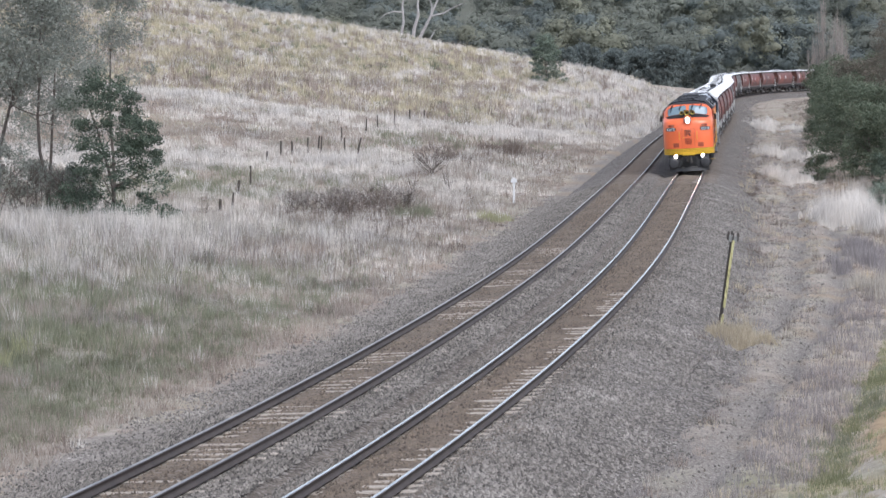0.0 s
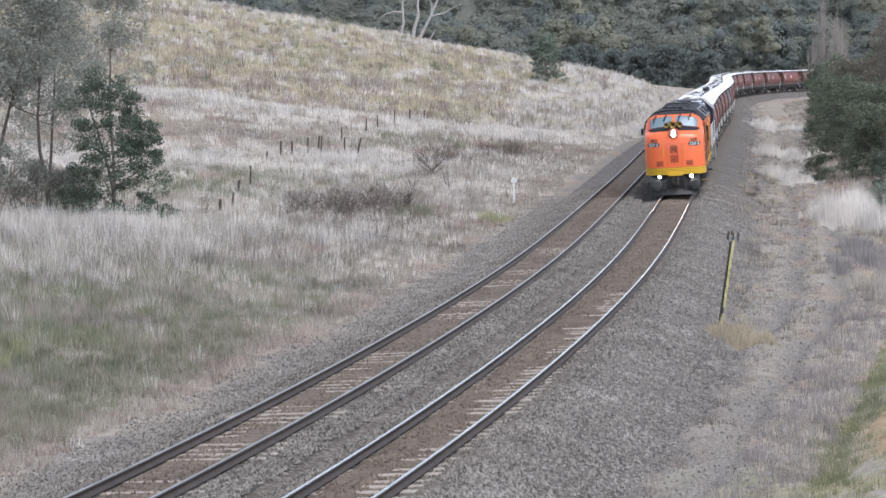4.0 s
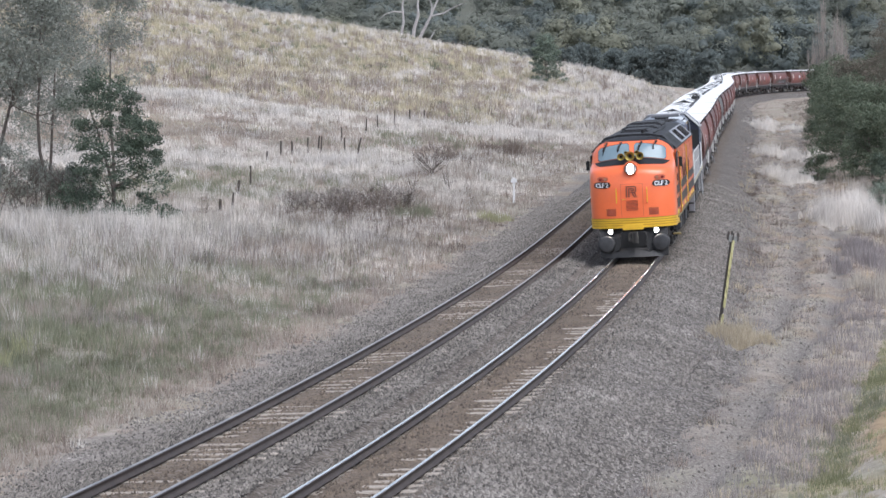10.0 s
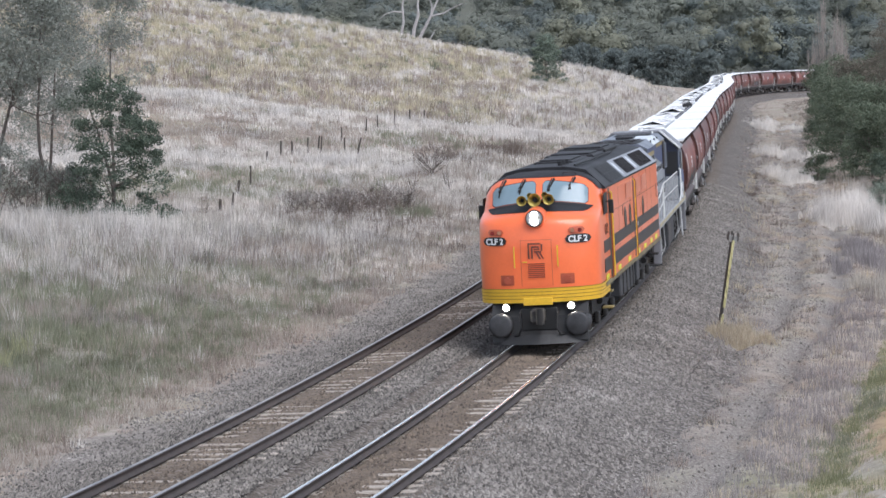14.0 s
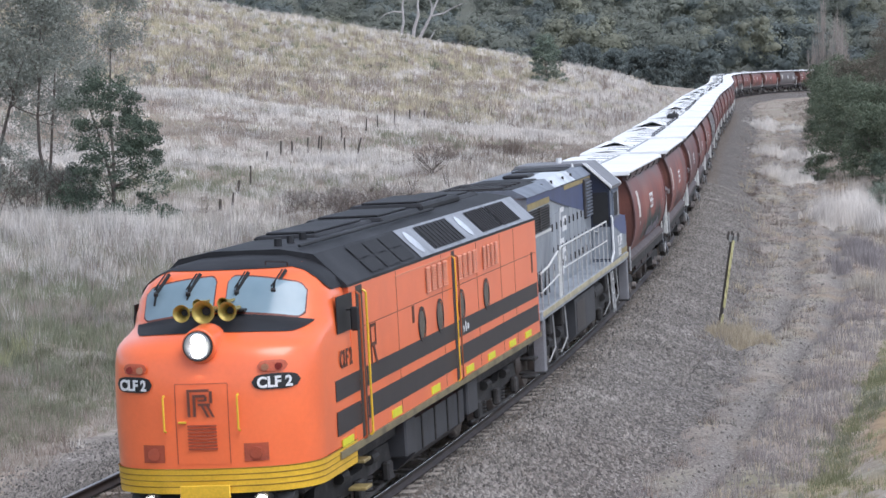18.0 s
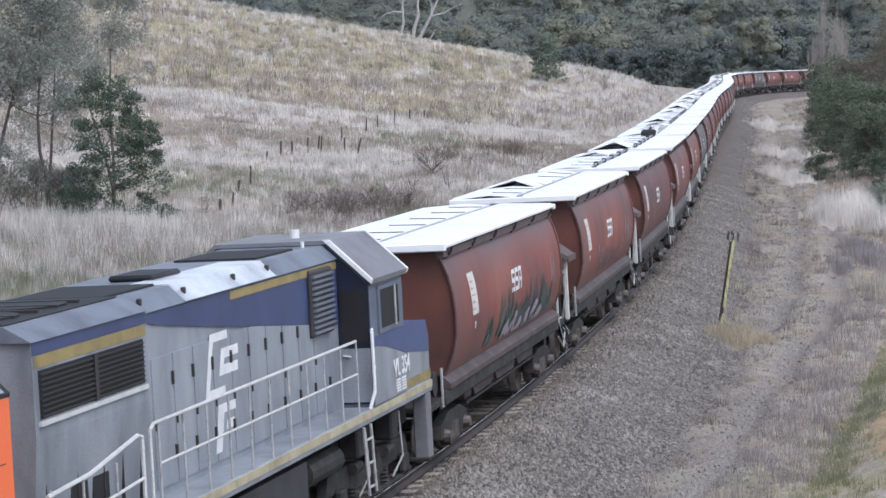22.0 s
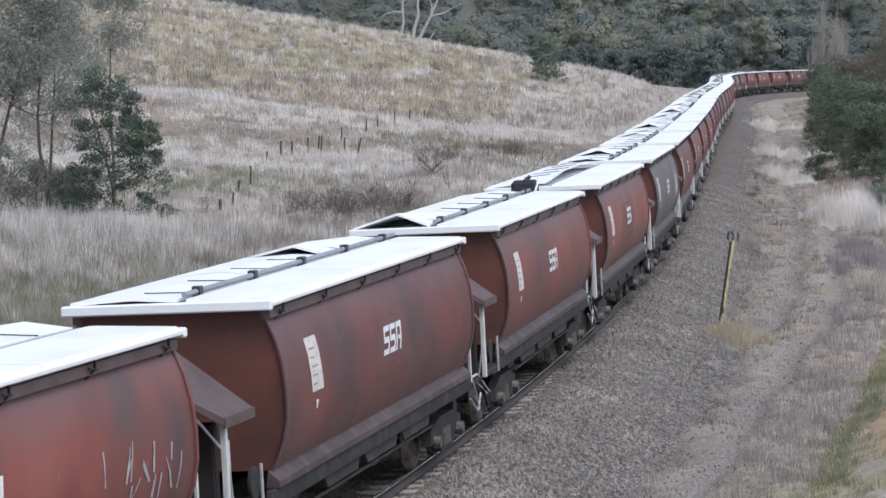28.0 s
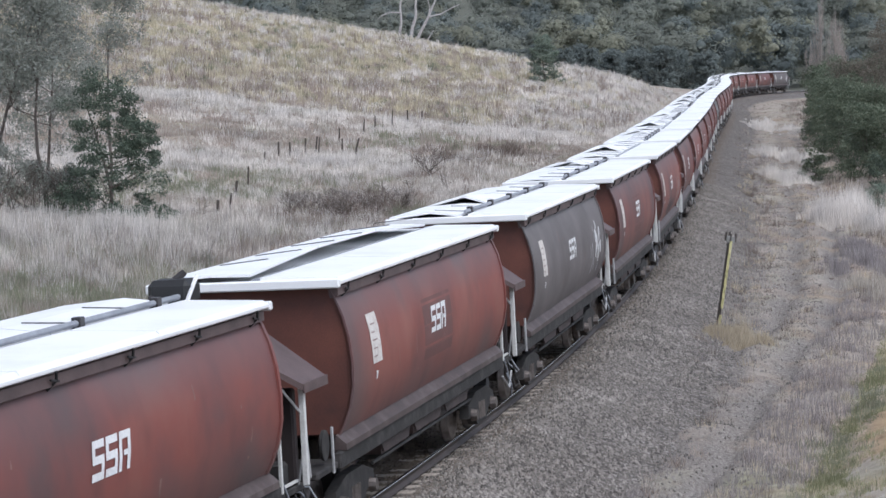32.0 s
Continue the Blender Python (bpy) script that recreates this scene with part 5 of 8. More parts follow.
M_skirt = worn("grimy_brown_skirt", (0.07, 0.052, 0.05), (0.035, 0.028, 0.027), (0.11, 0.088, 0.085), rough=0.75, scale=1.5, amount=0.9, bump=0.003)
M_panel = worn("off_white_panel", (0.66, 0.62, 0.58), (0.5, 0.43, 0.38), rough=0.6, scale=7, amount=0.8, bump=0.0)
M_ink = worn("faded_print", (0.34, 0.25, 0.23), rough=0.6, scale=9, amount=0.6, bump=0.0)
M_gap_shade = worn("gap_shade_brown", (0.03, 0.022, 0.022), rough=0.8, scale=2, amount=0.8, bump=0.002)
M_ledge = worn("scuffed_ledge_paint", (0.078, 0.056, 0.053), (0.04, 0.032, 0.031), (0.15, 0.125, 0.12), rough=0.6, scale=1.6, amount=0.9, bump=0.002)
M_scuff = worn("pale_scuffed_paint", (0.24, 0.15, 0.13), (0.16, 0.09, 0.08), rough=0.7, scale=5, amount=0.8, bump=0.0)
M_soot = worn("dark_repainted_field", (0.145, 0.062, 0.056), (0.115, 0.06, 0.056), rough=0.6, scale=2, amount=0.8, bump=0.0)
SIDE_PROFILE = [(1.2, 3.62), (1.3, 3.45), (1.4, 3.2), (1.47, 2.9), (1.505, 2.55), (1.5, 2.2), (1.44, 1.9), (1.34, 1.65), (1.26, 1.5)]


def side_x(z):
    return float(np.interp(-z, [-p[1] for p in SIDE_PROFILE], [p[0] for p in SIDE_PROFILE]))


def on_side(poly, d=0.008):
    """A flat outline of (y, z) bent onto the bulging side sheet, cut into strips by height."""
    k = Kit()
    (y00, y01), (y10, y11), z0, z1 = poly
    rows = []
    for i in range(7):
        f = i / 6
        z = z0 + (z1 - z0) * f
        rows.append([(side_x(z) + d, y00 + (y10 - y00) * f, z), (side_x(z) + d, y01 + (y11 - y01) * f, z)])
    return k.grid(rows)


def hopper_bogie(thing, yc):
    r = 0.46
    b = part("bogie", Kit().box(-0.9, 0.9, yc - 0.2, yc + 0.2, 0.45, 0.85, 0.04), M_under, thing, "two-axle freight bogie")
    wheels(b, yc, (-0.9, 0.9), r)
    for sgn in (-1, 1):
        k = Kit().side([(yc - 1.2, 0.42), (yc - 1.15, 0.66), (yc - 0.5, 0.82), (yc + 0.5, 0.82), (yc + 1.15, 0.66), (yc + 1.2, 0.42), (yc + 0.7, 0.42), (yc + 0.4, 0.22), (yc - 0.4, 0.22), (yc - 0.7, 0.42)], sgn * 1.0, sgn * 1.17)
        part("side_frame", k, M_under, b)
        for o in (-0.9, 0.9):
            part("axle_cap", Kit().rod((sgn * 1.17, yc + o, r), (sgn * 1.28, yc + o, r), 0.12, 0.1, n=10), M_wheel, b)
        k = Kit()
        for q in (-0.18, 0.0, 0.18):
            k.rod((sgn * 1.13, yc + q, 0.3), (sgn * 1.13, yc + q, 0.6), 0.075, n=8)
        part("spring_nest", k, M_wheel, b)


# how far each left-hand cover stands open, front and back, wagon kind by kind
LIFT = [[(0.0, 0.0, 0.0), (0.0, 0.01, 0.0), (0.0, 0.0, 0.0)], [(0.0, 0.02, 0.0), (0.03, 0.0, 0.0), (0.14, 0.02, 0.0)], [(0.02, 0.01, 0.0), (0.18, 0.02, 0.0), (0.02, 0.05, 0.0)],
        [(0.2, 0.02, 0.0), (0.03, 0.02, 0.0), (0.02, 0.03, 0.0)], [(0.0, 0.0, 0.2), (0.0, 0.0, 0.2), (0.0, 0.0, 0.2)], [(0.04, 0.0, 0.0), (0.16, 0.01, 0.0), (0.02, 0.02, 0.0)]]


def build_hopper(variant, label, paint, scrawl=(), shift=0.0):
    """A covered grain hopper wagon; variants differ in their hatches and paintwork."""
    rnd = random.Random(variant * 7 + 1)
    t = tagged(new("hopper_wagon"), label, "freight wagon", "train vehicles")
    y0, y1 = 0.12, 11.95
    right = [(x, z) for x, z in SIDE_PROFILE]
    ring = right + [(-x, z) for x, z in reversed(right)]
    k = Kit()
    ys = [y0 + (y1 - y0) * i / 6 for i in range(7)]
    k.grid([[(x, y, z) for x, z in right] for y in ys])
    k.grid([[(-x, y, z) for x, z in right] for y in ys])
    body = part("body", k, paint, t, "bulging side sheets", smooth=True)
    n = len(ring)
    for y, s in ((y0 + 0.03, 1), (y1 - 0.03, -1)):
        part("end_sheet", Kit().add([(x * 0.995, y, z) for x, z in ring], [tuple(range(n))]), M_hopper_end, t, "rust-red end sheet")
    for y in (y0, y1):
        for sg in (-1, 1):
            part("end_flange", Kit().grid([[(sg * (x + d), y + e, z) for x, z in right] for d, e in ((0.0, -0.03), (0.03, -0.03), (0.03, 0.05), (0.0, 0.05))]), paint, t)
    for sgn in (-1, 1):
        a = lambda p, q: sorted((sgn * p, sgn * q))
        part("sill_ledge", Kit().prism([(sgn * 1.24, 1.51), (sgn * 1.39, 1.38), (sgn * 1.39, 1.29), (sgn * 1.2, 1.29)], 0.0, 12.1), M_ledge, t, "scuffed lower ledge")
        part("side_sill", Kit().box(*a(1.25, 1.35), -0.2, 12.3, 1.04, 1.285, 0.02), M_under, t)
        part("gutter", Kit().prism([(sgn * 1.2, 3.66), (sgn * 1.36, 3.62), (sgn * 1.36, 3.5), (sgn * 1.24, 3.46)], 0.1, 11.95), M_brown_plate, t, "brown eave gutter")
        for i in range(6):
            y = 0.5 + i * 2.2
            part("hatch_clip", Kit().pipe([(sgn * 1.43, y, 3.66), (sgn * 1.4, y + 0.05, 3.56), (sgn * 1.3, y + 0.02, 3.46)], 0.018, 5).rod((sgn * 1.4, y - 0.1, 3.58), (sgn * 1.4, y + 0.12, 3.55), 0.016, n=5), M_black, t)
    # hatch deck: fixed edges, centre walkway pipe, loose covers
    deck = part("hatch_frame", Kit().box(-1.42, 1.42, -0.05, 12.05, 3.655, 3.72, 0.015), M_hopper_top, t, "white roof frame")
    part("front_lip", Kit().box(-1.44, 1.44, -0.12, 0.0, 3.62, 3.76, 0.02), M_hopper_top, deck)
    part("rear_lip", Kit().box(-1.44, 1.44, 12.0, 12.1, 3.62, 3.74, 0.02), M_hopper_top, deck)
    for i, (ya, yb) in enumerate(((0.12, 4.0), (4.05, 8.0), (8.05, 11.95))):
        part("hatch_cover", Kit().prism([(0.22, 3.72), (0.22, 3.79), (0.3, 3.8), (1.36, 3.765), (1.4, 3.72)], ya, yb), M_hopper_top, t, "white hatch cover")
    for i in range(3):
        ya, yb = 0.15 + i * 3.95, 0.15 + (i + 1) * 3.95 - 0.06
        front, back, hinge = LIFT[variant][i]
        e0, e1 = hinge * (0.3 if i == 0 else 1), hinge * (0.2 if i == 2 else 1)
        c = Kit()
        for o in (0.0, 0.04):
            c.v += [(-1.4, ya, 3.74 + o), (-0.55, ya, 3.785 + o + front + e0 * 0.6), (0.06, ya, 3.745 + o + e0), (-1.4, yb, 3.74 + o), (-0.55, yb, 3.785 + o + back + e1 * 0.6), (0.06, yb, 3.745 + o + e1)]
        c.f += [(0, 1, 4, 3), (1, 2, 5, 4), (6, 7, 10, 9), (7, 8, 11, 10), (0, 1, 7, 6), (1, 2, 8, 7), (3, 4, 10, 9), (4, 5, 11, 10), (0, 3, 9, 6), (2, 5, 11, 8)]
        cover = part("hatch_cover", c, M_hopper_top, t, "white hatch cover, ajar" if max(front, back, hinge) > 0.09 else "white hatch cover")
        for j in range(2):
            yy = ya + 1.0 + j * 1.9
            lift = front + (back - front) * (yy - ya) / (yb - ya)
            part("hatch_rod", Kit().rod((0.06, yy, 3.793 + hinge), (-0.55, yy - 0.45, 3.834 + lift + hinge * 0.6), 0.008, n=5), M_stripe, cover)
    if variant in (1, 3, 5):
        part("hatch_shaft", Kit().pipe([(0.14, 0.3, 3.83), (0.14, 12.1, 3.83)], 0.04, 8), M_roofgrey, t, "grey hatch shaft")
        for j in range(5):
            part("shaft_bracket", Kit().box(0.08, 0.2, 0.8 + j * 2.6, 0.95 + j * 2.6, 3.76, 3.9, 0.01), M_stripe, t)
    else:
        part("hatch_seam", Kit().box(0.1, 0.2, 0.1, 12.0, 3.72, 3.775), M_roofgrey, t, "dark seam between hatches")
    if variant == 3:
        gear = part("shaft_gear", Kit().box(-0.3, 0.3, 12.1, 12.6, 3.7, 4.05, 0.08), M_black, t, "black hatch drive unit")
        part("gear_rod", Kit().rod((0.25, 12.05, 3.7), (0.35, 12.3, 4.1), 0.03), M_white, gear)
        part("gear_rod", Kit().rod((-0.25, 12.1, 3.8), (0.1, 12.5, 4.12), 0.05), M_stripe, gear)
    # markings on the side
    part("data_panel", on_side(((1.4 + shift, 1.98 + shift), (1.34 + shift, 1.92 + shift), 2.36, 3.1)), M_panel, body, "off-white data panel, unreadable")
    for i in range(5):
        z = 2.45 + i * 0.12
        part("data_line", on_side(((1.46 + shift, 1.66 + 0.06 * (i % 3) + shift), (1.45 + shift, 1.65 + 0.06 * (i % 3) + shift), z, z + 0.022), 0.011), M_ink, body)
    part("tally_mark", on_side(((1.6 + shift, 1.68 + shift), (1.56 + shift, 1.68 + shift), 2.12, 2.24)), M_white, body)
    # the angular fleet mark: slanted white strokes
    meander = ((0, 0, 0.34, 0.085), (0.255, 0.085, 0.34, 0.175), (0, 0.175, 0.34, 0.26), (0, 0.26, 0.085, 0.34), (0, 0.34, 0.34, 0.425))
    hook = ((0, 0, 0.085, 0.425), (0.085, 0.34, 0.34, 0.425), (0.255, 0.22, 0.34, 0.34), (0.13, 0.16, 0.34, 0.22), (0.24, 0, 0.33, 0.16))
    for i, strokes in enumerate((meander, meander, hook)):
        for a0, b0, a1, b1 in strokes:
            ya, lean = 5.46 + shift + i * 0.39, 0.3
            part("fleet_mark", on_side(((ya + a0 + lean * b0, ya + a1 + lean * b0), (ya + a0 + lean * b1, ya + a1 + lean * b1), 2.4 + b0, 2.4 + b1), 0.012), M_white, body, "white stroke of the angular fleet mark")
    if variant in (1, 4):
        part("repainted_field", on_side(((5.0 + shift, 7.15 + shift), (5.0 + shift, 7.2 + shift), 2.0, 2.98), 0.004), M_soot, body, "darker repainted field round the fleet mark")
    for i in range(9):
        y, z, h = rnd.uniform(0.8, 11.2), rnd.uniform(1.7, 2.9), rnd.uniform(0.03, 0.3)
        part("scuff", on_side(((y, y + rnd.uniform(0.02, 0.06)), (y + rnd.uniform(-0.05, 0.05), y + 0.04), z, z + h), 0.003), M_scuff, body)
    for shape, col, count, ya, yb, za, zb, w in scrawl:
        for i in range(count):
            y = rnd.uniform(ya, yb)
            if shape == "spike":
                h = rnd.uniform(0.2, 0.55) * (0.6 + 0.8 * abs(math.sin((y - ya) * 0.9)))
                lean = rnd.uniform(-0.03, 0.22)
                poly = ((y, y + w), (y + lean + w * 0.5, y + lean + w * 0.56), za + rnd.uniform(0, 0.1), min(zb, za + 0.25 + h))
            else:
                z = rnd.uniform(za, zb)
                h = rnd.uniform(0.15, 0.45)
                lean = rnd.uniform(-0.2, 0.25)
                poly = ((y, y + w * rnd.uniform(0.6, 1.4)), (y + lean, y + lean + w * rnd.uniform(0.4, 1.2)), z, min(3.2, z + h))
            part("paint_scrawl", on_side(poly, 0.005 + 0.0004 * i), col, body, "sprayed paint stroke")
    if variant == 0:
        # bulging pale shapes with dark edges along the foot of the spikes
        for q in range(6):
            yc, tall = 5.3 + q * 0.8, 0.34 + 0.1 * math.sin(q * 2.1)
            for col, grow, d in ((M_teal_dark, 0.05, 0.026), (M_lilac, 0.0, 0.03), (M_teal_dark, -0.22, 0.034)):
                rows = []
                for i in range(9):
                    f = i / 8
                    half = max(0.03, (0.36 + grow) * math.sqrt(max(0.0, 1 - f ** 2.4)) * (0.85 + 0.2 * math.sin(5 * f + q)))
                    z = 1.6 + (tall + grow * 1.2) * f
                    lean = 0.35 * (z - 1.6) + 0.06 * math.sin(7 * f + 2 * q)
                    rows.append([(side_x(z) + d, yc + lean - half, z), (side_x(z) + d, yc + lean + half, z)])
                part("paint_bulge", Kit().grid(rows), col, body, "sprayed lilac bulge with a dark edge")
    # frame and discharge gear
    part("centre_sill", Kit().box(-0.2, 0.2, -1.5, 13.6, 0.75, 1.1, 0.02), M_under, t)
    for yc in (3.6, 6.05, 8.5):
        k = Kit().grid([[(-1.1, yc - 1.1, 1.5), (1.1, yc - 1.1, 1.5), (1.1, yc + 1.1, 1.5), (-1.1, yc + 1.1, 1.5)], [(-0.5, yc - 0.35, 0.55), (0.5, yc - 0.35, 0.55), (0.5, yc + 0.35, 0.55), (-0.5, yc + 0.35, 0.55)], [(-0.5, yc - 0.35, 0.38), (0.5, yc - 0.35, 0.38), (0.5, yc + 0.35, 0.38), (-0.5, yc + 0.35, 0.38)]], close=True)
        ch = part("discharge_chute", k, M_brown_plate, t, "brown discharge chute")
        part("chute_gate", Kit().box(-0.55, 0.55, yc - 0.4, yc + 0.4, 0.33, 0.4, 0.01), M_under, ch)
    for sgn in (-1, 1):
        for ya, yb in ((2.75, 4.75), (5.05, 7.15), (7.45, 9.45)):
            part("side_skirt", Kit().side([(ya, 1.24), (yb, 1.24), (yb, 1.0), (yb - 0.15, 0.84), (ya + 0.15, 0.84), (ya, 1.0)], sgn * 1.2, sgn * 1.24), M_skirt, t, "brown skirt plate")
        part("side_rail", Kit().rod((sgn * 1.18, 2.3, 0.76), (sgn * 1.18, 9.8, 0.76), 0.03), M_under, t)
    part("brake_reservoir", Kit().rod((0.75, 4.4, 0.95), (0.75, 5.4, 0.95), 0.17, n=10), M_under, t)
    hopper_bogie(t, 1.25)
    hopper_bogie(t, 10.9)
    # end platforms
    part("end_platform", Kit().box(-1.3, 1.3, -1.35, 0.1, 1.06, 1.16, 0.02), M_under, t)
    part("end_platform", Kit().box(-1.3, 1.3, 12.0, 13.45, 1.06, 1.16, 0.02), M_under, t)
    for sgn in (-1, 1):
        aw = part("end_hood", Kit().add([(sgn * 0.25, 12.0, 3.5), (sgn * 1.52, 12.95, 2.54), (sgn * 1.52, 14.05, 2.52), (sgn * 0.25, 14.05, 3.46), (sgn * 0.25, 12.0, 3.44), (sgn * 1.5, 12.95, 2.46), (sgn * 1.5, 14.03, 2.44), (sgn * 0.25, 14.03, 3.4)],
                                       [(0, 1, 2, 3), (4, 5, 6, 7), (0, 1, 5, 4), (1, 2, 6, 5), (2, 3, 7, 6), (3, 0, 4, 7)]), M_brown_plate, t, "sloping brown platform hood")
        part("hood_edge", Kit().box(*sorted((sgn * 1.5, sgn * 1.53)), 12.96, 14.03, 2.42, 2.55), M_brown_plate, aw)
        part("awning_post", Kit().box(*sorted((sgn * 1.38, sgn * 1.46)), 13.12, 13.2, 1.16, 2.5, 0.01), M_pale_rail, t, "pale steel post")
        part("end_post", Kit().rod((sgn * 1.42, -0.9, 1.1), (sgn * 1.42, -0.9, 1.75), 0.025), M_rail_post, t)
        part("grab_iron", Kit().pipe([(sgn * 1.3, 13.2, 1.16), (sgn * 1.36, 13.45, 1.9), (sgn * 1.36, 13.55, 1.2)], 0.016), M_rail_post, t)
        part("end_brace", Kit().rod((sgn * 1.2, 12.05, 3.2), (sgn * 0.9, 12.6, 1.15), 0.05), M_hopper_end, t)
        part("lower_awning", Kit().add([(sgn * 0.5, 12.0, 2.9), (sgn * 0.95, 12.0, 2.82), (sgn * 0.95, 12.75, 2.42), (sgn * 0.5, 12.75, 2.46)], [(0, 1, 2, 3)]), M_brown_plate, t)
    # sloped hopper floor showing under the front end
    part("slope_sheet", Kit().add([(-1.2, 0.2, 2.9), (1.2, 0.2, 2.9), (1.0, 2.4, 1.5), (-1.0, 2.4, 1.5)], [(0, 1, 2, 3)]), M_hopper_end, t)
    # dark plate added to stand for the shade in the gap between wagons
    part("end_locker", Kit().box(-1.1, 1.25, 13.25, 13.42, 1.16, 2.45, 0.03), M_gap_shade, t, "dark plate added for the shade between wagons")
    part("brake_valve", Kit().box(0.75, 1.2, 12.85, 13.1, 1.16, 1.5, 0.04), M_under, t)
    part("brake_chain", Kit().pipe([(1.3, 12.5, 1.3), (1.34, 12.8, 0.85), (1.3, 13.05, 0.6)], 0.014, 5), M_roofgrey, t)
    part("release_handle", Kit().pipe([(1.42, 12.2, 0.95), (1.5, 12.25, 0.72), (1.46, 12.4, 0.5)], 0.013, 5), M_roofgrey, t)
    part("step_iron", Kit().pipe([(1.3, 13.0, 1.06), (1.42, 13.0, 0.6), (1.42, 13.4, 0.6), (1.3, 13.4, 1.06)], 0.016, 5), M_under, t)
    part("end_cylinder", Kit().rod((-0.2, 12.3, 1.35), (0.5, 12.3, 1.35), 0.16, n=10), M_under, t)
    part("pipe_run", Kit().pipe([(0.9, 12.1, 2.2), (1.0, 12.3, 1.4), (1.25, 12.5, 1.2), (1.25, 13.3, 1.2)], 0.025, 5), M_pale_rail, t)
    for y, z in ((12.35, 2.15), (13.5, 2.2)):
        part("end_post", Kit().box(1.3, 1.35, y, y + 0.05, 1.16, z, 0.008), M_pale_rail, t, "pale steel post")
    part("hood_stay", Kit().rod((1.42, 13.16, 2.1), (1.1, 12.7, 2.75), 0.018, n=5), M_rail_post, t)
    part("brake_pipe", Kit().pipe([(0.6, 13.4, 0.95), (0.7, 13.65, 0.7), (0.6, 13.85, 0.55), (0.45, 14.05, 0.7)], 0.032), M_under, t)
    part("coupling_rod", Kit().pipe([(1.36, 12.1, 0.9), (1.38, 12.6, 0.62), (1.36, 13.0, 0.9)], 0.02, 5), M_rail_post, t)
    part("air_tank", Kit().rod((0.55, 12.2, 0.78), (1.05, 12.2, 0.78), 0.15, n=12), M_tank, t)
    part("hand_brake", Kit().rod((1.2, -0.6, 1.45), (1.24, -0.6, 1.45), 0.22, n=14), M_under, t)
    for y, s in ((-1.5, -1), (13.6, 1)):
        cp = part("coupler", Kit().box(-0.13, 0.13, min(y, y + s * 0.25), max(y, y + s * 0.25), 0.7, 0.98, 0.03), M_under, t)
        part("brake_hose", Kit().pipe([(0.3, y - s * 0.1, 0.85), (0.34, y + s * 0.15, 0.6), (0.3, y + s * 0.25, 0.45)], 0.03), M_black, t)
        part("uncoupling_lever", Kit().pipe([(0.2, y, 1.0), (1.2, y - s * 0.05, 1.0), (1.35, y + s * 0.05, 0.8)], 0.014), M_roofgrey, t)
    return t


clf = build_clf()
vl = build_vl()
M_teal_dark = worn("dark_teal_spray", (0.075, 0.085, 0.088), rough=0.6, scale=3, amount=0.8, bump=0.0)
M_lilac = worn("pale_lilac_spray", (0.33, 0.29, 0.33), (0.2, 0.17, 0.2), rough=0.6, scale=6, amount=0.8, bump=0.0)
M_haze = worn("thin_grey_spray", (0.12, 0.095, 0.105), (0.1, 0.065, 0.06), rough=0.6, scale=2, amount=0.9, bump=0.0)
M_teal = worn("teal_spray", (0.085, 0.135, 0.12), rough=0.6, scale=5, amount=0.5, bump=0.0)
M_pale_spray = worn("pale_spray", (0.42, 0.42, 0.44), (0.2, 0.18, 0.18), rough=0.6, scale=6, amount=0.8, bump=0.0)
M_grey_hopper = worn("dusty_grey_brown_paint", (0.14, 0.125, 0.125), (0.09, 0.075, 0.075), (0.2, 0.17, 0.165), rough=0.6, scale=0.6, amount=0.9, bump=0.002)
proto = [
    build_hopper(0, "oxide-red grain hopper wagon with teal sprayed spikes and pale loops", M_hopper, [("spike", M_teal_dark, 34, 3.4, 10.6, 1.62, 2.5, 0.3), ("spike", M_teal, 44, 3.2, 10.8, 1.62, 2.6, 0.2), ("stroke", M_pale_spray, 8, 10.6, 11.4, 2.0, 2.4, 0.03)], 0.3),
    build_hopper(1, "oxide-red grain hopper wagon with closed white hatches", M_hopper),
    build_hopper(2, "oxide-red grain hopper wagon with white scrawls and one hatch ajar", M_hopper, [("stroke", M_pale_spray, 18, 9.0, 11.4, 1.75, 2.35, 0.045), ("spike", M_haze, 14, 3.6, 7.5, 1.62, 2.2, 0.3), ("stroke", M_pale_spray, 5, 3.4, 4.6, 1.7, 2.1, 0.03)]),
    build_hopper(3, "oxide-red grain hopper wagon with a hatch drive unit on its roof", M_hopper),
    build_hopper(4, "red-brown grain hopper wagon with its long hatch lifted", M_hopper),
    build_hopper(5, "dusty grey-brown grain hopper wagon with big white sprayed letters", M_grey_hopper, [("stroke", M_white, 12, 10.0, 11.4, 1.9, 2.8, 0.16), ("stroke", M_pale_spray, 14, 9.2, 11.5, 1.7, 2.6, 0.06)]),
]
ORDER = [0, 2, 1, 3, 4, 5, 1, 2, 1, 2, 1, 0, 1, 2, 5, 1, 2, 1, 4, 1, 2, 1, 0, 1, 2, 1, 5, 1, 2, 1, 2, 1, 5]
used = set()
hoppers = []
for n in ORDER:
    if n in used:
        hoppers.append(copy_thing(proto[n], Matrix()))
    else:
        hoppers.append(proto[n])
        used.add(n)


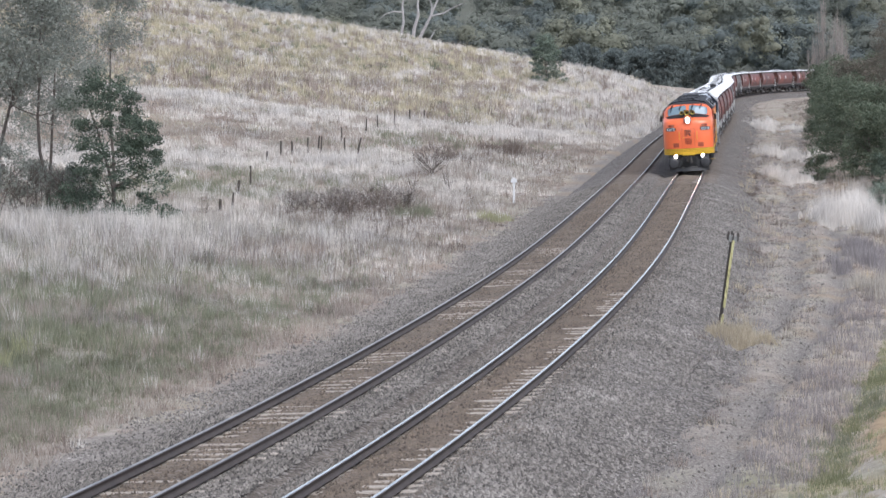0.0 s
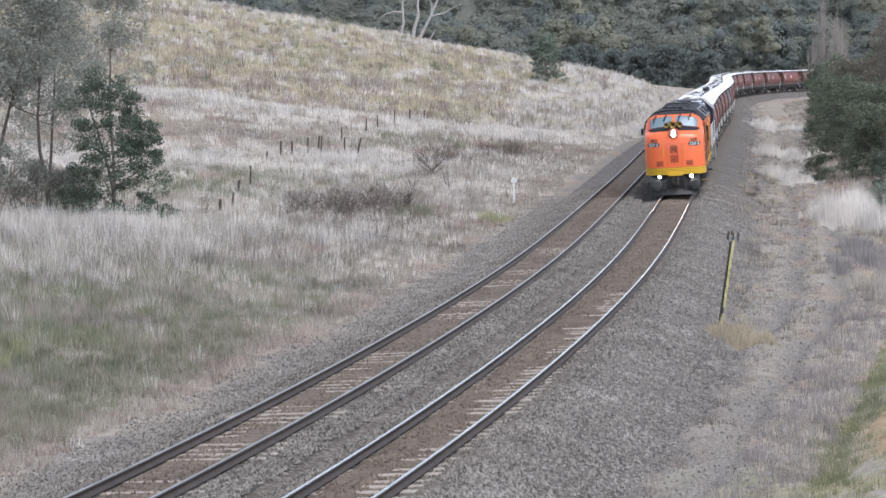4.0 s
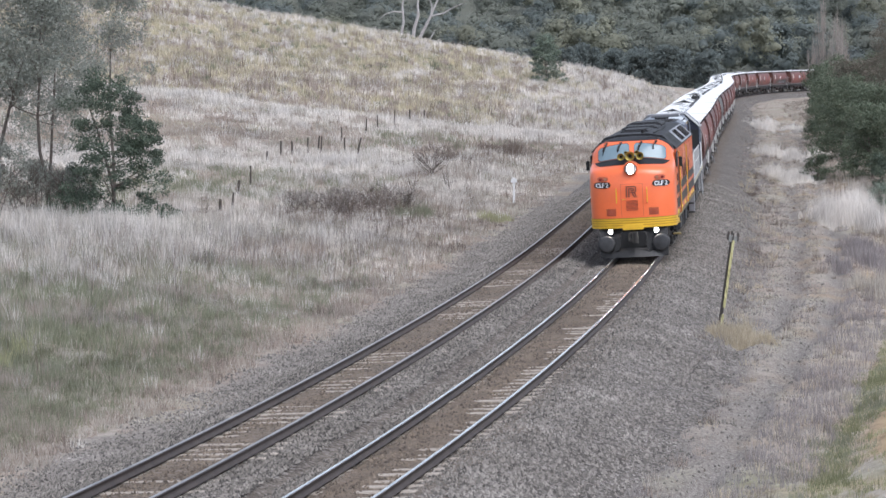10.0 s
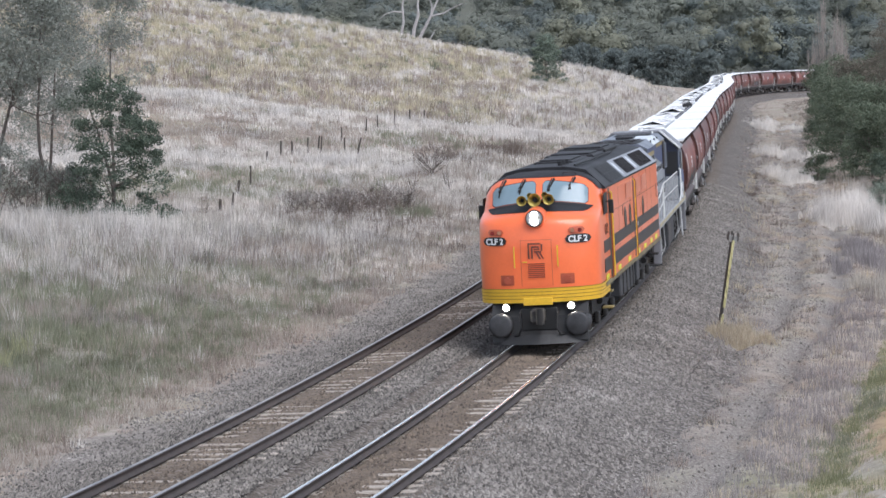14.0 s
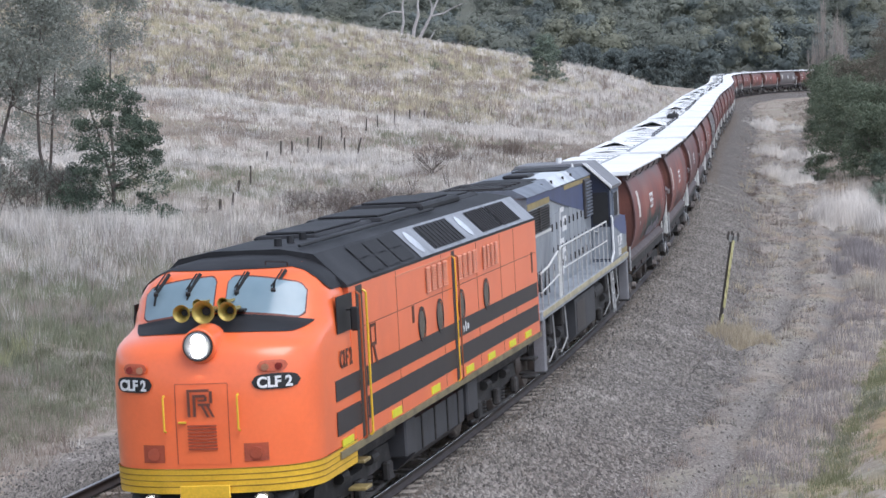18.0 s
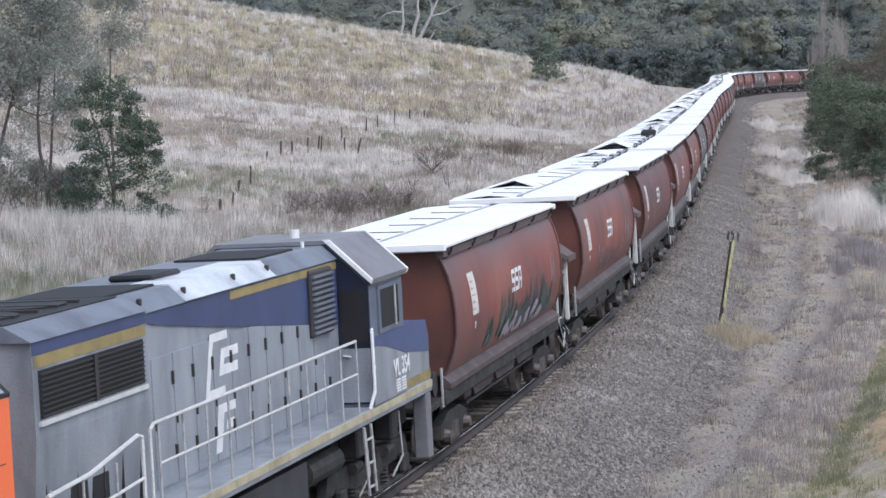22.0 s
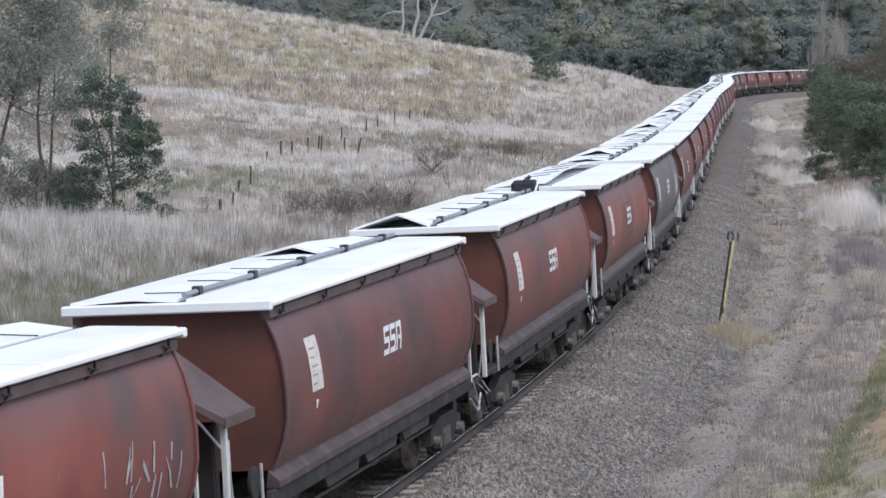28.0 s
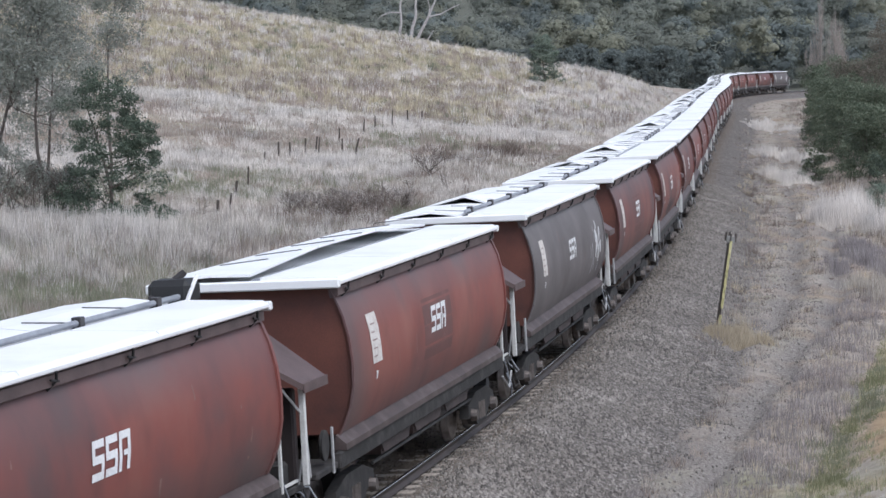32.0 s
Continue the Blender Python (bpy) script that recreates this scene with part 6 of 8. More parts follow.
# ---- plants, posts and stones ----
G_pale = foliage("bleached_pale_grass", [(0.0, (0.668, 0.625, 0.578)), (0.5, (0.753, 0.710, 0.668)), (1.0, (0.837, 0.795, 0.753))])
G_straw = foliage("dry_straw_grass", [(0.0, (0.42, 0.38, 0.325)), (0.5, (0.49, 0.45, 0.395)), (1.0, (0.56, 0.52, 0.47))])
G_pink = foliage("pinkish_seeding_grass", [(0.0, (0.36, 0.295, 0.255)), (0.5, (0.43, 0.365, 0.32)), (1.0, (0.5, 0.435, 0.39))])
G_gold = foliage("golden_hill_grass", [(0.0, (0.486, 0.427, 0.297)), (0.5, (0.583, 0.524, 0.383)), (1.0, (0.680, 0.626, 0.486))])
G_green = foliage("dull_green_grass", [(0.0, (0.23, 0.242, 0.165)), (0.5, (0.265, 0.275, 0.195)), (1.0, (0.305, 0.315, 0.235))])
G_olive = foliage("dark_olive_grass", [(0.0, (0.15, 0.158, 0.1)), (0.5, (0.185, 0.19, 0.128)), (1.0, (0.23, 0.23, 0.16))])
G_tussock = foliage("honey_dry_tussock", [(0.0, (0.52, 0.44, 0.32)), (0.5, (0.6, 0.52, 0.39)), (1.0, (0.68, 0.6, 0.47))])
G_red = foliage("brown_dead_weeds", [(0.0, (0.14, 0.11, 0.092)), (0.5, (0.2, 0.16, 0.138)), (1.0, (0.28, 0.235, 0.205))])
G_grey = foliage("grey_dead_stalks", [(0.0, (0.24, 0.215, 0.215)), (0.5, (0.33, 0.3, 0.3)), (1.0, (0.43, 0.4, 0.4))])
G_bank = foliage("fresh_bank_grass", [(0.0, (0.19, 0.2, 0.115)), (1.0, (0.29, 0.295, 0.18))])
G_lime = foliage("yellow_green_weed", [(0.0, (0.33, 0.33, 0.18)), (1.0, (0.47, 0.46, 0.3))])
L_wattle = foliage("dark_green_wattle_leaves", [(0.0, (0.073, 0.098, 0.073)), (0.5, (0.115, 0.147, 0.112)), (1.0, (0.181, 0.215, 0.169))], broad=0.9)
L_bush = foliage("mid_green_bush_leaves", [(0.0, (0.15, 0.19, 0.15)), (0.5, (0.2, 0.245, 0.195)), (1.0, (0.26, 0.29, 0.24))], broad=0.6)
L_gum = foliage("grey_green_gum_leaves", [(0.0, (0.235, 0.25, 0.22)), (0.5, (0.29, 0.305, 0.27)), (1.0, (0.35, 0.36, 0.325))], broad=0.5)
L_right = foliage("deep_green_shrub_leaves", [(0.0, (0.1, 0.122, 0.085)), (0.5, (0.15, 0.18, 0.125)), (1.0, (0.215, 0.24, 0.175))], broad=0.5)
L_russet = foliage("russet_brown_leaves", [(0.0, (0.125, 0.118, 0.095)), (0.5, (0.175, 0.158, 0.128)), (1.0, (0.24, 0.212, 0.18))], broad=0.5)
# far leaves are paler and greyer: distance haze is put into their colour
L_forest = foliage("hazed_olive_forest_leaves", [(0.0, (0.202, 0.216, 0.184)), (1.0, (0.248, 0.262, 0.225))], broad=0.06)
L_forest_dark = foliage("hazed_blue_green_forest_leaves", [(0.0, (0.166, 0.192, 0.184)), (1.0, (0.205, 0.232, 0.222))], broad=0.06)
L_forest_warm = foliage("hazed_light_olive_forest_leaves", [(0.0, (0.244, 0.248, 0.189)), (1.0, (0.290, 0.294, 0.230))], broad=0.06)
L_brown = foliage("bare_twig_haze", [(0.0, (0.31, 0.28, 0.26)), (1.0, (0.42, 0.385, 0.36))])
RNG = np.random.RandomState(11)


def ground_top(x, y):
    """Height of the ground or of the ballast, whichever is on top."""
    u, s = beside(x, y)
    return np.where((u > -7.2) & (u < 5.2) & (y < 480), np.maximum(land(x, y), bed_height(u) + GRADE * s), land(x, y))


def blades(name, x, y, height, spread, count, width, mat, lean=0.35, label="", cat="grass"):
    """Tufts of grass as one mesh: a few tapering blades round each place."""
    n = len(x)
    z = ground_top(x, y)
    lean = np.broadcast_to(np.asarray(lean, float), (n,))[:, None]
    k = count
    a = RNG.uniform(0, 2 * math.pi, (n, k))
    rr = spread[:, None] * np.sqrt(RNG.uniform(0, 1, (n, k)))
    bx, by = x[:, None] + rr * np.cos(a), y[:, None] + rr * np.sin(a)
    h = height[:, None] * RNG.uniform(0.45, 1.1, (n, k))
    la = RNG.uniform(0, 2 * math.pi, (n, k))
    ln = h * lean * RNG.uniform(0.1, 1.0, (n, k))
    w = width[:, None] * RNG.uniform(0.6, 1.4, (n, k))
    wa = RNG.uniform(-0.7, 0.7, (n, k))
    base = np.stack([bx, by, np.repeat(z[:, None] - 0.05, k, 1)], -1)
    side = np.stack([np.cos(wa) * w, np.sin(wa) * w, np.zeros_like(w)], -1)
    tip = base + np.stack([np.cos(la) * ln, np.sin(la) * ln, h + 0.05], -1)
    v = np.stack([base - side, base + side, tip], 2).reshape(-1, 3)
    t = np.arange(len(v)).reshape(-1, 3)
    ob = soup(name, v, t, mat)
    return tagged(ob, label, cat, kind="stuff")


def tuft_field(name, x, y, height, radius, count, width, mat, lean, label):
    """Rounded tussocks, tallest at the heart and leaning outwards, all in one mesh."""
    n = len(x)
    a = RNG.uniform(0, 2 * math.pi, (n, count))
    q = np.sqrt(RNG.uniform(0, 1, (n, count)))
    bx, by = x[:, None] + 0.8 * radius[:, None] * q * np.cos(a), y[:, None] + 0.8 * radius[:, None] * q * np.sin(a)
    z = ground_top(bx, by)
    h = height[:, None] * (1.05 - 0.5 * q ** 2) * RNG.uniform(0.65, 1.15, (n, count))
    out = h * lean * (0.15 + 0.85 * q) * RNG.uniform(0.3, 1.0, (n, count))
    la = a + RNG.normal(scale=0.7, size=(n, count))
    w = width[:, None] * RNG.uniform(0.6, 1.4, (n, count))
    wa = RNG.uniform(-0.7, 0.7, (n, count))
    base = np.stack([bx, by, z - 0.05], -1)
    side = np.stack([np.cos(wa) * w, np.sin(wa) * w, np.zeros_like(w)], -1)
    tip = base + np.stack([np.cos(la) * out, np.sin(la) * out, h + 0.05], -1)
    v = np.stack([base - side, base + side, tip], 2).reshape(-1, 3)
    return tagged(soup(name, v, np.arange(len(v)).reshape(-1, 3), mat), label, "grass", kind="stuff")


def sector(n, y0, y1, half=0.182):
    """Random places in the valley ahead, thinning with distance."""
    y = np.exp(RNG.uniform(math.log(y0), math.log(y1), n))
    return RNG.uniform(-half, half, n) * y, y


def keep(x, y, mask):
    return x[mask], y[mask]


def choose(weights, pick):
    """For each place, the kind of growth that wins the draw."""
    w = np.stack([np.clip(v, 0, None) for v in weights], 0)
    c = np.cumsum(w / (w.sum(0) + 1e-9), 0)
    return (pick[None] > c).sum(0)


def bump1(v, c, w):
    return np.exp(-((v - c) / w) ** 2)


def grow_grass():
    # the paddock: tussock by tussock, tall pale crest, green hollow, pinkish flats, bleached rise
    x, y = sector(34000, 38, 252)
    u, s = beside(x, y)
    left = -u + TWIN
    w = wobble(x, y, 6, 21) * 0.5 + wobble(x, y, 2.0, 22) * 0.3
    n1, n2, n3 = wobble(x, y, 14, 31), wobble(x, y, 5, 32), wobble(x, y, 2.2, 33)
    near = smooth01((106 + 7 * n1 - y) / 36)
    tall = bump1(y, 101, 12) * smooth01((left - 10) / 6)
    pale = 0.14 * (1 - 0.9 * near) + 0.95 * tall + 1.7 * bump1(y, 176, 12) * smooth01((left - 9) / 6) + 2.6 * bump1(y, 226, 11) + (1.2 * smooth01(1.4 * n2 - 0.2) + 0.5 * smooth01(n1)) * (1 - 0.92 * near)
    straw = (0.5 + 0.5 * smooth01(0.3 - n2)) * (1 - 0.65 * near)
    pink = 0.2 + 1.7 * bump1(left, 4.5, 1.3) * (y < 180) + 1.7 * bump1(y, 203, 11) + 1.3 * smooth01(n1 * -1.5) + 0.9 * bump1(y, 132, 12) * smooth01((24 - left) / 8) + 2.4 * near * smooth01(1.6 * n2 - 0.25)
    hollow = near * smooth01((left - 4.6) / 1.6)
    straw = straw + 0.5 * tall
    green = 2.2 * hollow * smooth01(0.75 + 0.7 * n2) + 4.0 * bump1(y, 152, 11) * bump1(left, 25, 7) * smooth01(0.7 + n2) + 2.5 * bump1(y, 205, 9) * bump1(left, 17, 5) + 0.15 * smooth01(n3) + 0.45 * tall * smooth01(0.4 + n3)
    olive = 3.6 * hollow * smooth01((84 - y) / 22) * smooth01(0.6 - 0.9 * n3) + 0.7 * hollow * smooth01(-n3 - 0.1)
    kind = choose([pale, straw, pink, green, olive], RNG.uniform(0, 1, len(x)))
    ok = (left > 4.0 + 0.9 * w) & (RNG.uniform(0, 1, len(x)) < smooth01((left - 3.3) / 3.0))
    hh = (0.3 + 0.26 * smooth01((left - 5.5) / 6) + 0.5 * tall + 0.12 * n2 + 0.08 * n3).clip(0.12, 1.15) * RNG.uniform(0.7, 1.25, len(x))
    gs = np.clip(y / 100, 0.55, 3.0) ** 1.15
    rad = 0.34 * gs * RNG.uniform(0.7, 1.3, len(x))
    for i, (mat, nm, lb, f) in enumerate(((G_pale, "pale_grass", "bleached pale grass on the rises of the paddock", 1.15), (G_straw, "dry_grass", "dry straw grass covering the paddock", 1.0), (G_pink, "seeding_grass", "pinkish seeding grass on the flats", 0.85), (G_green, "green_grass", "dull green grass in the hollow", 0.9), (G_olive, "olive_grass", "dark olive tussocks in the hollow", 0.75))):
        m = ok & (kind == i)
        tuft_field(nm, x[m], y[m], hh[m] * f, rad[m], 26, 0.0125 * gs[m], mat, 0.75, lb)
    # thin cover between the tussocks
    x, y = sector(52000, 40, 252)
    u, s = beside(x, y)
    left = -u + TWIN
    m = left > 4.4 + wobble(x, y, 3, 23) * 0.5
    near = smooth01((104 - y) / 34) * smooth01((left - 4.6) / 1.6)
    kind = choose([0.6 + 0 * y, 0.8 - 0.6 * near, 1.5 * near], RNG.uniform(0, 1, len(x)))
    for i, (mat, lb) in enumerate(((G_pink, "low pinkish grass between the tussocks"), (G_straw, "low straw grass between the tussocks"), (G_green, "low green grass between the tussocks"))):
        mm = m & (kind == i)
        g2 = np.clip(y[mm] / 100, 0.55, 3.0) ** 1.15
        blades("low_grass", x[mm], y[mm], RNG.uniform(0.14, 0.36, int(mm.sum())), 0.3 * g2, 6, 0.013 * g2, mat, lean=0.9, label=lb)
    # reddish dead weeds in drifts
    x, y = sector(16000, 45, 250)
    u, s = beside(x, y)
    left = -u + TWIN
    m = (left > 4.2) & (RNG.uniform(0, 1, len(x)) < smooth01(wobble(x, y, 9, 61) * 1.2 - 0.25) * 0.7 + 0.75 * bump1(left, 4.9, 1.6) * smooth01(wobble(x, y, 5, 63) + 0.4))
    xs, ys = keep(x, y, m)
    gs = np.clip(ys / 100, 0.7, 2.0)
    blades("dead_weeds", xs, ys, (0.3 + 0.2 * wobble(xs, ys, 3, 62)).clip(0.12, 0.7), 0.2 * gs, 7, 0.010 * gs, G_red, lean=0.6, label="brown dead weeds in drifts", cat="weeds")
    # the hill beyond, in fluffy tussocks
    x, y = sector(24000, 240, 434)
    u, s = beside(x, y)
    left = -u + TWIN
    n1, n2 = wobble(x, y, 26, 66), wobble(x, y, 8, 68)
    m = (left > 3.8) & (y > 246)
    crest = bump1(y, 384, 16)
    foot = bump1(y, 285, 22)
    n3 = wobble(x, y, 4, 69)
    lowside = smooth01((24 - left) / 12)
    pale = 0.25 + 2.4 * crest + 0.9 * smooth01(n2 * 1.4 - 0.2) + 2.4 * lowside
    gold = 0.9 + 1.8 * smooth01(n1 + 0.6 * n3) - 0.8 * lowside
    pink = 0.3 + 0.9 * foot + 1.0 * smooth01(-n1 - 0.5 * n3) + 0.5 * lowside
    green = 0.5 * smooth01(n1 * 1.2 - 0.1) + 0.3 * smooth01(-1.5 * n2 - 0.2)
    kind = choose([pale, gold, pink, green], RNG.uniform(0, 1, len(x)))
    hh = (0.75 + 0.2 * n2 + 0.25 * RNG.normal(size=len(x))).clip(0.3, 1.5)
    rad = RNG.uniform(0.45, 0.95, len(x))
    for i, (mat, lb) in enumerate(((G_pale, "bleached grass along the hill crest"), (G_gold, "golden dry grass on the hill"), (G_pink, "pinkish dry grass on the hill"), (G_green, "dull green growth on the hill"))):
        mm = m & (kind == i)
        tuft_field("hill_grass", x[mm], y[mm], hh[mm], rad[mm], 26, np.full(int(mm.sum()), 0.05), mat, 0.7, lb)
    m = (left > 6) & (y > 246) & (RNG.uniform(0, 1, len(x)) < 0.05 + 0.3 * foot * smooth01(n2 * 1.4) + 0.15 * smooth01(-n1) + 0.06 * smooth01(n3))
    xs, ys = keep(x, y, m)
    blades("hill_weeds", xs, ys, RNG.uniform(0.8, 1.7, len(xs)), np.full(len(xs), 0.35), 7, np.full(len(xs), 0.028), G_red, lean=0.25, label="brown dead weeds standing on the hill", cat="weeds")
    # dark stalks standing in the grass
    x, y = sector(9000, 60, 400)
    u, s = beside(x, y)
    left = -u + TWIN
    m = (left > 7) & (RNG.uniform(0, 1, len(x)) < 0.08 + 0.5 * smooth01(wobble(x, y, 26, 71) * 1.3 - 0.3) * (y > 150))
    xs, ys = keep(x, y, m)
    gs = np.clip(ys / 120, 0.6, 2.4)
    blades("weed_stalks", xs, ys, 0.55 + 0.3 * RNG.uniform(0, 1, len(xs)), 0.1 * gs, 4, 0.016 * gs, G_red, lean=0.12, label="dark dead weed stalks", cat="weeds")
    # verge and service track on the other side
    x, y = sector(105000, 38, 430)
    u, s = beside(x, y)
    toe = bank_toe(y)
    onbank = (u > toe - 0.05) & (y < 76)
    w = wobble(x, y, 6, 21) * 0.5 + wobble(x, y, 2.0, 22) * 0.3
    wheel = np.clip(ruts(u + 0.25 * wobble(x, y, 9, 10), y, 0.36), 0, 1)
    clump, fine = smooth01(wobble(x, y, 3.0, 81) * 1.3 + 0.1), smooth01(wobble(x, y, 1.1, 86) * 1.4)
    verge = smooth01((u - 7.8) / 2.0) * (y > 82)
    dens = np.where(u > 3.3 - 0.8 * smooth01((y - 95) / 40), 0.15 + 0.55 * clump * (0.3 + 0.7 * fine) + 0.3 * fine + verge, 0) * smooth01((u - 3.0 + w + 1.2 * smooth01((y - 95) / 40)) / 1.6) * (1 - 0.88 * wheel * (1 - verge)) * (1 - 0.25 * path_mid(u, y) * (1 - verge)) + 0.5 * smooth01((y - 105) / 30) * smooth01((u - 3.4) / 1.5)
    m = (RNG.uniform(0, 1, len(x)) < dens) & ~onbank
    kind = choose([0.7 + verge, 0.5 + 0.8 * smooth01(wobble(x, y, 4, 83)), 0.55 + 0.8 * smooth01(wobble(x, y, 4, 84)) * (1 - verge), 0.5 * smooth01((toe - u - 0.2) / 2.5) * (y < 90)], RNG.uniform(0, 1, len(x)))
    lane = path_mid(u, y) * (1 - verge)
    hh = ((0.1 + 0.12 * clump * fine) * (1 - 0.6 * lane) + 0.55 * verge * smooth01(wobble(x, y, 5, 82) + 0.5)).clip(0.06, 0.85)
    for i, (mat, lb) in enumerate(((G_straw, "thin dry grass along the service track"), (G_pink, "pinkish dry grass along the service track"), (G_red, "brown dead grass along the service track"), (G_grey, "grey dead grass along the service track"))):
        mm = m & (kind == i)
        gs = np.clip(y[mm] / 100, 0.55, 2.2)
        blades("verge_grass", x[mm], y[mm], hh[mm], 0.16 * gs, 8, 0.011 * gs, mat, lean=0.7, label=lb)
    x, y = RNG.uniform(2, 26, 22000), np.exp(RNG.uniform(math.log(40), math.log(200), 22000))
    u, s = beside(x, y)
    m = (u > 3.6 + 0.8 * wobble(x, y, 5, 93)) & (u < bank_toe(y) - 0.2) & (ruts(u + 0.25 * wobble(x, y, 9, 10), y, 0.5) < 0.35) & (RNG.uniform(0, 1, len(x)) < 0.25 + 0.6 * smooth01(wobble(x, y, 4.5, 94)))
    kind = RNG.randint(0, 5, len(x))
    gs = np.clip(y / 100, 0.6, 2.0)
    for i, (mat, lb) in enumerate(((G_straw, "dry straw tufts on the verge"), (G_red, "brown dead tufts on the verge"), (G_grey, "grey dead tufts on the verge"), (G_tussock, "honey-coloured tufts on the verge"), (G_pink, "pinkish tufts on the verge"))):
        mm = m & (kind == i)
        k = int(mm.sum())
        tuft_field("verge_tufts", x[mm], y[mm], RNG.uniform(0.12, 0.36, k) * (0.7 + 0.5 * gs[mm]), RNG.uniform(0.14, 0.4, k) * gs[mm] ** 0.5, 20, 0.009 * gs[mm], mat, 0.9, lb)
    # the near bank: green fringe, golden sward, grey stalks at its foot
    x, y = RNG.uniform(4, 15, 42000), RNG.uniform(40, 78, 42000)
    u, s = beside(x, y)
    toe = bank_toe(y)
    d = u - toe
    m = (d > -0.1) & (d < 5)
    bare = np.exp(-((d - 1.4) / 1.1) ** 4) * np.exp(-((y - 53) / 10) ** 2) * smooth01(0.8 + 1.2 * wobble(x, y, 1.6, 88))
    m &= RNG.uniform(0, 1, len(x)) > 0.95 * bare + 0.25
    kind = choose([1.3 * np.exp(-((d - 0.2) / 0.38) ** 2) * smooth01(0.6 + wobble(x, y, 1.4, 92)) + 0.12, 0.35 + 0.5 * smooth01(wobble(x, y, 1.5, 89)), 0.5 + 0 * d], RNG.uniform(0, 1, len(x)))
    for i, (mat, h, lb) in enumerate(((G_bank, 0.13, "green grass on the rim of the bank"), (G_lime, 0.1, "yellow-green grass on the bank"), (G_tussock, 0.09, "short dry grass on the bank"))):
        mm = m & (kind == i)
        k = int(mm.sum())
        blades("bank_grass", x[mm], y[mm], RNG.uniform(0.5, 1.4, k) * h, np.full(k, 0.12), 8, np.full(k, 0.007), mat, lean=0.8, label=lb)
    x, y = RNG.uniform(4, 14, 16000), RNG.uniform(40, 84, 16000)
    u, s = beside(x, y)
    toe = bank_toe(y)
    m = (abs(u - toe + 0.95 + 0.4 * wobble(x, y, 4, 87)) < 0.8) & (RNG.uniform(0, 1, len(x)) < 0.35 + 0.65 * smooth01(wobble(x, y, 1.8, 90)))
    xs, ys = keep(x, y, m)
    blades("bank_weeds", xs, ys, RNG.uniform(0.15, 0.5, len(xs)), np.full(len(xs), 0.15), 6, np.full(len(xs), 0.006), G_grey, lean=0.35, label="grey dry stalks at the foot of the bank", cat="weeds")


grow_grass()


def patch_of(name, cx, cy, rx, ry, n, h, mat, label, count=9, width=0.012, lean=0.5):
    """A patch of scrubby growth round one place."""
    heart = RNG.normal(scale=0.45, size=(7, 2))
    pick = RNG.randint(0, 7, n)
    off = heart[pick] + RNG.normal(scale=0.22, size=(n, 2))
    x, y = cx + rx * off[:, 0], cy + ry * off[:, 1]
    r = np.hypot(off[:, 0] - heart[pick, 0], off[:, 1] - heart[pick, 1]) / 0.3
    return blades(name, x, y, h * np.clip(1.1 - 0.5 * r, 0.25, 1.1) * RNG.uniform(0.6, 1.25, n), np.full(n, 0.22), count, np.full(n, width), mat, lean=lean, label=label, cat="scrub")


patch_of("bramble_patch", -3.6, 130, 3.2, 9.0, 420, 1.0, G_red, "brown bramble thicket in the grass", 9, 0.014, 0.9)
patch_of("bramble_patch", -6.3, 128, 1.8, 8.0, 200, 0.8, G_red, "dead brown growth beside the brambles", 9, 0.014, 0.9)
patch_of("grass_tussock", -1.6, 126.5, 0.9, 2.0, 160, 0.9, G_green, "pale green tussock beside the brambles", 11, 0.016, 0.9)
patch_of("bramble_patch", 4.4, 194, 3.0, 9.0, 420, 1.1, G_red, "low brown scrub in the paddock", 9, 0.022, 0.9)
patch_of("weed_patch", 1.5, 178, 3.6, 9.0, 260, 0.8, G_red, "brown scrub in the paddock", 9, 0.02, 0.7)
patch_of("weed_patch", 2.0, 262, 0.9, 3.0, 60, 1.7, G_red, "tall brown weeds at the foot of the hill", 9, 0.04, 0.2)
patch_of("weed_patch", 2.3, 126, 0.9, 3.0, 160, 0.5, G_lime, "yellow-green weeds near the ballast", 9, 0.012, 0.6)
patch_of("weed_patch", -11.2, 66, 0.7, 5.0, 160, 0.5, G_lime, "yellow-green weeds in the grass", 9, 0.01, 0.6)
patch_of("grass_tussock", 7.95, 72.4, 0.72, 1.5, 430, 0.5, G_tussock, "golden tussock at the foot of the leaning post", 10, 0.01, 0.6)
patch_of("grass_tussock", 19.0, 121, 1.6, 10.0, 800, 1.7, G_pale, "tall pale grass clump beside the trees", 11, 0.012, 0.4)
patch_of("grass_tussock", 21.6, 163, 1.4, 12.0, 300, 1.0, G_pale, "tall pale grass along the trees", 11, 0.016, 0.4)
patch_of("grass_tussock", 16.6, 104, 1.0, 7.0, 320, 0.6, G_grey, "pinkish brown grass under the trees", 9, 0.01, 0.5)
patch_of("grass_tussock", 26.5, 208, 1.8, 16.0, 300, 1.0, G_pale, "pale grass along the thicket", 10, 0.022, 0.4)
patch_of("grass_tussock", 35.0, 275, 2.4, 26.0, 260, 0.9, G_pale, "pale grass near the far bend", 10, 0.03, 0.4)
patch_of("grass_tussock", 14.2, 86, 1.0, 6.0, 160, 0.8, G_straw, "grey stalky grass on the verge", 10, 0.01, 0.35)


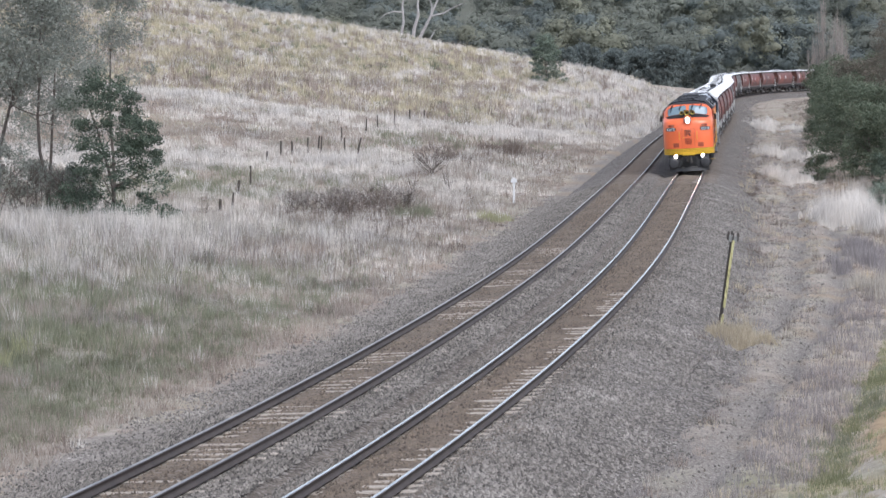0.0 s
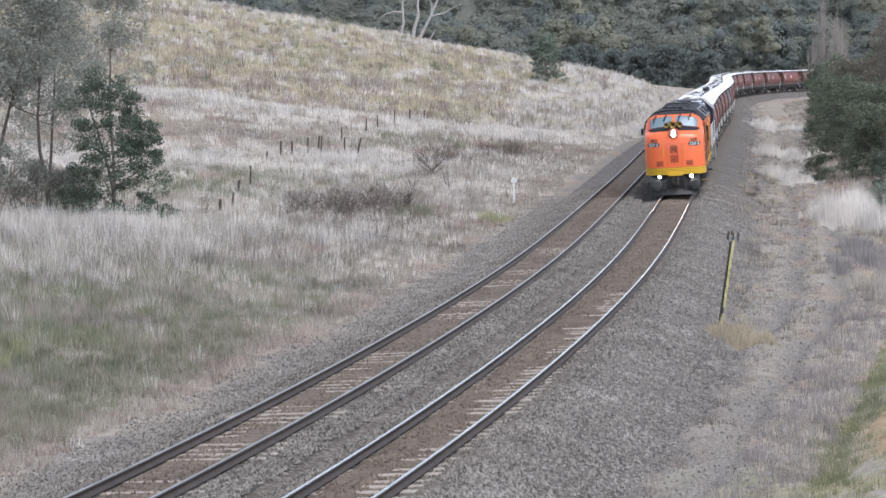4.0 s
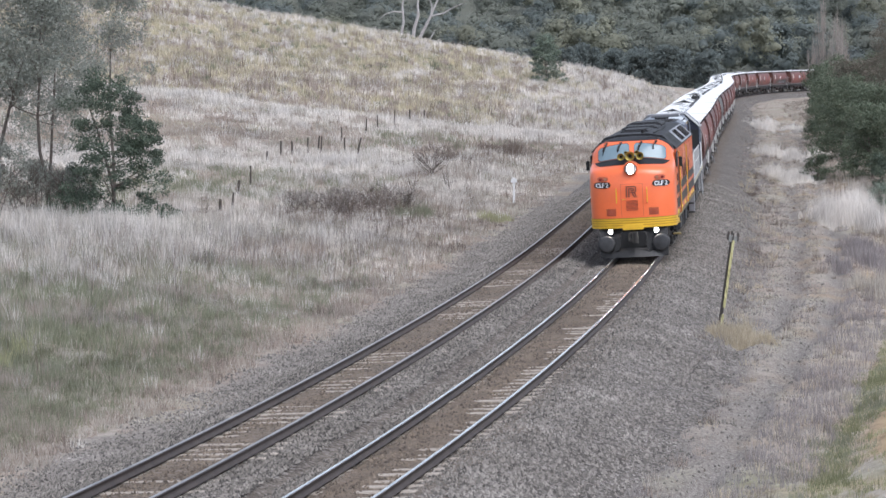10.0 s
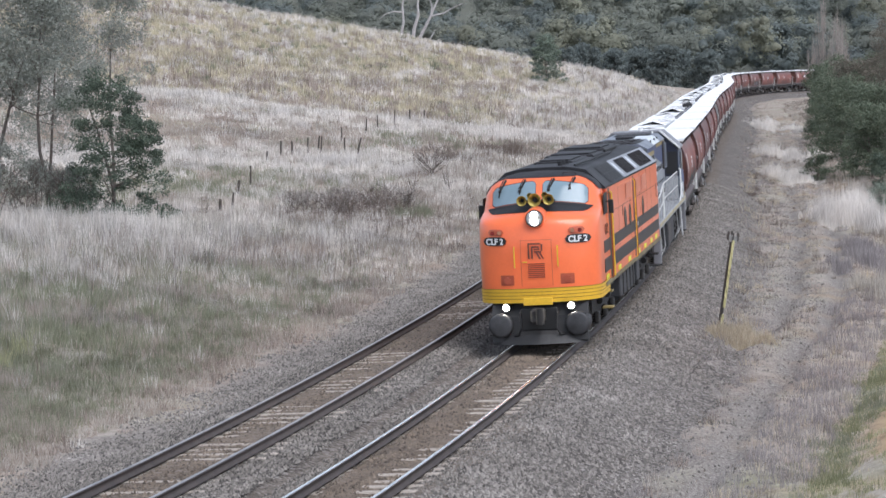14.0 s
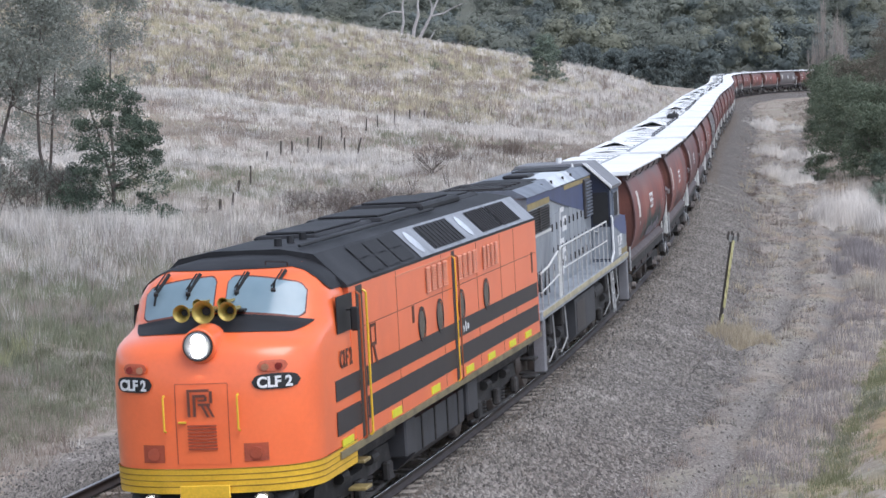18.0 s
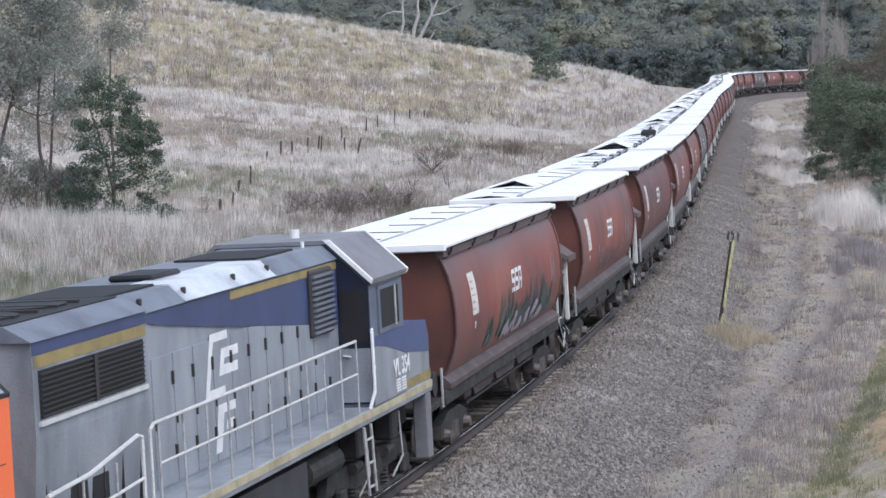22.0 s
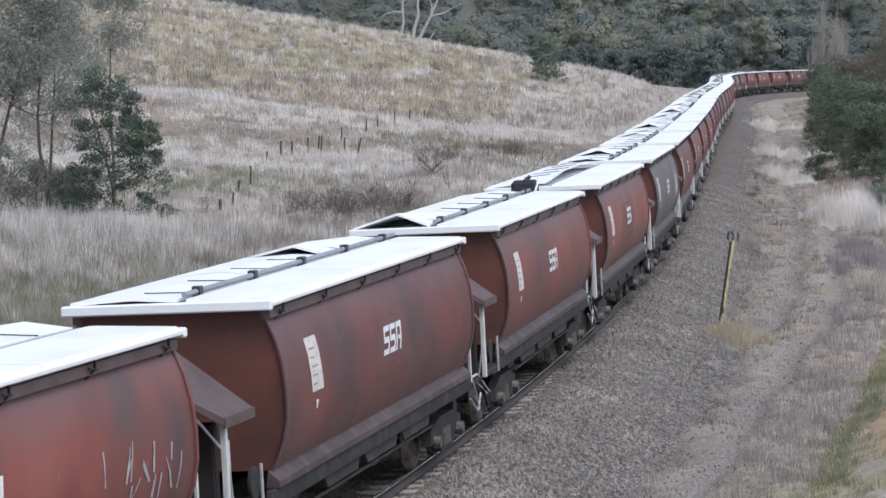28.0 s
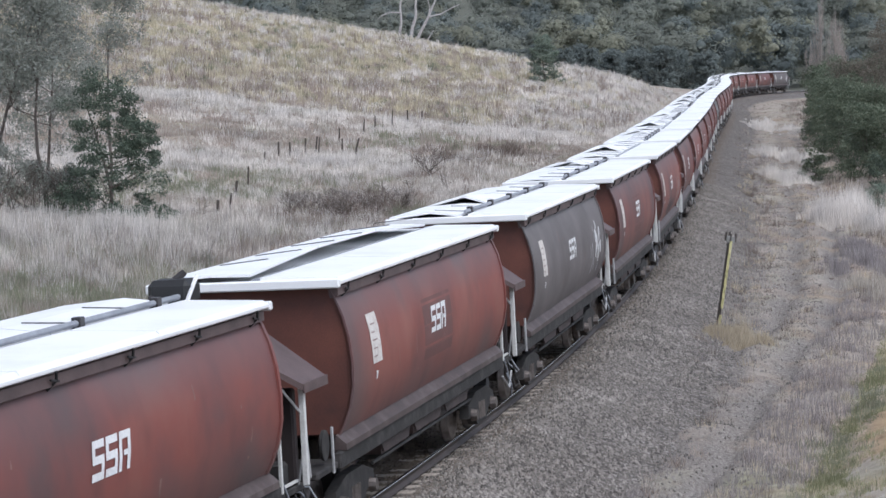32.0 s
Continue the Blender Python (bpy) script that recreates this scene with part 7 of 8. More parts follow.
def drift(cx, cy, sx, sy, n, lo, hi, mat, label, width=0.011):
    """Loose dead stalks scattered through the grass."""
    x, y = RNG.normal(cx, sx, n), RNG.normal(cy, sy, n)
    u, s = beside(x, y)
    ok = (-u + TWIN > 4.5) & (RNG.uniform(0, 1, n) < 0.25 + 0.75 * smooth01(wobble(x, y, 4, 97) + 0.3))
    x, y = keep(x, y, ok)
    blades("dead_stalks", x, y, RNG.uniform(lo, hi, len(x)), np.full(len(x), 0.2), 4, np.full(len(x), width), mat, lean=0.5, label=label, cat="weeds")


drift(-3.6, 123, 2.6, 9.0, 1700, 0.4, 0.95, G_red, "dark dead stalks round the brambles")
drift(-4.5, 112, 3.2, 6.0, 700, 0.3, 0.7, G_grey, "grey dead stalks in front of the brambles")
drift(4.2, 190, 3.4, 9.0, 700, 0.4, 0.9, G_red, "dark dead stalks in the paddock", 0.018)
drift(-0.5, 160, 3.0, 12.0, 420, 0.4, 0.9, G_red, "dark dead stalks round the bare shrub", 0.014)
drift(-12.5, 98, 4.5, 6.0, 1500, 0.6, 1.25, G_grey, "tall grey seed stalks over the pale crest", 0.009)
drift(-9.0, 96, 5.0, 5.0, 500, 0.6, 1.2, G_red, "tall brown weed stalks over the pale crest", 0.009)
drift(-10.5, 79, 2.2, 7.0, 900, 0.25, 0.6, G_grey, "grey seeding stalks over the green hollow", 0.007)
drift(-6.3, 64, 0.7, 4.0, 500, 0.12, 0.35, G_red, "brown weeds beside the ballast", 0.007)
for i in range(9):
    yy = 45.5 + i * 2.3
    xx = float(on_track(yy - 49.0, 0.0)[0]) + (bank_toe(yy) + 0.2 + 0.12 * (i % 3 - 1)) / 0.985
    patch_of("grass_tussock", float(xx), yy, 0.5, 1.5, 70, 0.2 + 0.05 * (i % 2), (G_green, G_bank, G_green)[i % 3], "green tussock along the rim of the bank", 9, 0.007, 0.7)


def limb(kit, a, d, length, r, depth, rnd, bend, ends, up=0.25):
    """A branching limb; the tips are kept for the crown."""
    p = Vector(a)
    d = d.normalized()
    steps = 4
    for i in range(steps):
        q = p + d * (length / steps)
        r2 = r * (1 - 0.62 * (i + 1) / steps)
        kit.rod(p, q, max(0.008, r * (1 - 0.62 * i / steps)), max(0.007, r2), n=6 if r > 0.05 else 4)
        if depth > 0 and i >= 1:
            for j in range(rnd.choice((1, 2))):
                e = (d + Vector((rnd.uniform(-1, 1), rnd.uniform(-1, 1), rnd.uniform(-0.2, 0.8))) * 0.95).normalized()
                limb(kit, q, e, length * rnd.uniform(0.45, 0.7), r2 * 0.75, depth - 1, rnd, bend, ends, up)
        p = q
        d = (d + Vector((rnd.uniform(-bend, bend), rnd.uniform(-bend, bend), rnd.uniform(-bend * 0.3, bend) + up * 0.15))).normalized()
    ends.append(p.copy())


def leaves(centres, radii, per, size, mat, name, parent, seed, flat=0.6):
    """Clumps of small leaves round the branch tips, with gaps between."""
    r = np.random.RandomState(seed)
    c = np.repeat(np.array(centres, float), per, 0)
    rad = np.repeat(np.array(radii, float), per)
    d = r.normal(size=(len(c), 3))
    d /= np.linalg.norm(d, axis=1)[:, None]
    rr = rad * r.uniform(0.25, 1.0, len(c)) ** 0.6
    p = c + d * rr[:, None] * np.array([1, 1, flat])
    n = d + r.normal(scale=0.6, size=d.shape)
    n /= np.linalg.norm(n, axis=1)[:, None]
    t = np.cross(n, r.normal(size=n.shape))
    t /= np.linalg.norm(t, axis=1)[:, None] + 1e-9
    b = np.cross(n, t)
    s = size * r.uniform(0.6, 1.4, len(c))[:, None]
    v = np.stack([p - t * s, p + b * s * 0.45, p + t * s, p - b * s * 0.45], 1).reshape(-1, 3)
    q = np.arange(len(v)).reshape(-1, 4)
    ob = soup(name, v, q, mat, parent=parent)
    return ob


def tree(name, x, y, height, spread, trunks, leaf, label, seed, bark=M_bark, per=60, size=0.07, clump=0.45, lift=0.3, depth=2, extra=0, cat="tree", lean=0.08, fill=0, taper=0.7, low=0.05, stout=0.011, rise=(0.1, 0.7)):
    rnd = random.Random(seed)
    z = float(land(x, y))
    t = tagged(new(name), label, cat)
    t.location = (x, y, z - 0.05)
    ends = []
    k = Kit()
    for i in range(trunks):
        a = Vector((rnd.uniform(-0.2, 0.2), rnd.uniform(-0.2, 0.2), 0)) * (trunks > 1)
        d = Vector((rnd.uniform(-lean, lean), rnd.uniform(-lean, lean), 1)).normalized()
        p = a
        steps = 7
        r0 = height * stout + 0.02
        for s in range(steps):
            q = p + d * (height * 0.93 / steps)
            ra, rb = r0 * (1 - 0.85 * s / steps), r0 * (1 - 0.85 * (s + 1) / steps)
            k.rod(p, q, ra, rb, n=8)
            f = (s + 1) / steps
            if f > lift:
                for j in range(rnd.choice((2, 3))):
                    w = rnd.uniform(0, 2 * math.pi)
                    e = Vector((math.cos(w), math.sin(w), rnd.uniform(*rise)))
                    limb(k, q, e, spread * (1.15 - 0.75 * f) * rnd.uniform(0.6, 1.1), rb * 0.6, depth - 1, rnd, 0.3, ends)
            d = (d + Vector((rnd.uniform(-0.16, 0.16), rnd.uniform(-0.16, 0.16), 0.1))).normalized()
            p = q
        ends.append(p)
    part("trunk", k, bark, t, recalc=False)
    if leaf:
        cs = [tuple(e) for e in ends]
        for i in range(extra):
            e = rnd.choice(ends)
            cs.append((e.x + rnd.uniform(-0.5, 0.5), e.y + rnd.uniform(-0.5, 0.5), e.z + rnd.uniform(-0.4, 0.3)))
        for i in range(fill):
            f = rnd.uniform(low, 1.0)
            w, rr = rnd.uniform(0, 2 * math.pi), spread * (1 - taper * f) * rnd.uniform(0.35, 1.0)
            cs.append((rr * math.cos(w), rr * math.sin(w), height * f * 0.97))
        leaves(cs, [clump * rnd.uniform(0.6, 1.3) for c in cs], per, size, leaf, "crown", t, seed)
    return t


tree("wattle_tree", -13.9, 112.5, 6.4, 2.9, 1, L_wattle, "dense dark green wattle tree standing in pale grass", 3, per=200, size=0.058, clump=0.52, lift=0.1, depth=1, fill=105, taper=0.62, low=0.05, stout=0.01)
tree("gum_tree", -17.0, 114.5, 11.5, 2.5, 1, L_gum, "slender grey-green gum tree with thin foliage", 8, per=105, size=0.062, clump=0.85, lift=0.35, depth=2, extra=10, lean=0.1, stout=0.0065, fill=80, taper=0.3, low=0.4)
tree("gum_tree", -19.6, 115.0, 12.0, 2.6, 2, L_gum, "twin-trunked grey-green gum tree", 15, per=105, size=0.062, clump=0.85, lift=0.3, depth=2, extra=0, lean=0.1, stout=0.0065, fill=80, taper=0.3, low=0.36)
tree("gum_tree", -18.8, 126.0, 11.5, 2.6, 1, L_gum, "tall grey-green gum tree behind the wattle", 23, per=105, size=0.062, clump=0.85, lift=0.35, depth=2, extra=10, stout=0.0065, fill=85, taper=0.3, low=0.3)
tree("gum_tree", -15.4, 123.0, 12.0, 2.3, 1, L_gum, "leaning grey-green gum tree with an open crown", 27, per=110, size=0.06, clump=0.75, lift=0.45, depth=2, extra=6, lean=0.12, stout=0.006, fill=48, taper=0.2, low=0.5)
for px, py, ph, psd in ((-18.9, 112.2, 3.0, 101), (-17.2, 113.8, 2.3, 102), (-20.2, 113.4, 3.4, 103), (-16.0, 114.6, 2.0, 104)):
    tree("understorey_shrub", px, py, ph, 1.3, 2, L_gum, "straggly grey-green shrub below the gums", psd, per=26, size=0.05, clump=0.4, lift=0.25, depth=2, fill=14, taper=0.3, low=0.15, cat="shrub", lean=0.35, stout=0.007)
tree("bare_shrub", -17.9, 112.5, 2.6, 1.5, 3, None, "leafless grey undergrowth below the gums", 83, bark=M_bark, lift=0.1, depth=2, cat="shrub", lean=0.4, stout=0.006)
tree("bare_shrub", -16.0, 113.5, 2.2, 1.2, 3, None, "leafless grey undergrowth below the gums", 84, bark=M_bark, lift=0.1, depth=2, cat="shrub", lean=0.4, stout=0.006)
tree("hill_bush", 13.6, 343, 6.0, 2.6, 1, L_bush, "dark green bush alone on the hill crest", 31, per=80, size=0.12, clump=0.65, lift=0.15, depth=1, fill=70, taper=0.5, low=0.08)


def dead_tree():
    x, y = -4.0, 386.0
    t = tagged(new("dead_tree"), "bleached bare dead tree forking on the ridge", "tree")
    t.location = (x, y, float(land(x, y)) - 0.3)
    rnd = random.Random(6)

    def stem(pts, r0, r1):
        k = Kit()
        n = len(pts) - 1
        for i in range(n):
            a, b = pts[i], pts[i + 1]
            k.rod((a[0], rnd.uniform(-0.1, 0.1), a[1]), (b[0], rnd.uniform(-0.1, 0.1), b[1]), r0 + (r1 - r0) * i / n, r0 + (r1 - r0) * (i + 1) / n, n=7)
        part("limb", k, M_deadwood, t)

    stem([(-1.5, 0), (-1.9, 1.2), (-1.55, 3.2), (-1.7, 5.6), (-1.2, 8.5)], 0.24, 0.12)
    stem([(-0.3, 0), (0.0, 2.2), (0.6, 4.2), (0.5, 5.5), (0.9, 9.0)], 0.3, 0.12)
    stem([(0.4, 0), (1.3, 1.9), (2.4, 4.0), (3.2, 5.9), (4.2, 8.0)], 0.26, 0.1)
    stem([(2.4, 4.0), (4.2, 4.4), (5.6, 5.2), (7.0, 5.8)], 0.14, 0.05)
    stem([(-1.6, 4.6), (-3.2, 4.7), (-4.4, 4.2), (-5.0, 3.6)], 0.13, 0.05)
    stem([(2.4, 4.0), (2.6, 5.4), (2.1, 7.0)], 0.12, 0.06)
    stem([(1.9, 0.1), (2.6, 1.2), (3.1, 2.1)], 0.12, 0.06)
    stem([(-0.4, 0.9), (-1.4, 0.6), (-2.2, 0.3)], 0.14, 0.1)


dead_tree()
for i, (x, y, h, sp, sd, lf) in enumerate((
        (26.0, 160, 4.6, 2.3, 51, L_right), (29.4, 160, 5.4, 2.6, 52, L_right), (28.4, 174, 5.6, 2.5, 53, L_right), (29.3, 190, 5.6, 2.5, 54, L_right), (32.8, 182, 6.4, 2.8, 62, L_right),
        (31.2, 207, 5.8, 2.6, 55, L_right), (33.0, 224, 5.6, 2.7, 56, L_right), (35.8, 242, 6.0, 2.8, 57, L_right), (38.6, 262, 6.4, 3.0, 58, L_right), (36.5, 214, 10.5, 3.4, 59, L_russet), (38.6, 226, 9.8, 3.2, 60, L_russet), (36.0, 232, 7.2, 2.6, 63, L_russet))):
    tree("scrub_tree", x, y, h, sp, 1, lf, "russet-brown leafy tree behind the thicket" if lf is L_russet else "deep green scrub tree in the thicket beside the line", sd, per=120, size=0.075, clump=0.7, lift=0.2, depth=1, fill=110, taper=0.45, low=0.02)
for i, (x, y, h, sd) in enumerate(((46.5, 322, 6.2, 91), (50.0, 335, 6.8, 92), (53.8, 338, 6.6, 93), (57.5, 345, 7.0, 94), (61.0, 350, 7.2, 95), (48.6, 312, 5.6, 96))):
    tree("scrub_tree", x, y, h, 3.2, 1, L_right, "deep green scrub tree screening the far bend", sd, per=110, size=0.14, clump=1.0, lift=0.2, depth=1, fill=70, taper=0.4, low=0.02)
for x, y, h, sd in ((13.0, 512, 7.0, 111), (18.0, 506, 8.0, 112), (23.5, 512, 7.5, 113), (28.5, 520, 8.5, 114), (34.0, 526, 8.0, 115), (38.5, 516, 7.5, 116), (42.5, 508, 8.5, 117), (46.5, 520, 8.0, 118), (51.0, 512, 7.5, 119)):
    tree("valley_tree", x, y, h, 3.4, 1, L_forest_dark, "soft blue-green tree in the valley behind the bend", sd, per=120, size=0.24, clump=1.2, lift=0.2, depth=1, fill=60, taper=0.35, low=0.02)
tree("low_shrub", 25.0, 150, 1.9, 1.2, 1, L_wattle, "small light green shrub at the edge of the thicket", 64, per=70, size=0.06, clump=0.35, lift=0.2, depth=1, fill=20, taper=0.4, cat="shrub")
tree("low_shrub", 23.2, 164, 1.9, 1.1, 1, L_right, "small green shrub at the edge of the thicket", 65, per=70, size=0.07, clump=0.4, lift=0.2, depth=1, fill=20, taper=0.4, cat="shrub")


def poplar(x, y, height, spread, count, seed):
    """A leafless poplar: a narrow broom of upright stems round one trunk."""
    rnd = random.Random(seed)
    t = tagged(new("bare_poplar"), "tall leafless pale brown poplar beyond the thicket", "tree")
    t.location = (x, y, float(land(x, y)) - 0.1)
    k = Kit()
    k.rod((0, 0, 0), (0.05, 0, height * 0.5), 0.2, 0.11, n=7)
    k.rod((0.05, 0, height * 0.5), (0, 0, height * 0.98), 0.11, 0.02, n=7)
    part("trunk", k, M_poplar, t, recalc=False)
    k, tips = Kit(), []
    for b in range(count):
        f = rnd.uniform(0.03, 0.8)
        w = rnd.uniform(0, 2 * math.pi)
        out = spread * rnd.uniform(0.25, 1.0) * (1.0 - 0.55 * f)
        p = Vector((0, 0, height * f))
        q = p + Vector((out * 0.75 * math.cos(w), out * 0.75 * math.sin(w), rnd.uniform(0.9, 1.8)))
        top = min(height * (1.0 - 0.42 * out / spread) * rnd.uniform(0.86, 1.0), q.z + rnd.uniform(1.5, 6.0))
        e = Vector((out * math.cos(w) + rnd.uniform(-0.15, 0.15), out * math.sin(w), top))
        if top < q.z + 0.5:
            continue
        k.rod(p, q, 0.045, 0.035, n=4)
        k.rod(q, e, 0.035, 0.01, n=4)
        for m in range(5):
            g = q.lerp(e, rnd.uniform(0.0, 0.85))
            d = Vector((rnd.uniform(-0.35, 0.35), rnd.uniform(-0.35, 0.35), rnd.uniform(0.7, 1.8)))
            k.rod(g, g + d, 0.016, 0.006, n=3)
    part("crown", k, M_poplar, t, "fine upright leafless stems", recalc=False)


for x, y, h, sp, n, sd in ((59.5, 415, 18.0, 2.1, 95, 71), (61.3, 412, 15.2, 1.9, 75, 72), (63.2, 420, 13.6, 1.9, 60, 73), (58.3, 418, 10.5, 1.7, 50, 74), (64.6, 426, 10.0, 1.7, 45, 75)):
    poplar(x, y, h, sp, n, sd)
tree("bare_shrub", -0.6, 164, 1.9, 1.5, 3, None, "leafless grey shrub in the paddock", 81, bark=M_bark, lift=0.1, depth=2, cat="shrub", lean=0.5)
tree("bare_shrub", 0.6, 152, 1.3, 0.7, 2, None, "leafless dark shrub in the paddock", 85, bark=M_bark, lift=0.2, depth=1, cat="shrub", lean=0.5)
tree("bare_shrub", -1.8, 150, 1.2, 0.7, 2, None, "leafless dark shrub in the paddock", 86, bark=M_bark, lift=0.2, depth=1, cat="shrub", lean=0.5)
tree("bare_shrub", -3.6, 133, 1.2, 1.5, 2, None, "dark arching bramble canes", 87, bark=M_bark, lift=0.1, depth=1, cat="shrub", lean=0.8)
for x, y, h, sd in ((-6.4, 129, 1.3, 121), (-5.3, 132, 1.6, 122), (-4.3, 128, 1.5, 123), (-3.3, 131, 1.7, 124), (-2.4, 128, 1.4, 125), (-4.8, 125, 1.1, 126), (-7.4, 133, 1.2, 127)):
    tree("bramble_bush", x, y, h, 1.1, 2, L_brown if sd % 2 else None, "tangled grey-brown bramble bush in the grass", sd, per=5, size=0.04, clump=0.4, lift=0.15, depth=2, cat="shrub", lean=0.8, stout=0.005)
tree("low_shrub", 20.6, 124, 1.7, 0.9, 1, L_bush, "pale green shrub at the edge of the pale grass", 66, per=70, size=0.05, clump=0.35, lift=0.2, depth=1, fill=20, taper=0.4, cat="shrub")
patch_of("grass_tussock", 15.6, 96, 1.2, 6.0, 420, 0.7, G_grey, "lilac-grey stalky grass on the verge", 10, 0.01, 0.35)
tree("bare_shrub", -11.0, 122, 1.3, 0.6, 2, None, "leafless thin shrub in the grass", 82, bark=M_bark, lift=0.3, depth=1, cat="shrub", lean=0.3)


def build_woods():
    """The far forested slope: domed crowns of many leafy lumps, one mesh."""
    r = np.random.RandomState(77)
    N = 500
    dist = 552 + 330 * r.uniform(0, 1, N) ** 1.1
    ang = r.uniform(-0.13, 0.2, N)
    nu, nv = 7, 4
    th, ph = np.meshgrid(np.arange(nu) * 2 * math.pi / nu, np.linspace(0.15, math.pi * 0.8, nv))
    ball = np.stack([np.sin(ph) * np.cos(th), np.sin(ph) * np.sin(th), np.cos(ph)], -1).reshape(-1, 3)
    i, j = np.meshgrid(np.arange(nv - 1), np.arange(nu), indexing="ij")
    j2 = (j + 1) % nu
    quads = np.stack([i * nu + j, (i + 1) * nu + j, (i + 1) * nu + j2, i * nu + j2], -1).reshape(-1, 4)
    quads = np.concatenate([quads[:, [0, 1, 2]], quads[:, [0, 2, 3]], [[0, k, k + 1] for k in range(1, nu - 1)]])
    kinds = {0: ([], [], [0]), 1: ([], [], [0]), 2: ([], [], [0])}
    for d, a in zip(dist, ang):
        x, y = d * math.sin(a), d * math.cos(a)
        which = int(r.choice(3, p=(0.5, 0.3, 0.2)))
        vs, fs, count = kinds[which]
        if np.min((TX - x) ** 2 + (TY - y) ** 2) < 9 ** 2:
            continue
        z = float(land(np.array([x]), np.array([y]))[0])
        h = r.uniform(8, 15)
        wide, deep = r.uniform(2.8, 5.2), r.uniform(3.0, 5.0)
        for b in range(r.randint(10, 15)):
            w, lift = r.uniform(0, 2 * math.pi), r.uniform(-0.7, 1.0)
            q = math.sqrt(max(0.0, 1 - max(lift, 0) ** 2)) * r.uniform(0.5, 1.0)
            c = np.array([x + wide * q * math.cos(w), y + wide * q * math.sin(w), z + h - deep + deep * lift])
            R = r.uniform(1.4, 2.6)
            lump = ball * (1 + 0.14 * np.sin(ball @ r.normal(size=(3, 3)) * 3.5 + r.uniform(0, 6, 3)).sum(1, keepdims=True) / 1.5)
            v1 = c + lump * R * np.array([0.5, 0.5, 0.4])
            m = 105
            dd = r.normal(size=(m, 3))
            dd[:, 2] = np.abs(dd[:, 2]) * np.where(r.uniform(0, 1, m) < 0.75, 1, -1)
            dd /= np.linalg.norm(dd, axis=1)[:, None]
            p = c + dd * R * r.uniform(0.7, 1.3, (m, 1)) * np.array([1, 1, 0.85])
            n = (p - np.array([x, y, z + h - deep])) / wide + 0.25 * dd + np.array([0, 0, 0.35]) + r.normal(scale=0.22, size=(m, 3))
            t = np.cross(n, r.normal(size=(m, 3)))
            t /= np.linalg.norm(t, axis=1)[:, None]
            bb = np.cross(n, t)
            bb /= np.linalg.norm(bb, axis=1)[:, None]
            s_ = r.uniform(0.2, 0.45, (m, 1))
            v2 = np.stack([p - t * s_, p + bb * s_, p + t * s_ * 0.8], 1).reshape(-1, 3)
            vs.extend((v1, v2))
            fs.extend((quads + count[0], np.arange(3 * m).reshape(-1, 3) + count[0] + len(ball)))
            count[0] += len(ball) + 3 * m
    for which, (mat, label) in enumerate(((L_forest, "olive green eucalypt forest on the far valley side"), (L_forest_dark, "darker trees of the far forest, bluish haze put into their colour"), (L_forest_warm, "lighter olive trees of the far forest"))):
        tagged(soup("far_woods", np.concatenate(kinds[which][0]), np.concatenate(kinds[which][1]), mat, smooth=True), label, "forest", kind="stuff")


build_woods()


# posts and fence
def fence_post(x, y, h, lean, sd):
    rnd = random.Random(sd)
    z = float(land(x, y))
    r = rnd.uniform(0.05, 0.09)
    k = Kit()
    pts = [Vector((0, 0, -0.2)), Vector((lean * 0.3, 0, h * 0.4)), Vector((lean, rnd.uniform(-0.03, 0.03), h))]
    k.rod(pts[0], pts[1], r, r * 0.95, n=7).rod(pts[1], pts[2], r * 0.95, r * 0.8, n=7)
    me = mesh_from("fence_post", k.v, k.f, M_post_wood)
    ob = new("fence_post", me)
    ob.location = (x, y, z)
    tagged(ob, "weathered dark timber fence post in dry grass", "fence post", "paddock fence")


for i, (x, y, h, l) in enumerate(((-10.7, 127, 0.9, 0.03), (-10.6, 133, 0.95, 0.1), (-11.1, 143, 1.1, 0.12), (-11.0, 151.6, 1.3, 0.02), (-11.5, 173.5, 1.0, 0.03), (-11.0, 180.5, 1.15, 0.0), (-10.4, 184, 1.1, -0.05), (-9.5, 186.7, 1.2, 0.03), (-8.52, 186, 1.25, 0.06),
                                (-6.95, 188, 1.2, 0.02), (-5.95, 185, 1.35, 0.28), (-7.6, 200, 1.2, 0.0), (-6.06, 210.8, 1.2, 0.04), (-5.3, 216.4, 1.25, 0.0), (-4.0, 221, 1.25, 0.05), (-2.8, 229, 1.25, 0.0), (-1.6, 234, 1.2, 0.02), (-9.0, 192, 1.2, 0.1))):
    fence_post(x, y, h, l, i)


def white_marker():
    x, y = 3.75, 139.5
    t = tagged(new("trackside_marker"), "white trackside marker post with a short cross board", "marker post")
    t.location = (x, y, float(land(x, y)))
    part("post", Kit().box(-0.055, 0.055, -0.055, 0.055, -0.3, 1.25, 0.01), M_white, t)
    part("board", Kit().box(-0.16, 0.16, -0.08, -0.056, 1.12, 1.32, 0.01), M_white, t)
    part("cap", Kit().box(-0.08, 0.08, -0.08, 0.08, 1.32, 1.37, 0.01), M_white, t)


white_marker()


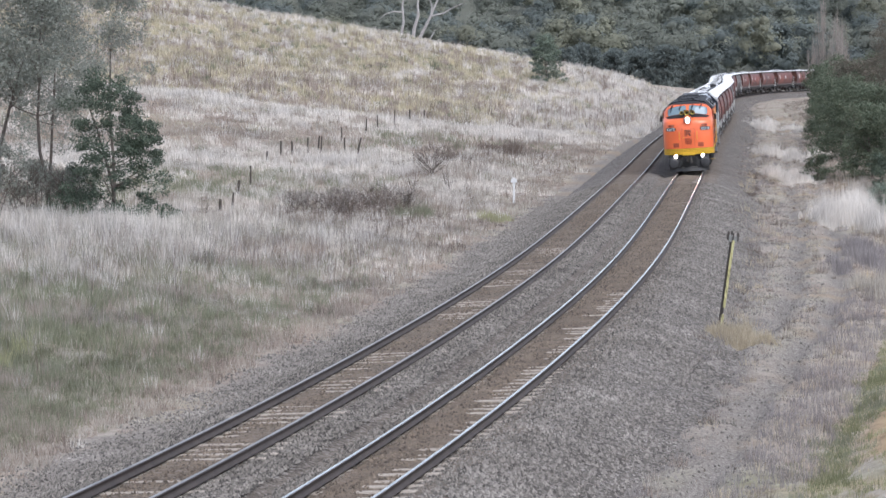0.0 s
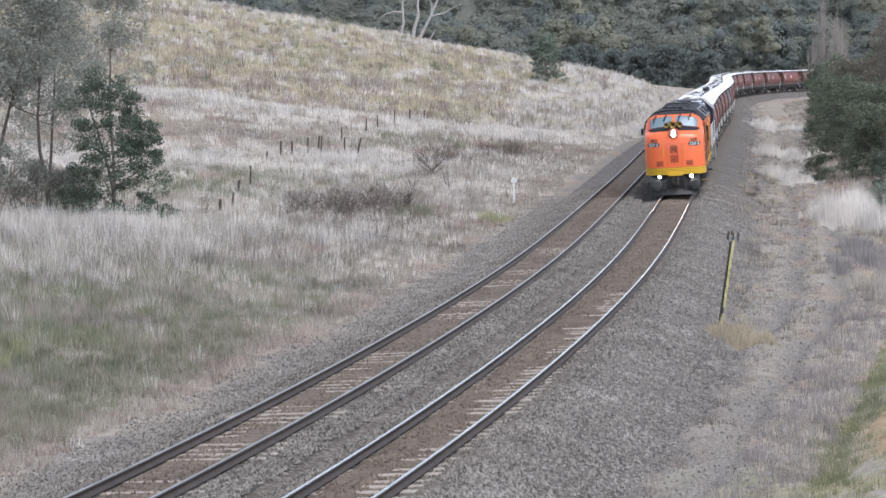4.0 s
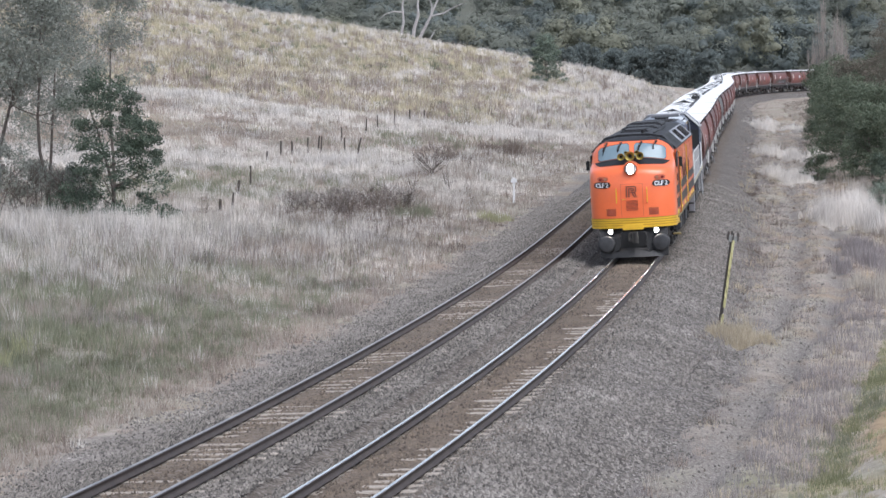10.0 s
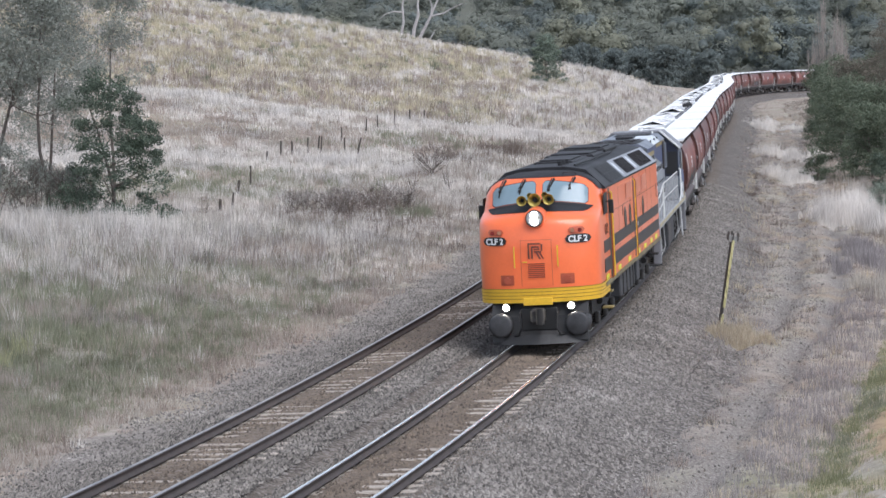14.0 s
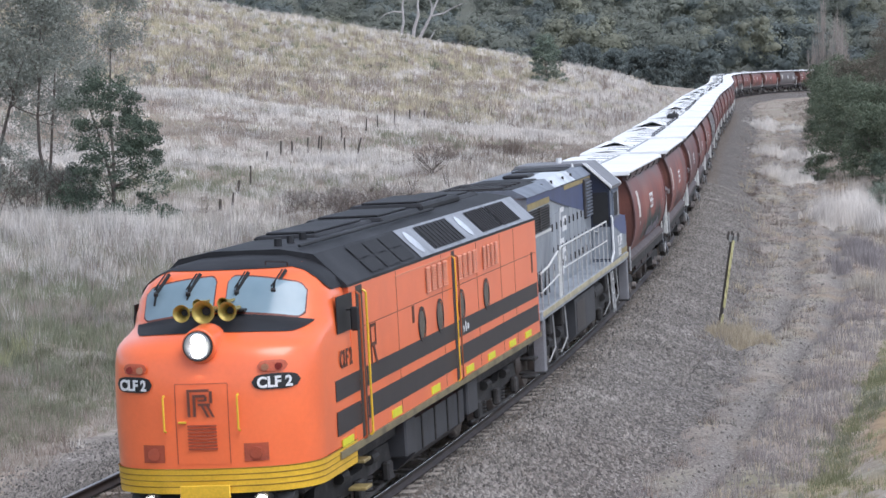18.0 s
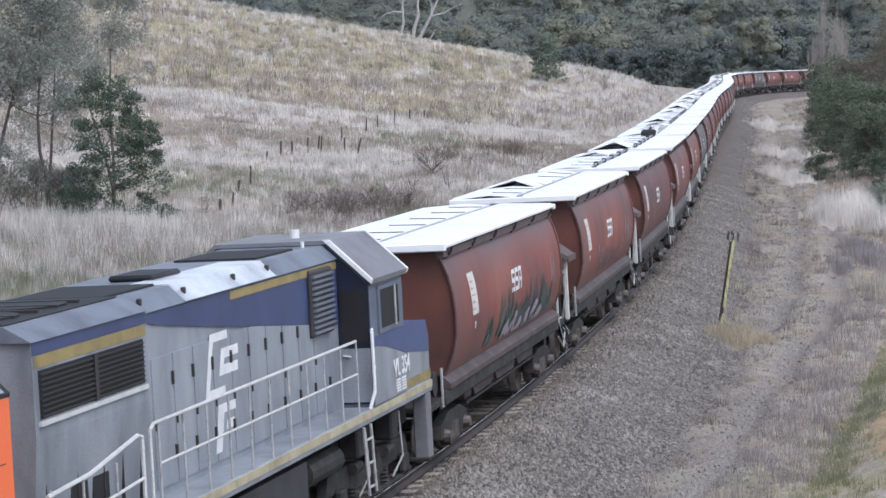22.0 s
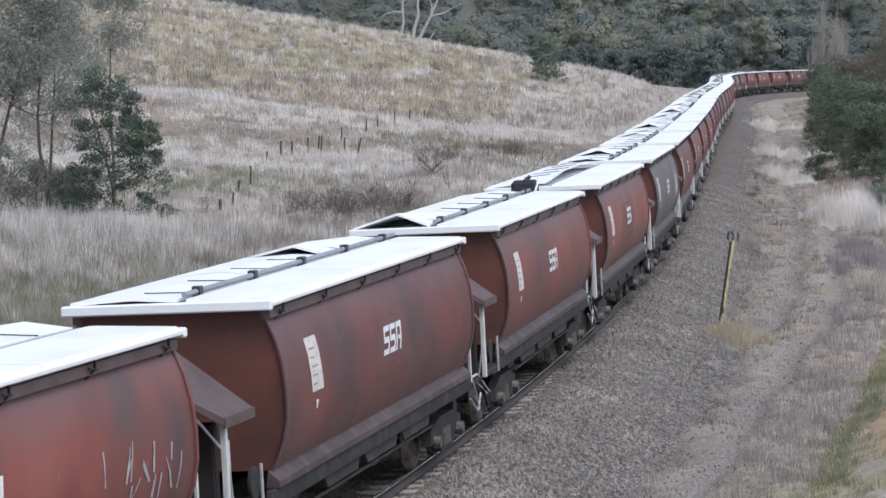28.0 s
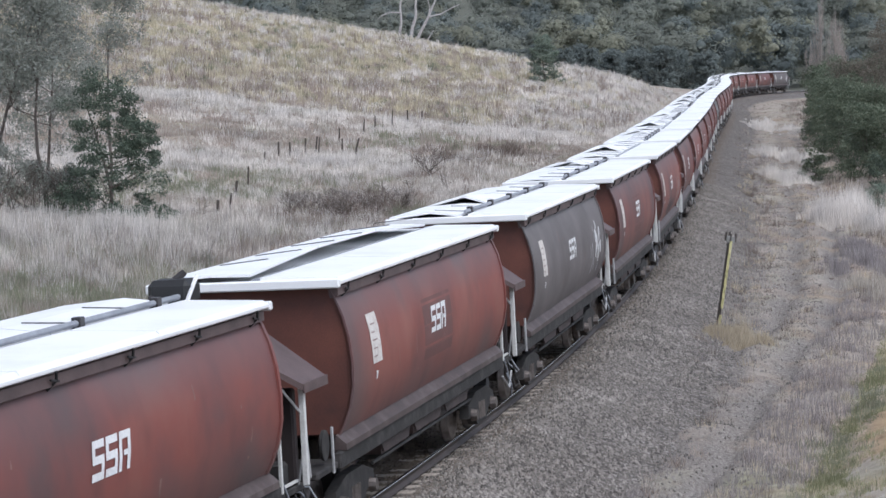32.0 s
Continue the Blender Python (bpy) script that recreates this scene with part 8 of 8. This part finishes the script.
def leaning_post():
    """An old rail-steel post, flaking yellow, leaning over the service track."""
    x, y = 7.88, 75.2
    t = tagged(new("leaning_post"), "old leaning steel post with flaking yellow paint", "post")
    t.location = (x, y, float(land(x, y)))
    t.scale = (1.0, 1.0, 1.22)
    m = Matrix.Rotation(radians(9.6), 4, "Y")
    steel = worn("rusty_black_steel", (0.07, 0.06, 0.055), rough=0.8, scale=8, amount=0.9, bump=0.004)
    flake = worn("flaking_yellow_paint", (0.56, 0.52, 0.25), (0.07, 0.06, 0.05), (0.72, 0.7, 0.5), rough=0.7, scale=5, amount=1.0, bump=0.004, stretch=(3, 3, 1))

    def slab(name, x0, x1, y0, y1, z0, z1, mat, label=""):
        k = Kit().box(x0, x1, y0, y1, z0, z1, 0.008)
        k.v = [tuple(m @ Vector(p)) for p in k.v]
        return part(name, k, mat, t, label)

    slab("web", -0.02, 0.02, -0.06, 0.06, -0.3, 2.32, steel)
    slab("flange", -0.075, -0.021, -0.03, 0.03, -0.3, 2.36, steel)
    slab("painted_face", -0.02, 0.055, -0.075, -0.062, 0.55, 2.15, flake, "flaking yellow painted face")
    slab("painted_face", -0.02, 0.05, -0.075, -0.062, 0.05, 0.4, flake, "flaking yellow painted face")
    slab("head_plate", -0.12, 0.12, -0.05, 0.05, 2.1, 2.26, worn("grey_flaked_steel", (0.25, 0.25, 0.24), (0.1, 0.1, 0.1), rough=0.8, scale=8, amount=0.9))
    slab("side_lug", 0.1, 0.16, -0.03, 0.03, 2.14, 2.34, steel)
    slab("side_lug", -0.17, -0.11, -0.03, 0.03, 2.14, 2.34, steel)


leaning_post()


# loose stones on the near part of the bed
def scatter_stones():
    r = np.random.RandomState(5)
    n = 330000
    s = -15 + 112 * r.uniform(0, 1, n) ** 1.5
    u = r.uniform(-8.3, 7.6, n)
    inside = np.minimum(abs(u), abs(u - TWIN)) < 0.7
    edge = np.clip((4.7 - u + 0.9 * wobble(s, u, 3, 6)) / 2.2, 0.12 * (u < 6.4), 1) * np.clip((u + 8.1 + 0.6 * wobble(s, u, 3, 7)) / 1.4, 0, 1)
    m = (r.uniform(0, 1, n) < np.where(inside, 0.45, 1.0) * edge)
    for c in (0.0, TWIN):
        for g in (-GAUGE, GAUGE):
            m &= abs(u - c - g) > 0.1
    s, u, inside = s[m], u[m], inside[m]
    x, y, z = on_track(s, u, 0.0)
    zz = np.maximum(bed_height(u) + silt(s, u) + GRADE * s, land(x, y))
    size = r.uniform(0.02, 0.046, len(s)) * np.where(inside, 0.8, 1.0) * np.where((abs(u) > 0.9) & (abs(u) < 1.25), 0.7, 1.0)
    peak = np.array([[1, 0.2, -0.5], [-0.3, 0.9, -0.5], [-0.8, -0.3, -0.45], [0.2, -1, -0.5], [0.1, 0.1, 0.85]], float)
    f = np.array([[0, 1, 4], [1, 2, 4], [2, 3, 4], [3, 0, 4]])
    a = r.uniform(0, 2 * math.pi, len(s))
    sc = size[:, None] * r.uniform(0.65, 1.35, (len(s), 3))
    v = peak[None] * sc[:, None] + r.normal(scale=0.2, size=(len(s), 5, 3)) * size[:, None, None]
    ca, sa = np.cos(a)[:, None], np.sin(a)[:, None]
    vx, vy = v[..., 0] * ca - v[..., 1] * sa, v[..., 0] * sa + v[..., 1] * ca
    v = np.stack([vx + x[:, None], vy + y[:, None], v[..., 2] + zz[:, None] + 0.01], -1)
    mix = r.normal(scale=0.3, size=len(s))
    for name, pick, mat, label in (("ballast_stones", (u + mix > 1.5) | (u < -5.4), M_stone, "loose grey crushed stones on the ballast shoulder"), ("track_stones", ~inside & (u + mix <= 1.5) & (u >= -5.4), M_stone_mid, "loose grey-brown stones beside the rails"), ("rusty_stones", inside, M_stone_brown, "rust-stained stones between the rails")):
        k = int(pick.sum())
        tri = (f[None] + 5 * np.arange(k)[:, None, None]).reshape(-1, 3)
        tagged(soup(name, v[pick].reshape(-1, 3), tri, mat), label, "stones", kind="stuff")


scatter_stones()


# ---- movement ----
SPEED_T = [0, 3.5, 7, 10, 13, 16, 19, 22, 25.5, 28, 32]
SPEED = [6.528, 6.599, 6.658, 6.69, 6.867, 7.032, 6.859, 7.031, 6.814, 6.786, 6.926]
_tt = np.arange(0, 32.01, 0.05)
_v = np.interp(_tt, SPEED_T, SPEED)
_run = 107.189 - np.concatenate([[0], np.cumsum((_v[1:] + _v[:-1]) * 0.025)])


def vehicle_pose(t, offset, pivot_a, pivot_b):
    """The pose of a vehicle whose two bogies ride on the near track."""
    s = float(np.interp(t, _tt, _run)) + offset
    a, b = Vector(on_track(s + pivot_a)), Vector(on_track(s + pivot_b))
    d = (b - a).normalized()
    o = a - d * pivot_a
    th, up = math.atan2(d.x, d.y), math.asin(d.z)
    return Matrix.Translation(o) @ Matrix.Rotation(-th, 4, "Z") @ Matrix.Rotation(up, 4, "X") @ Matrix.Rotation(CANT, 4, "Y")


def motions():
    times = [i * 0.5 for i in range(65)]
    coarse = [i * 1.0 for i in range(33)]
    walk(clf, [(t, vehicle_pose(t, 0.0, 3.5, 14.6)) for t in times])
    walk(vl, [(t, vehicle_pose(t, 18.35, 3.6, 14.4)) for t in times])
    roll_wheels(clf)
    roll_wheels(vl)
    for n, wagon in enumerate(hoppers):
        roll_wheels(wagon)
        walk(wagon, [(t, vehicle_pose(t, 37.1 + 15.43 * n, 1.2, 10.8)) for t in (times if n < 8 else coarse)])


def roll_wheels(thing):
    """Turn each wheelset of a vehicle as it runs along."""
    run0 = float(_run[0])
    for bogie in thing.children:
        for w in bogie.children:
            if w.name.startswith("wheelset"):
                at = w.matrix_basis.translation.copy()
                rows = []
                for i in range(321):
                    t = i * 0.1
                    gone = run0 - float(np.interp(t, _tt, _run))
                    rows.append((t, Matrix.Translation(at) @ Matrix.Rotation(gone / at.z, 4, "X")))
                walk(w, rows)


motions()
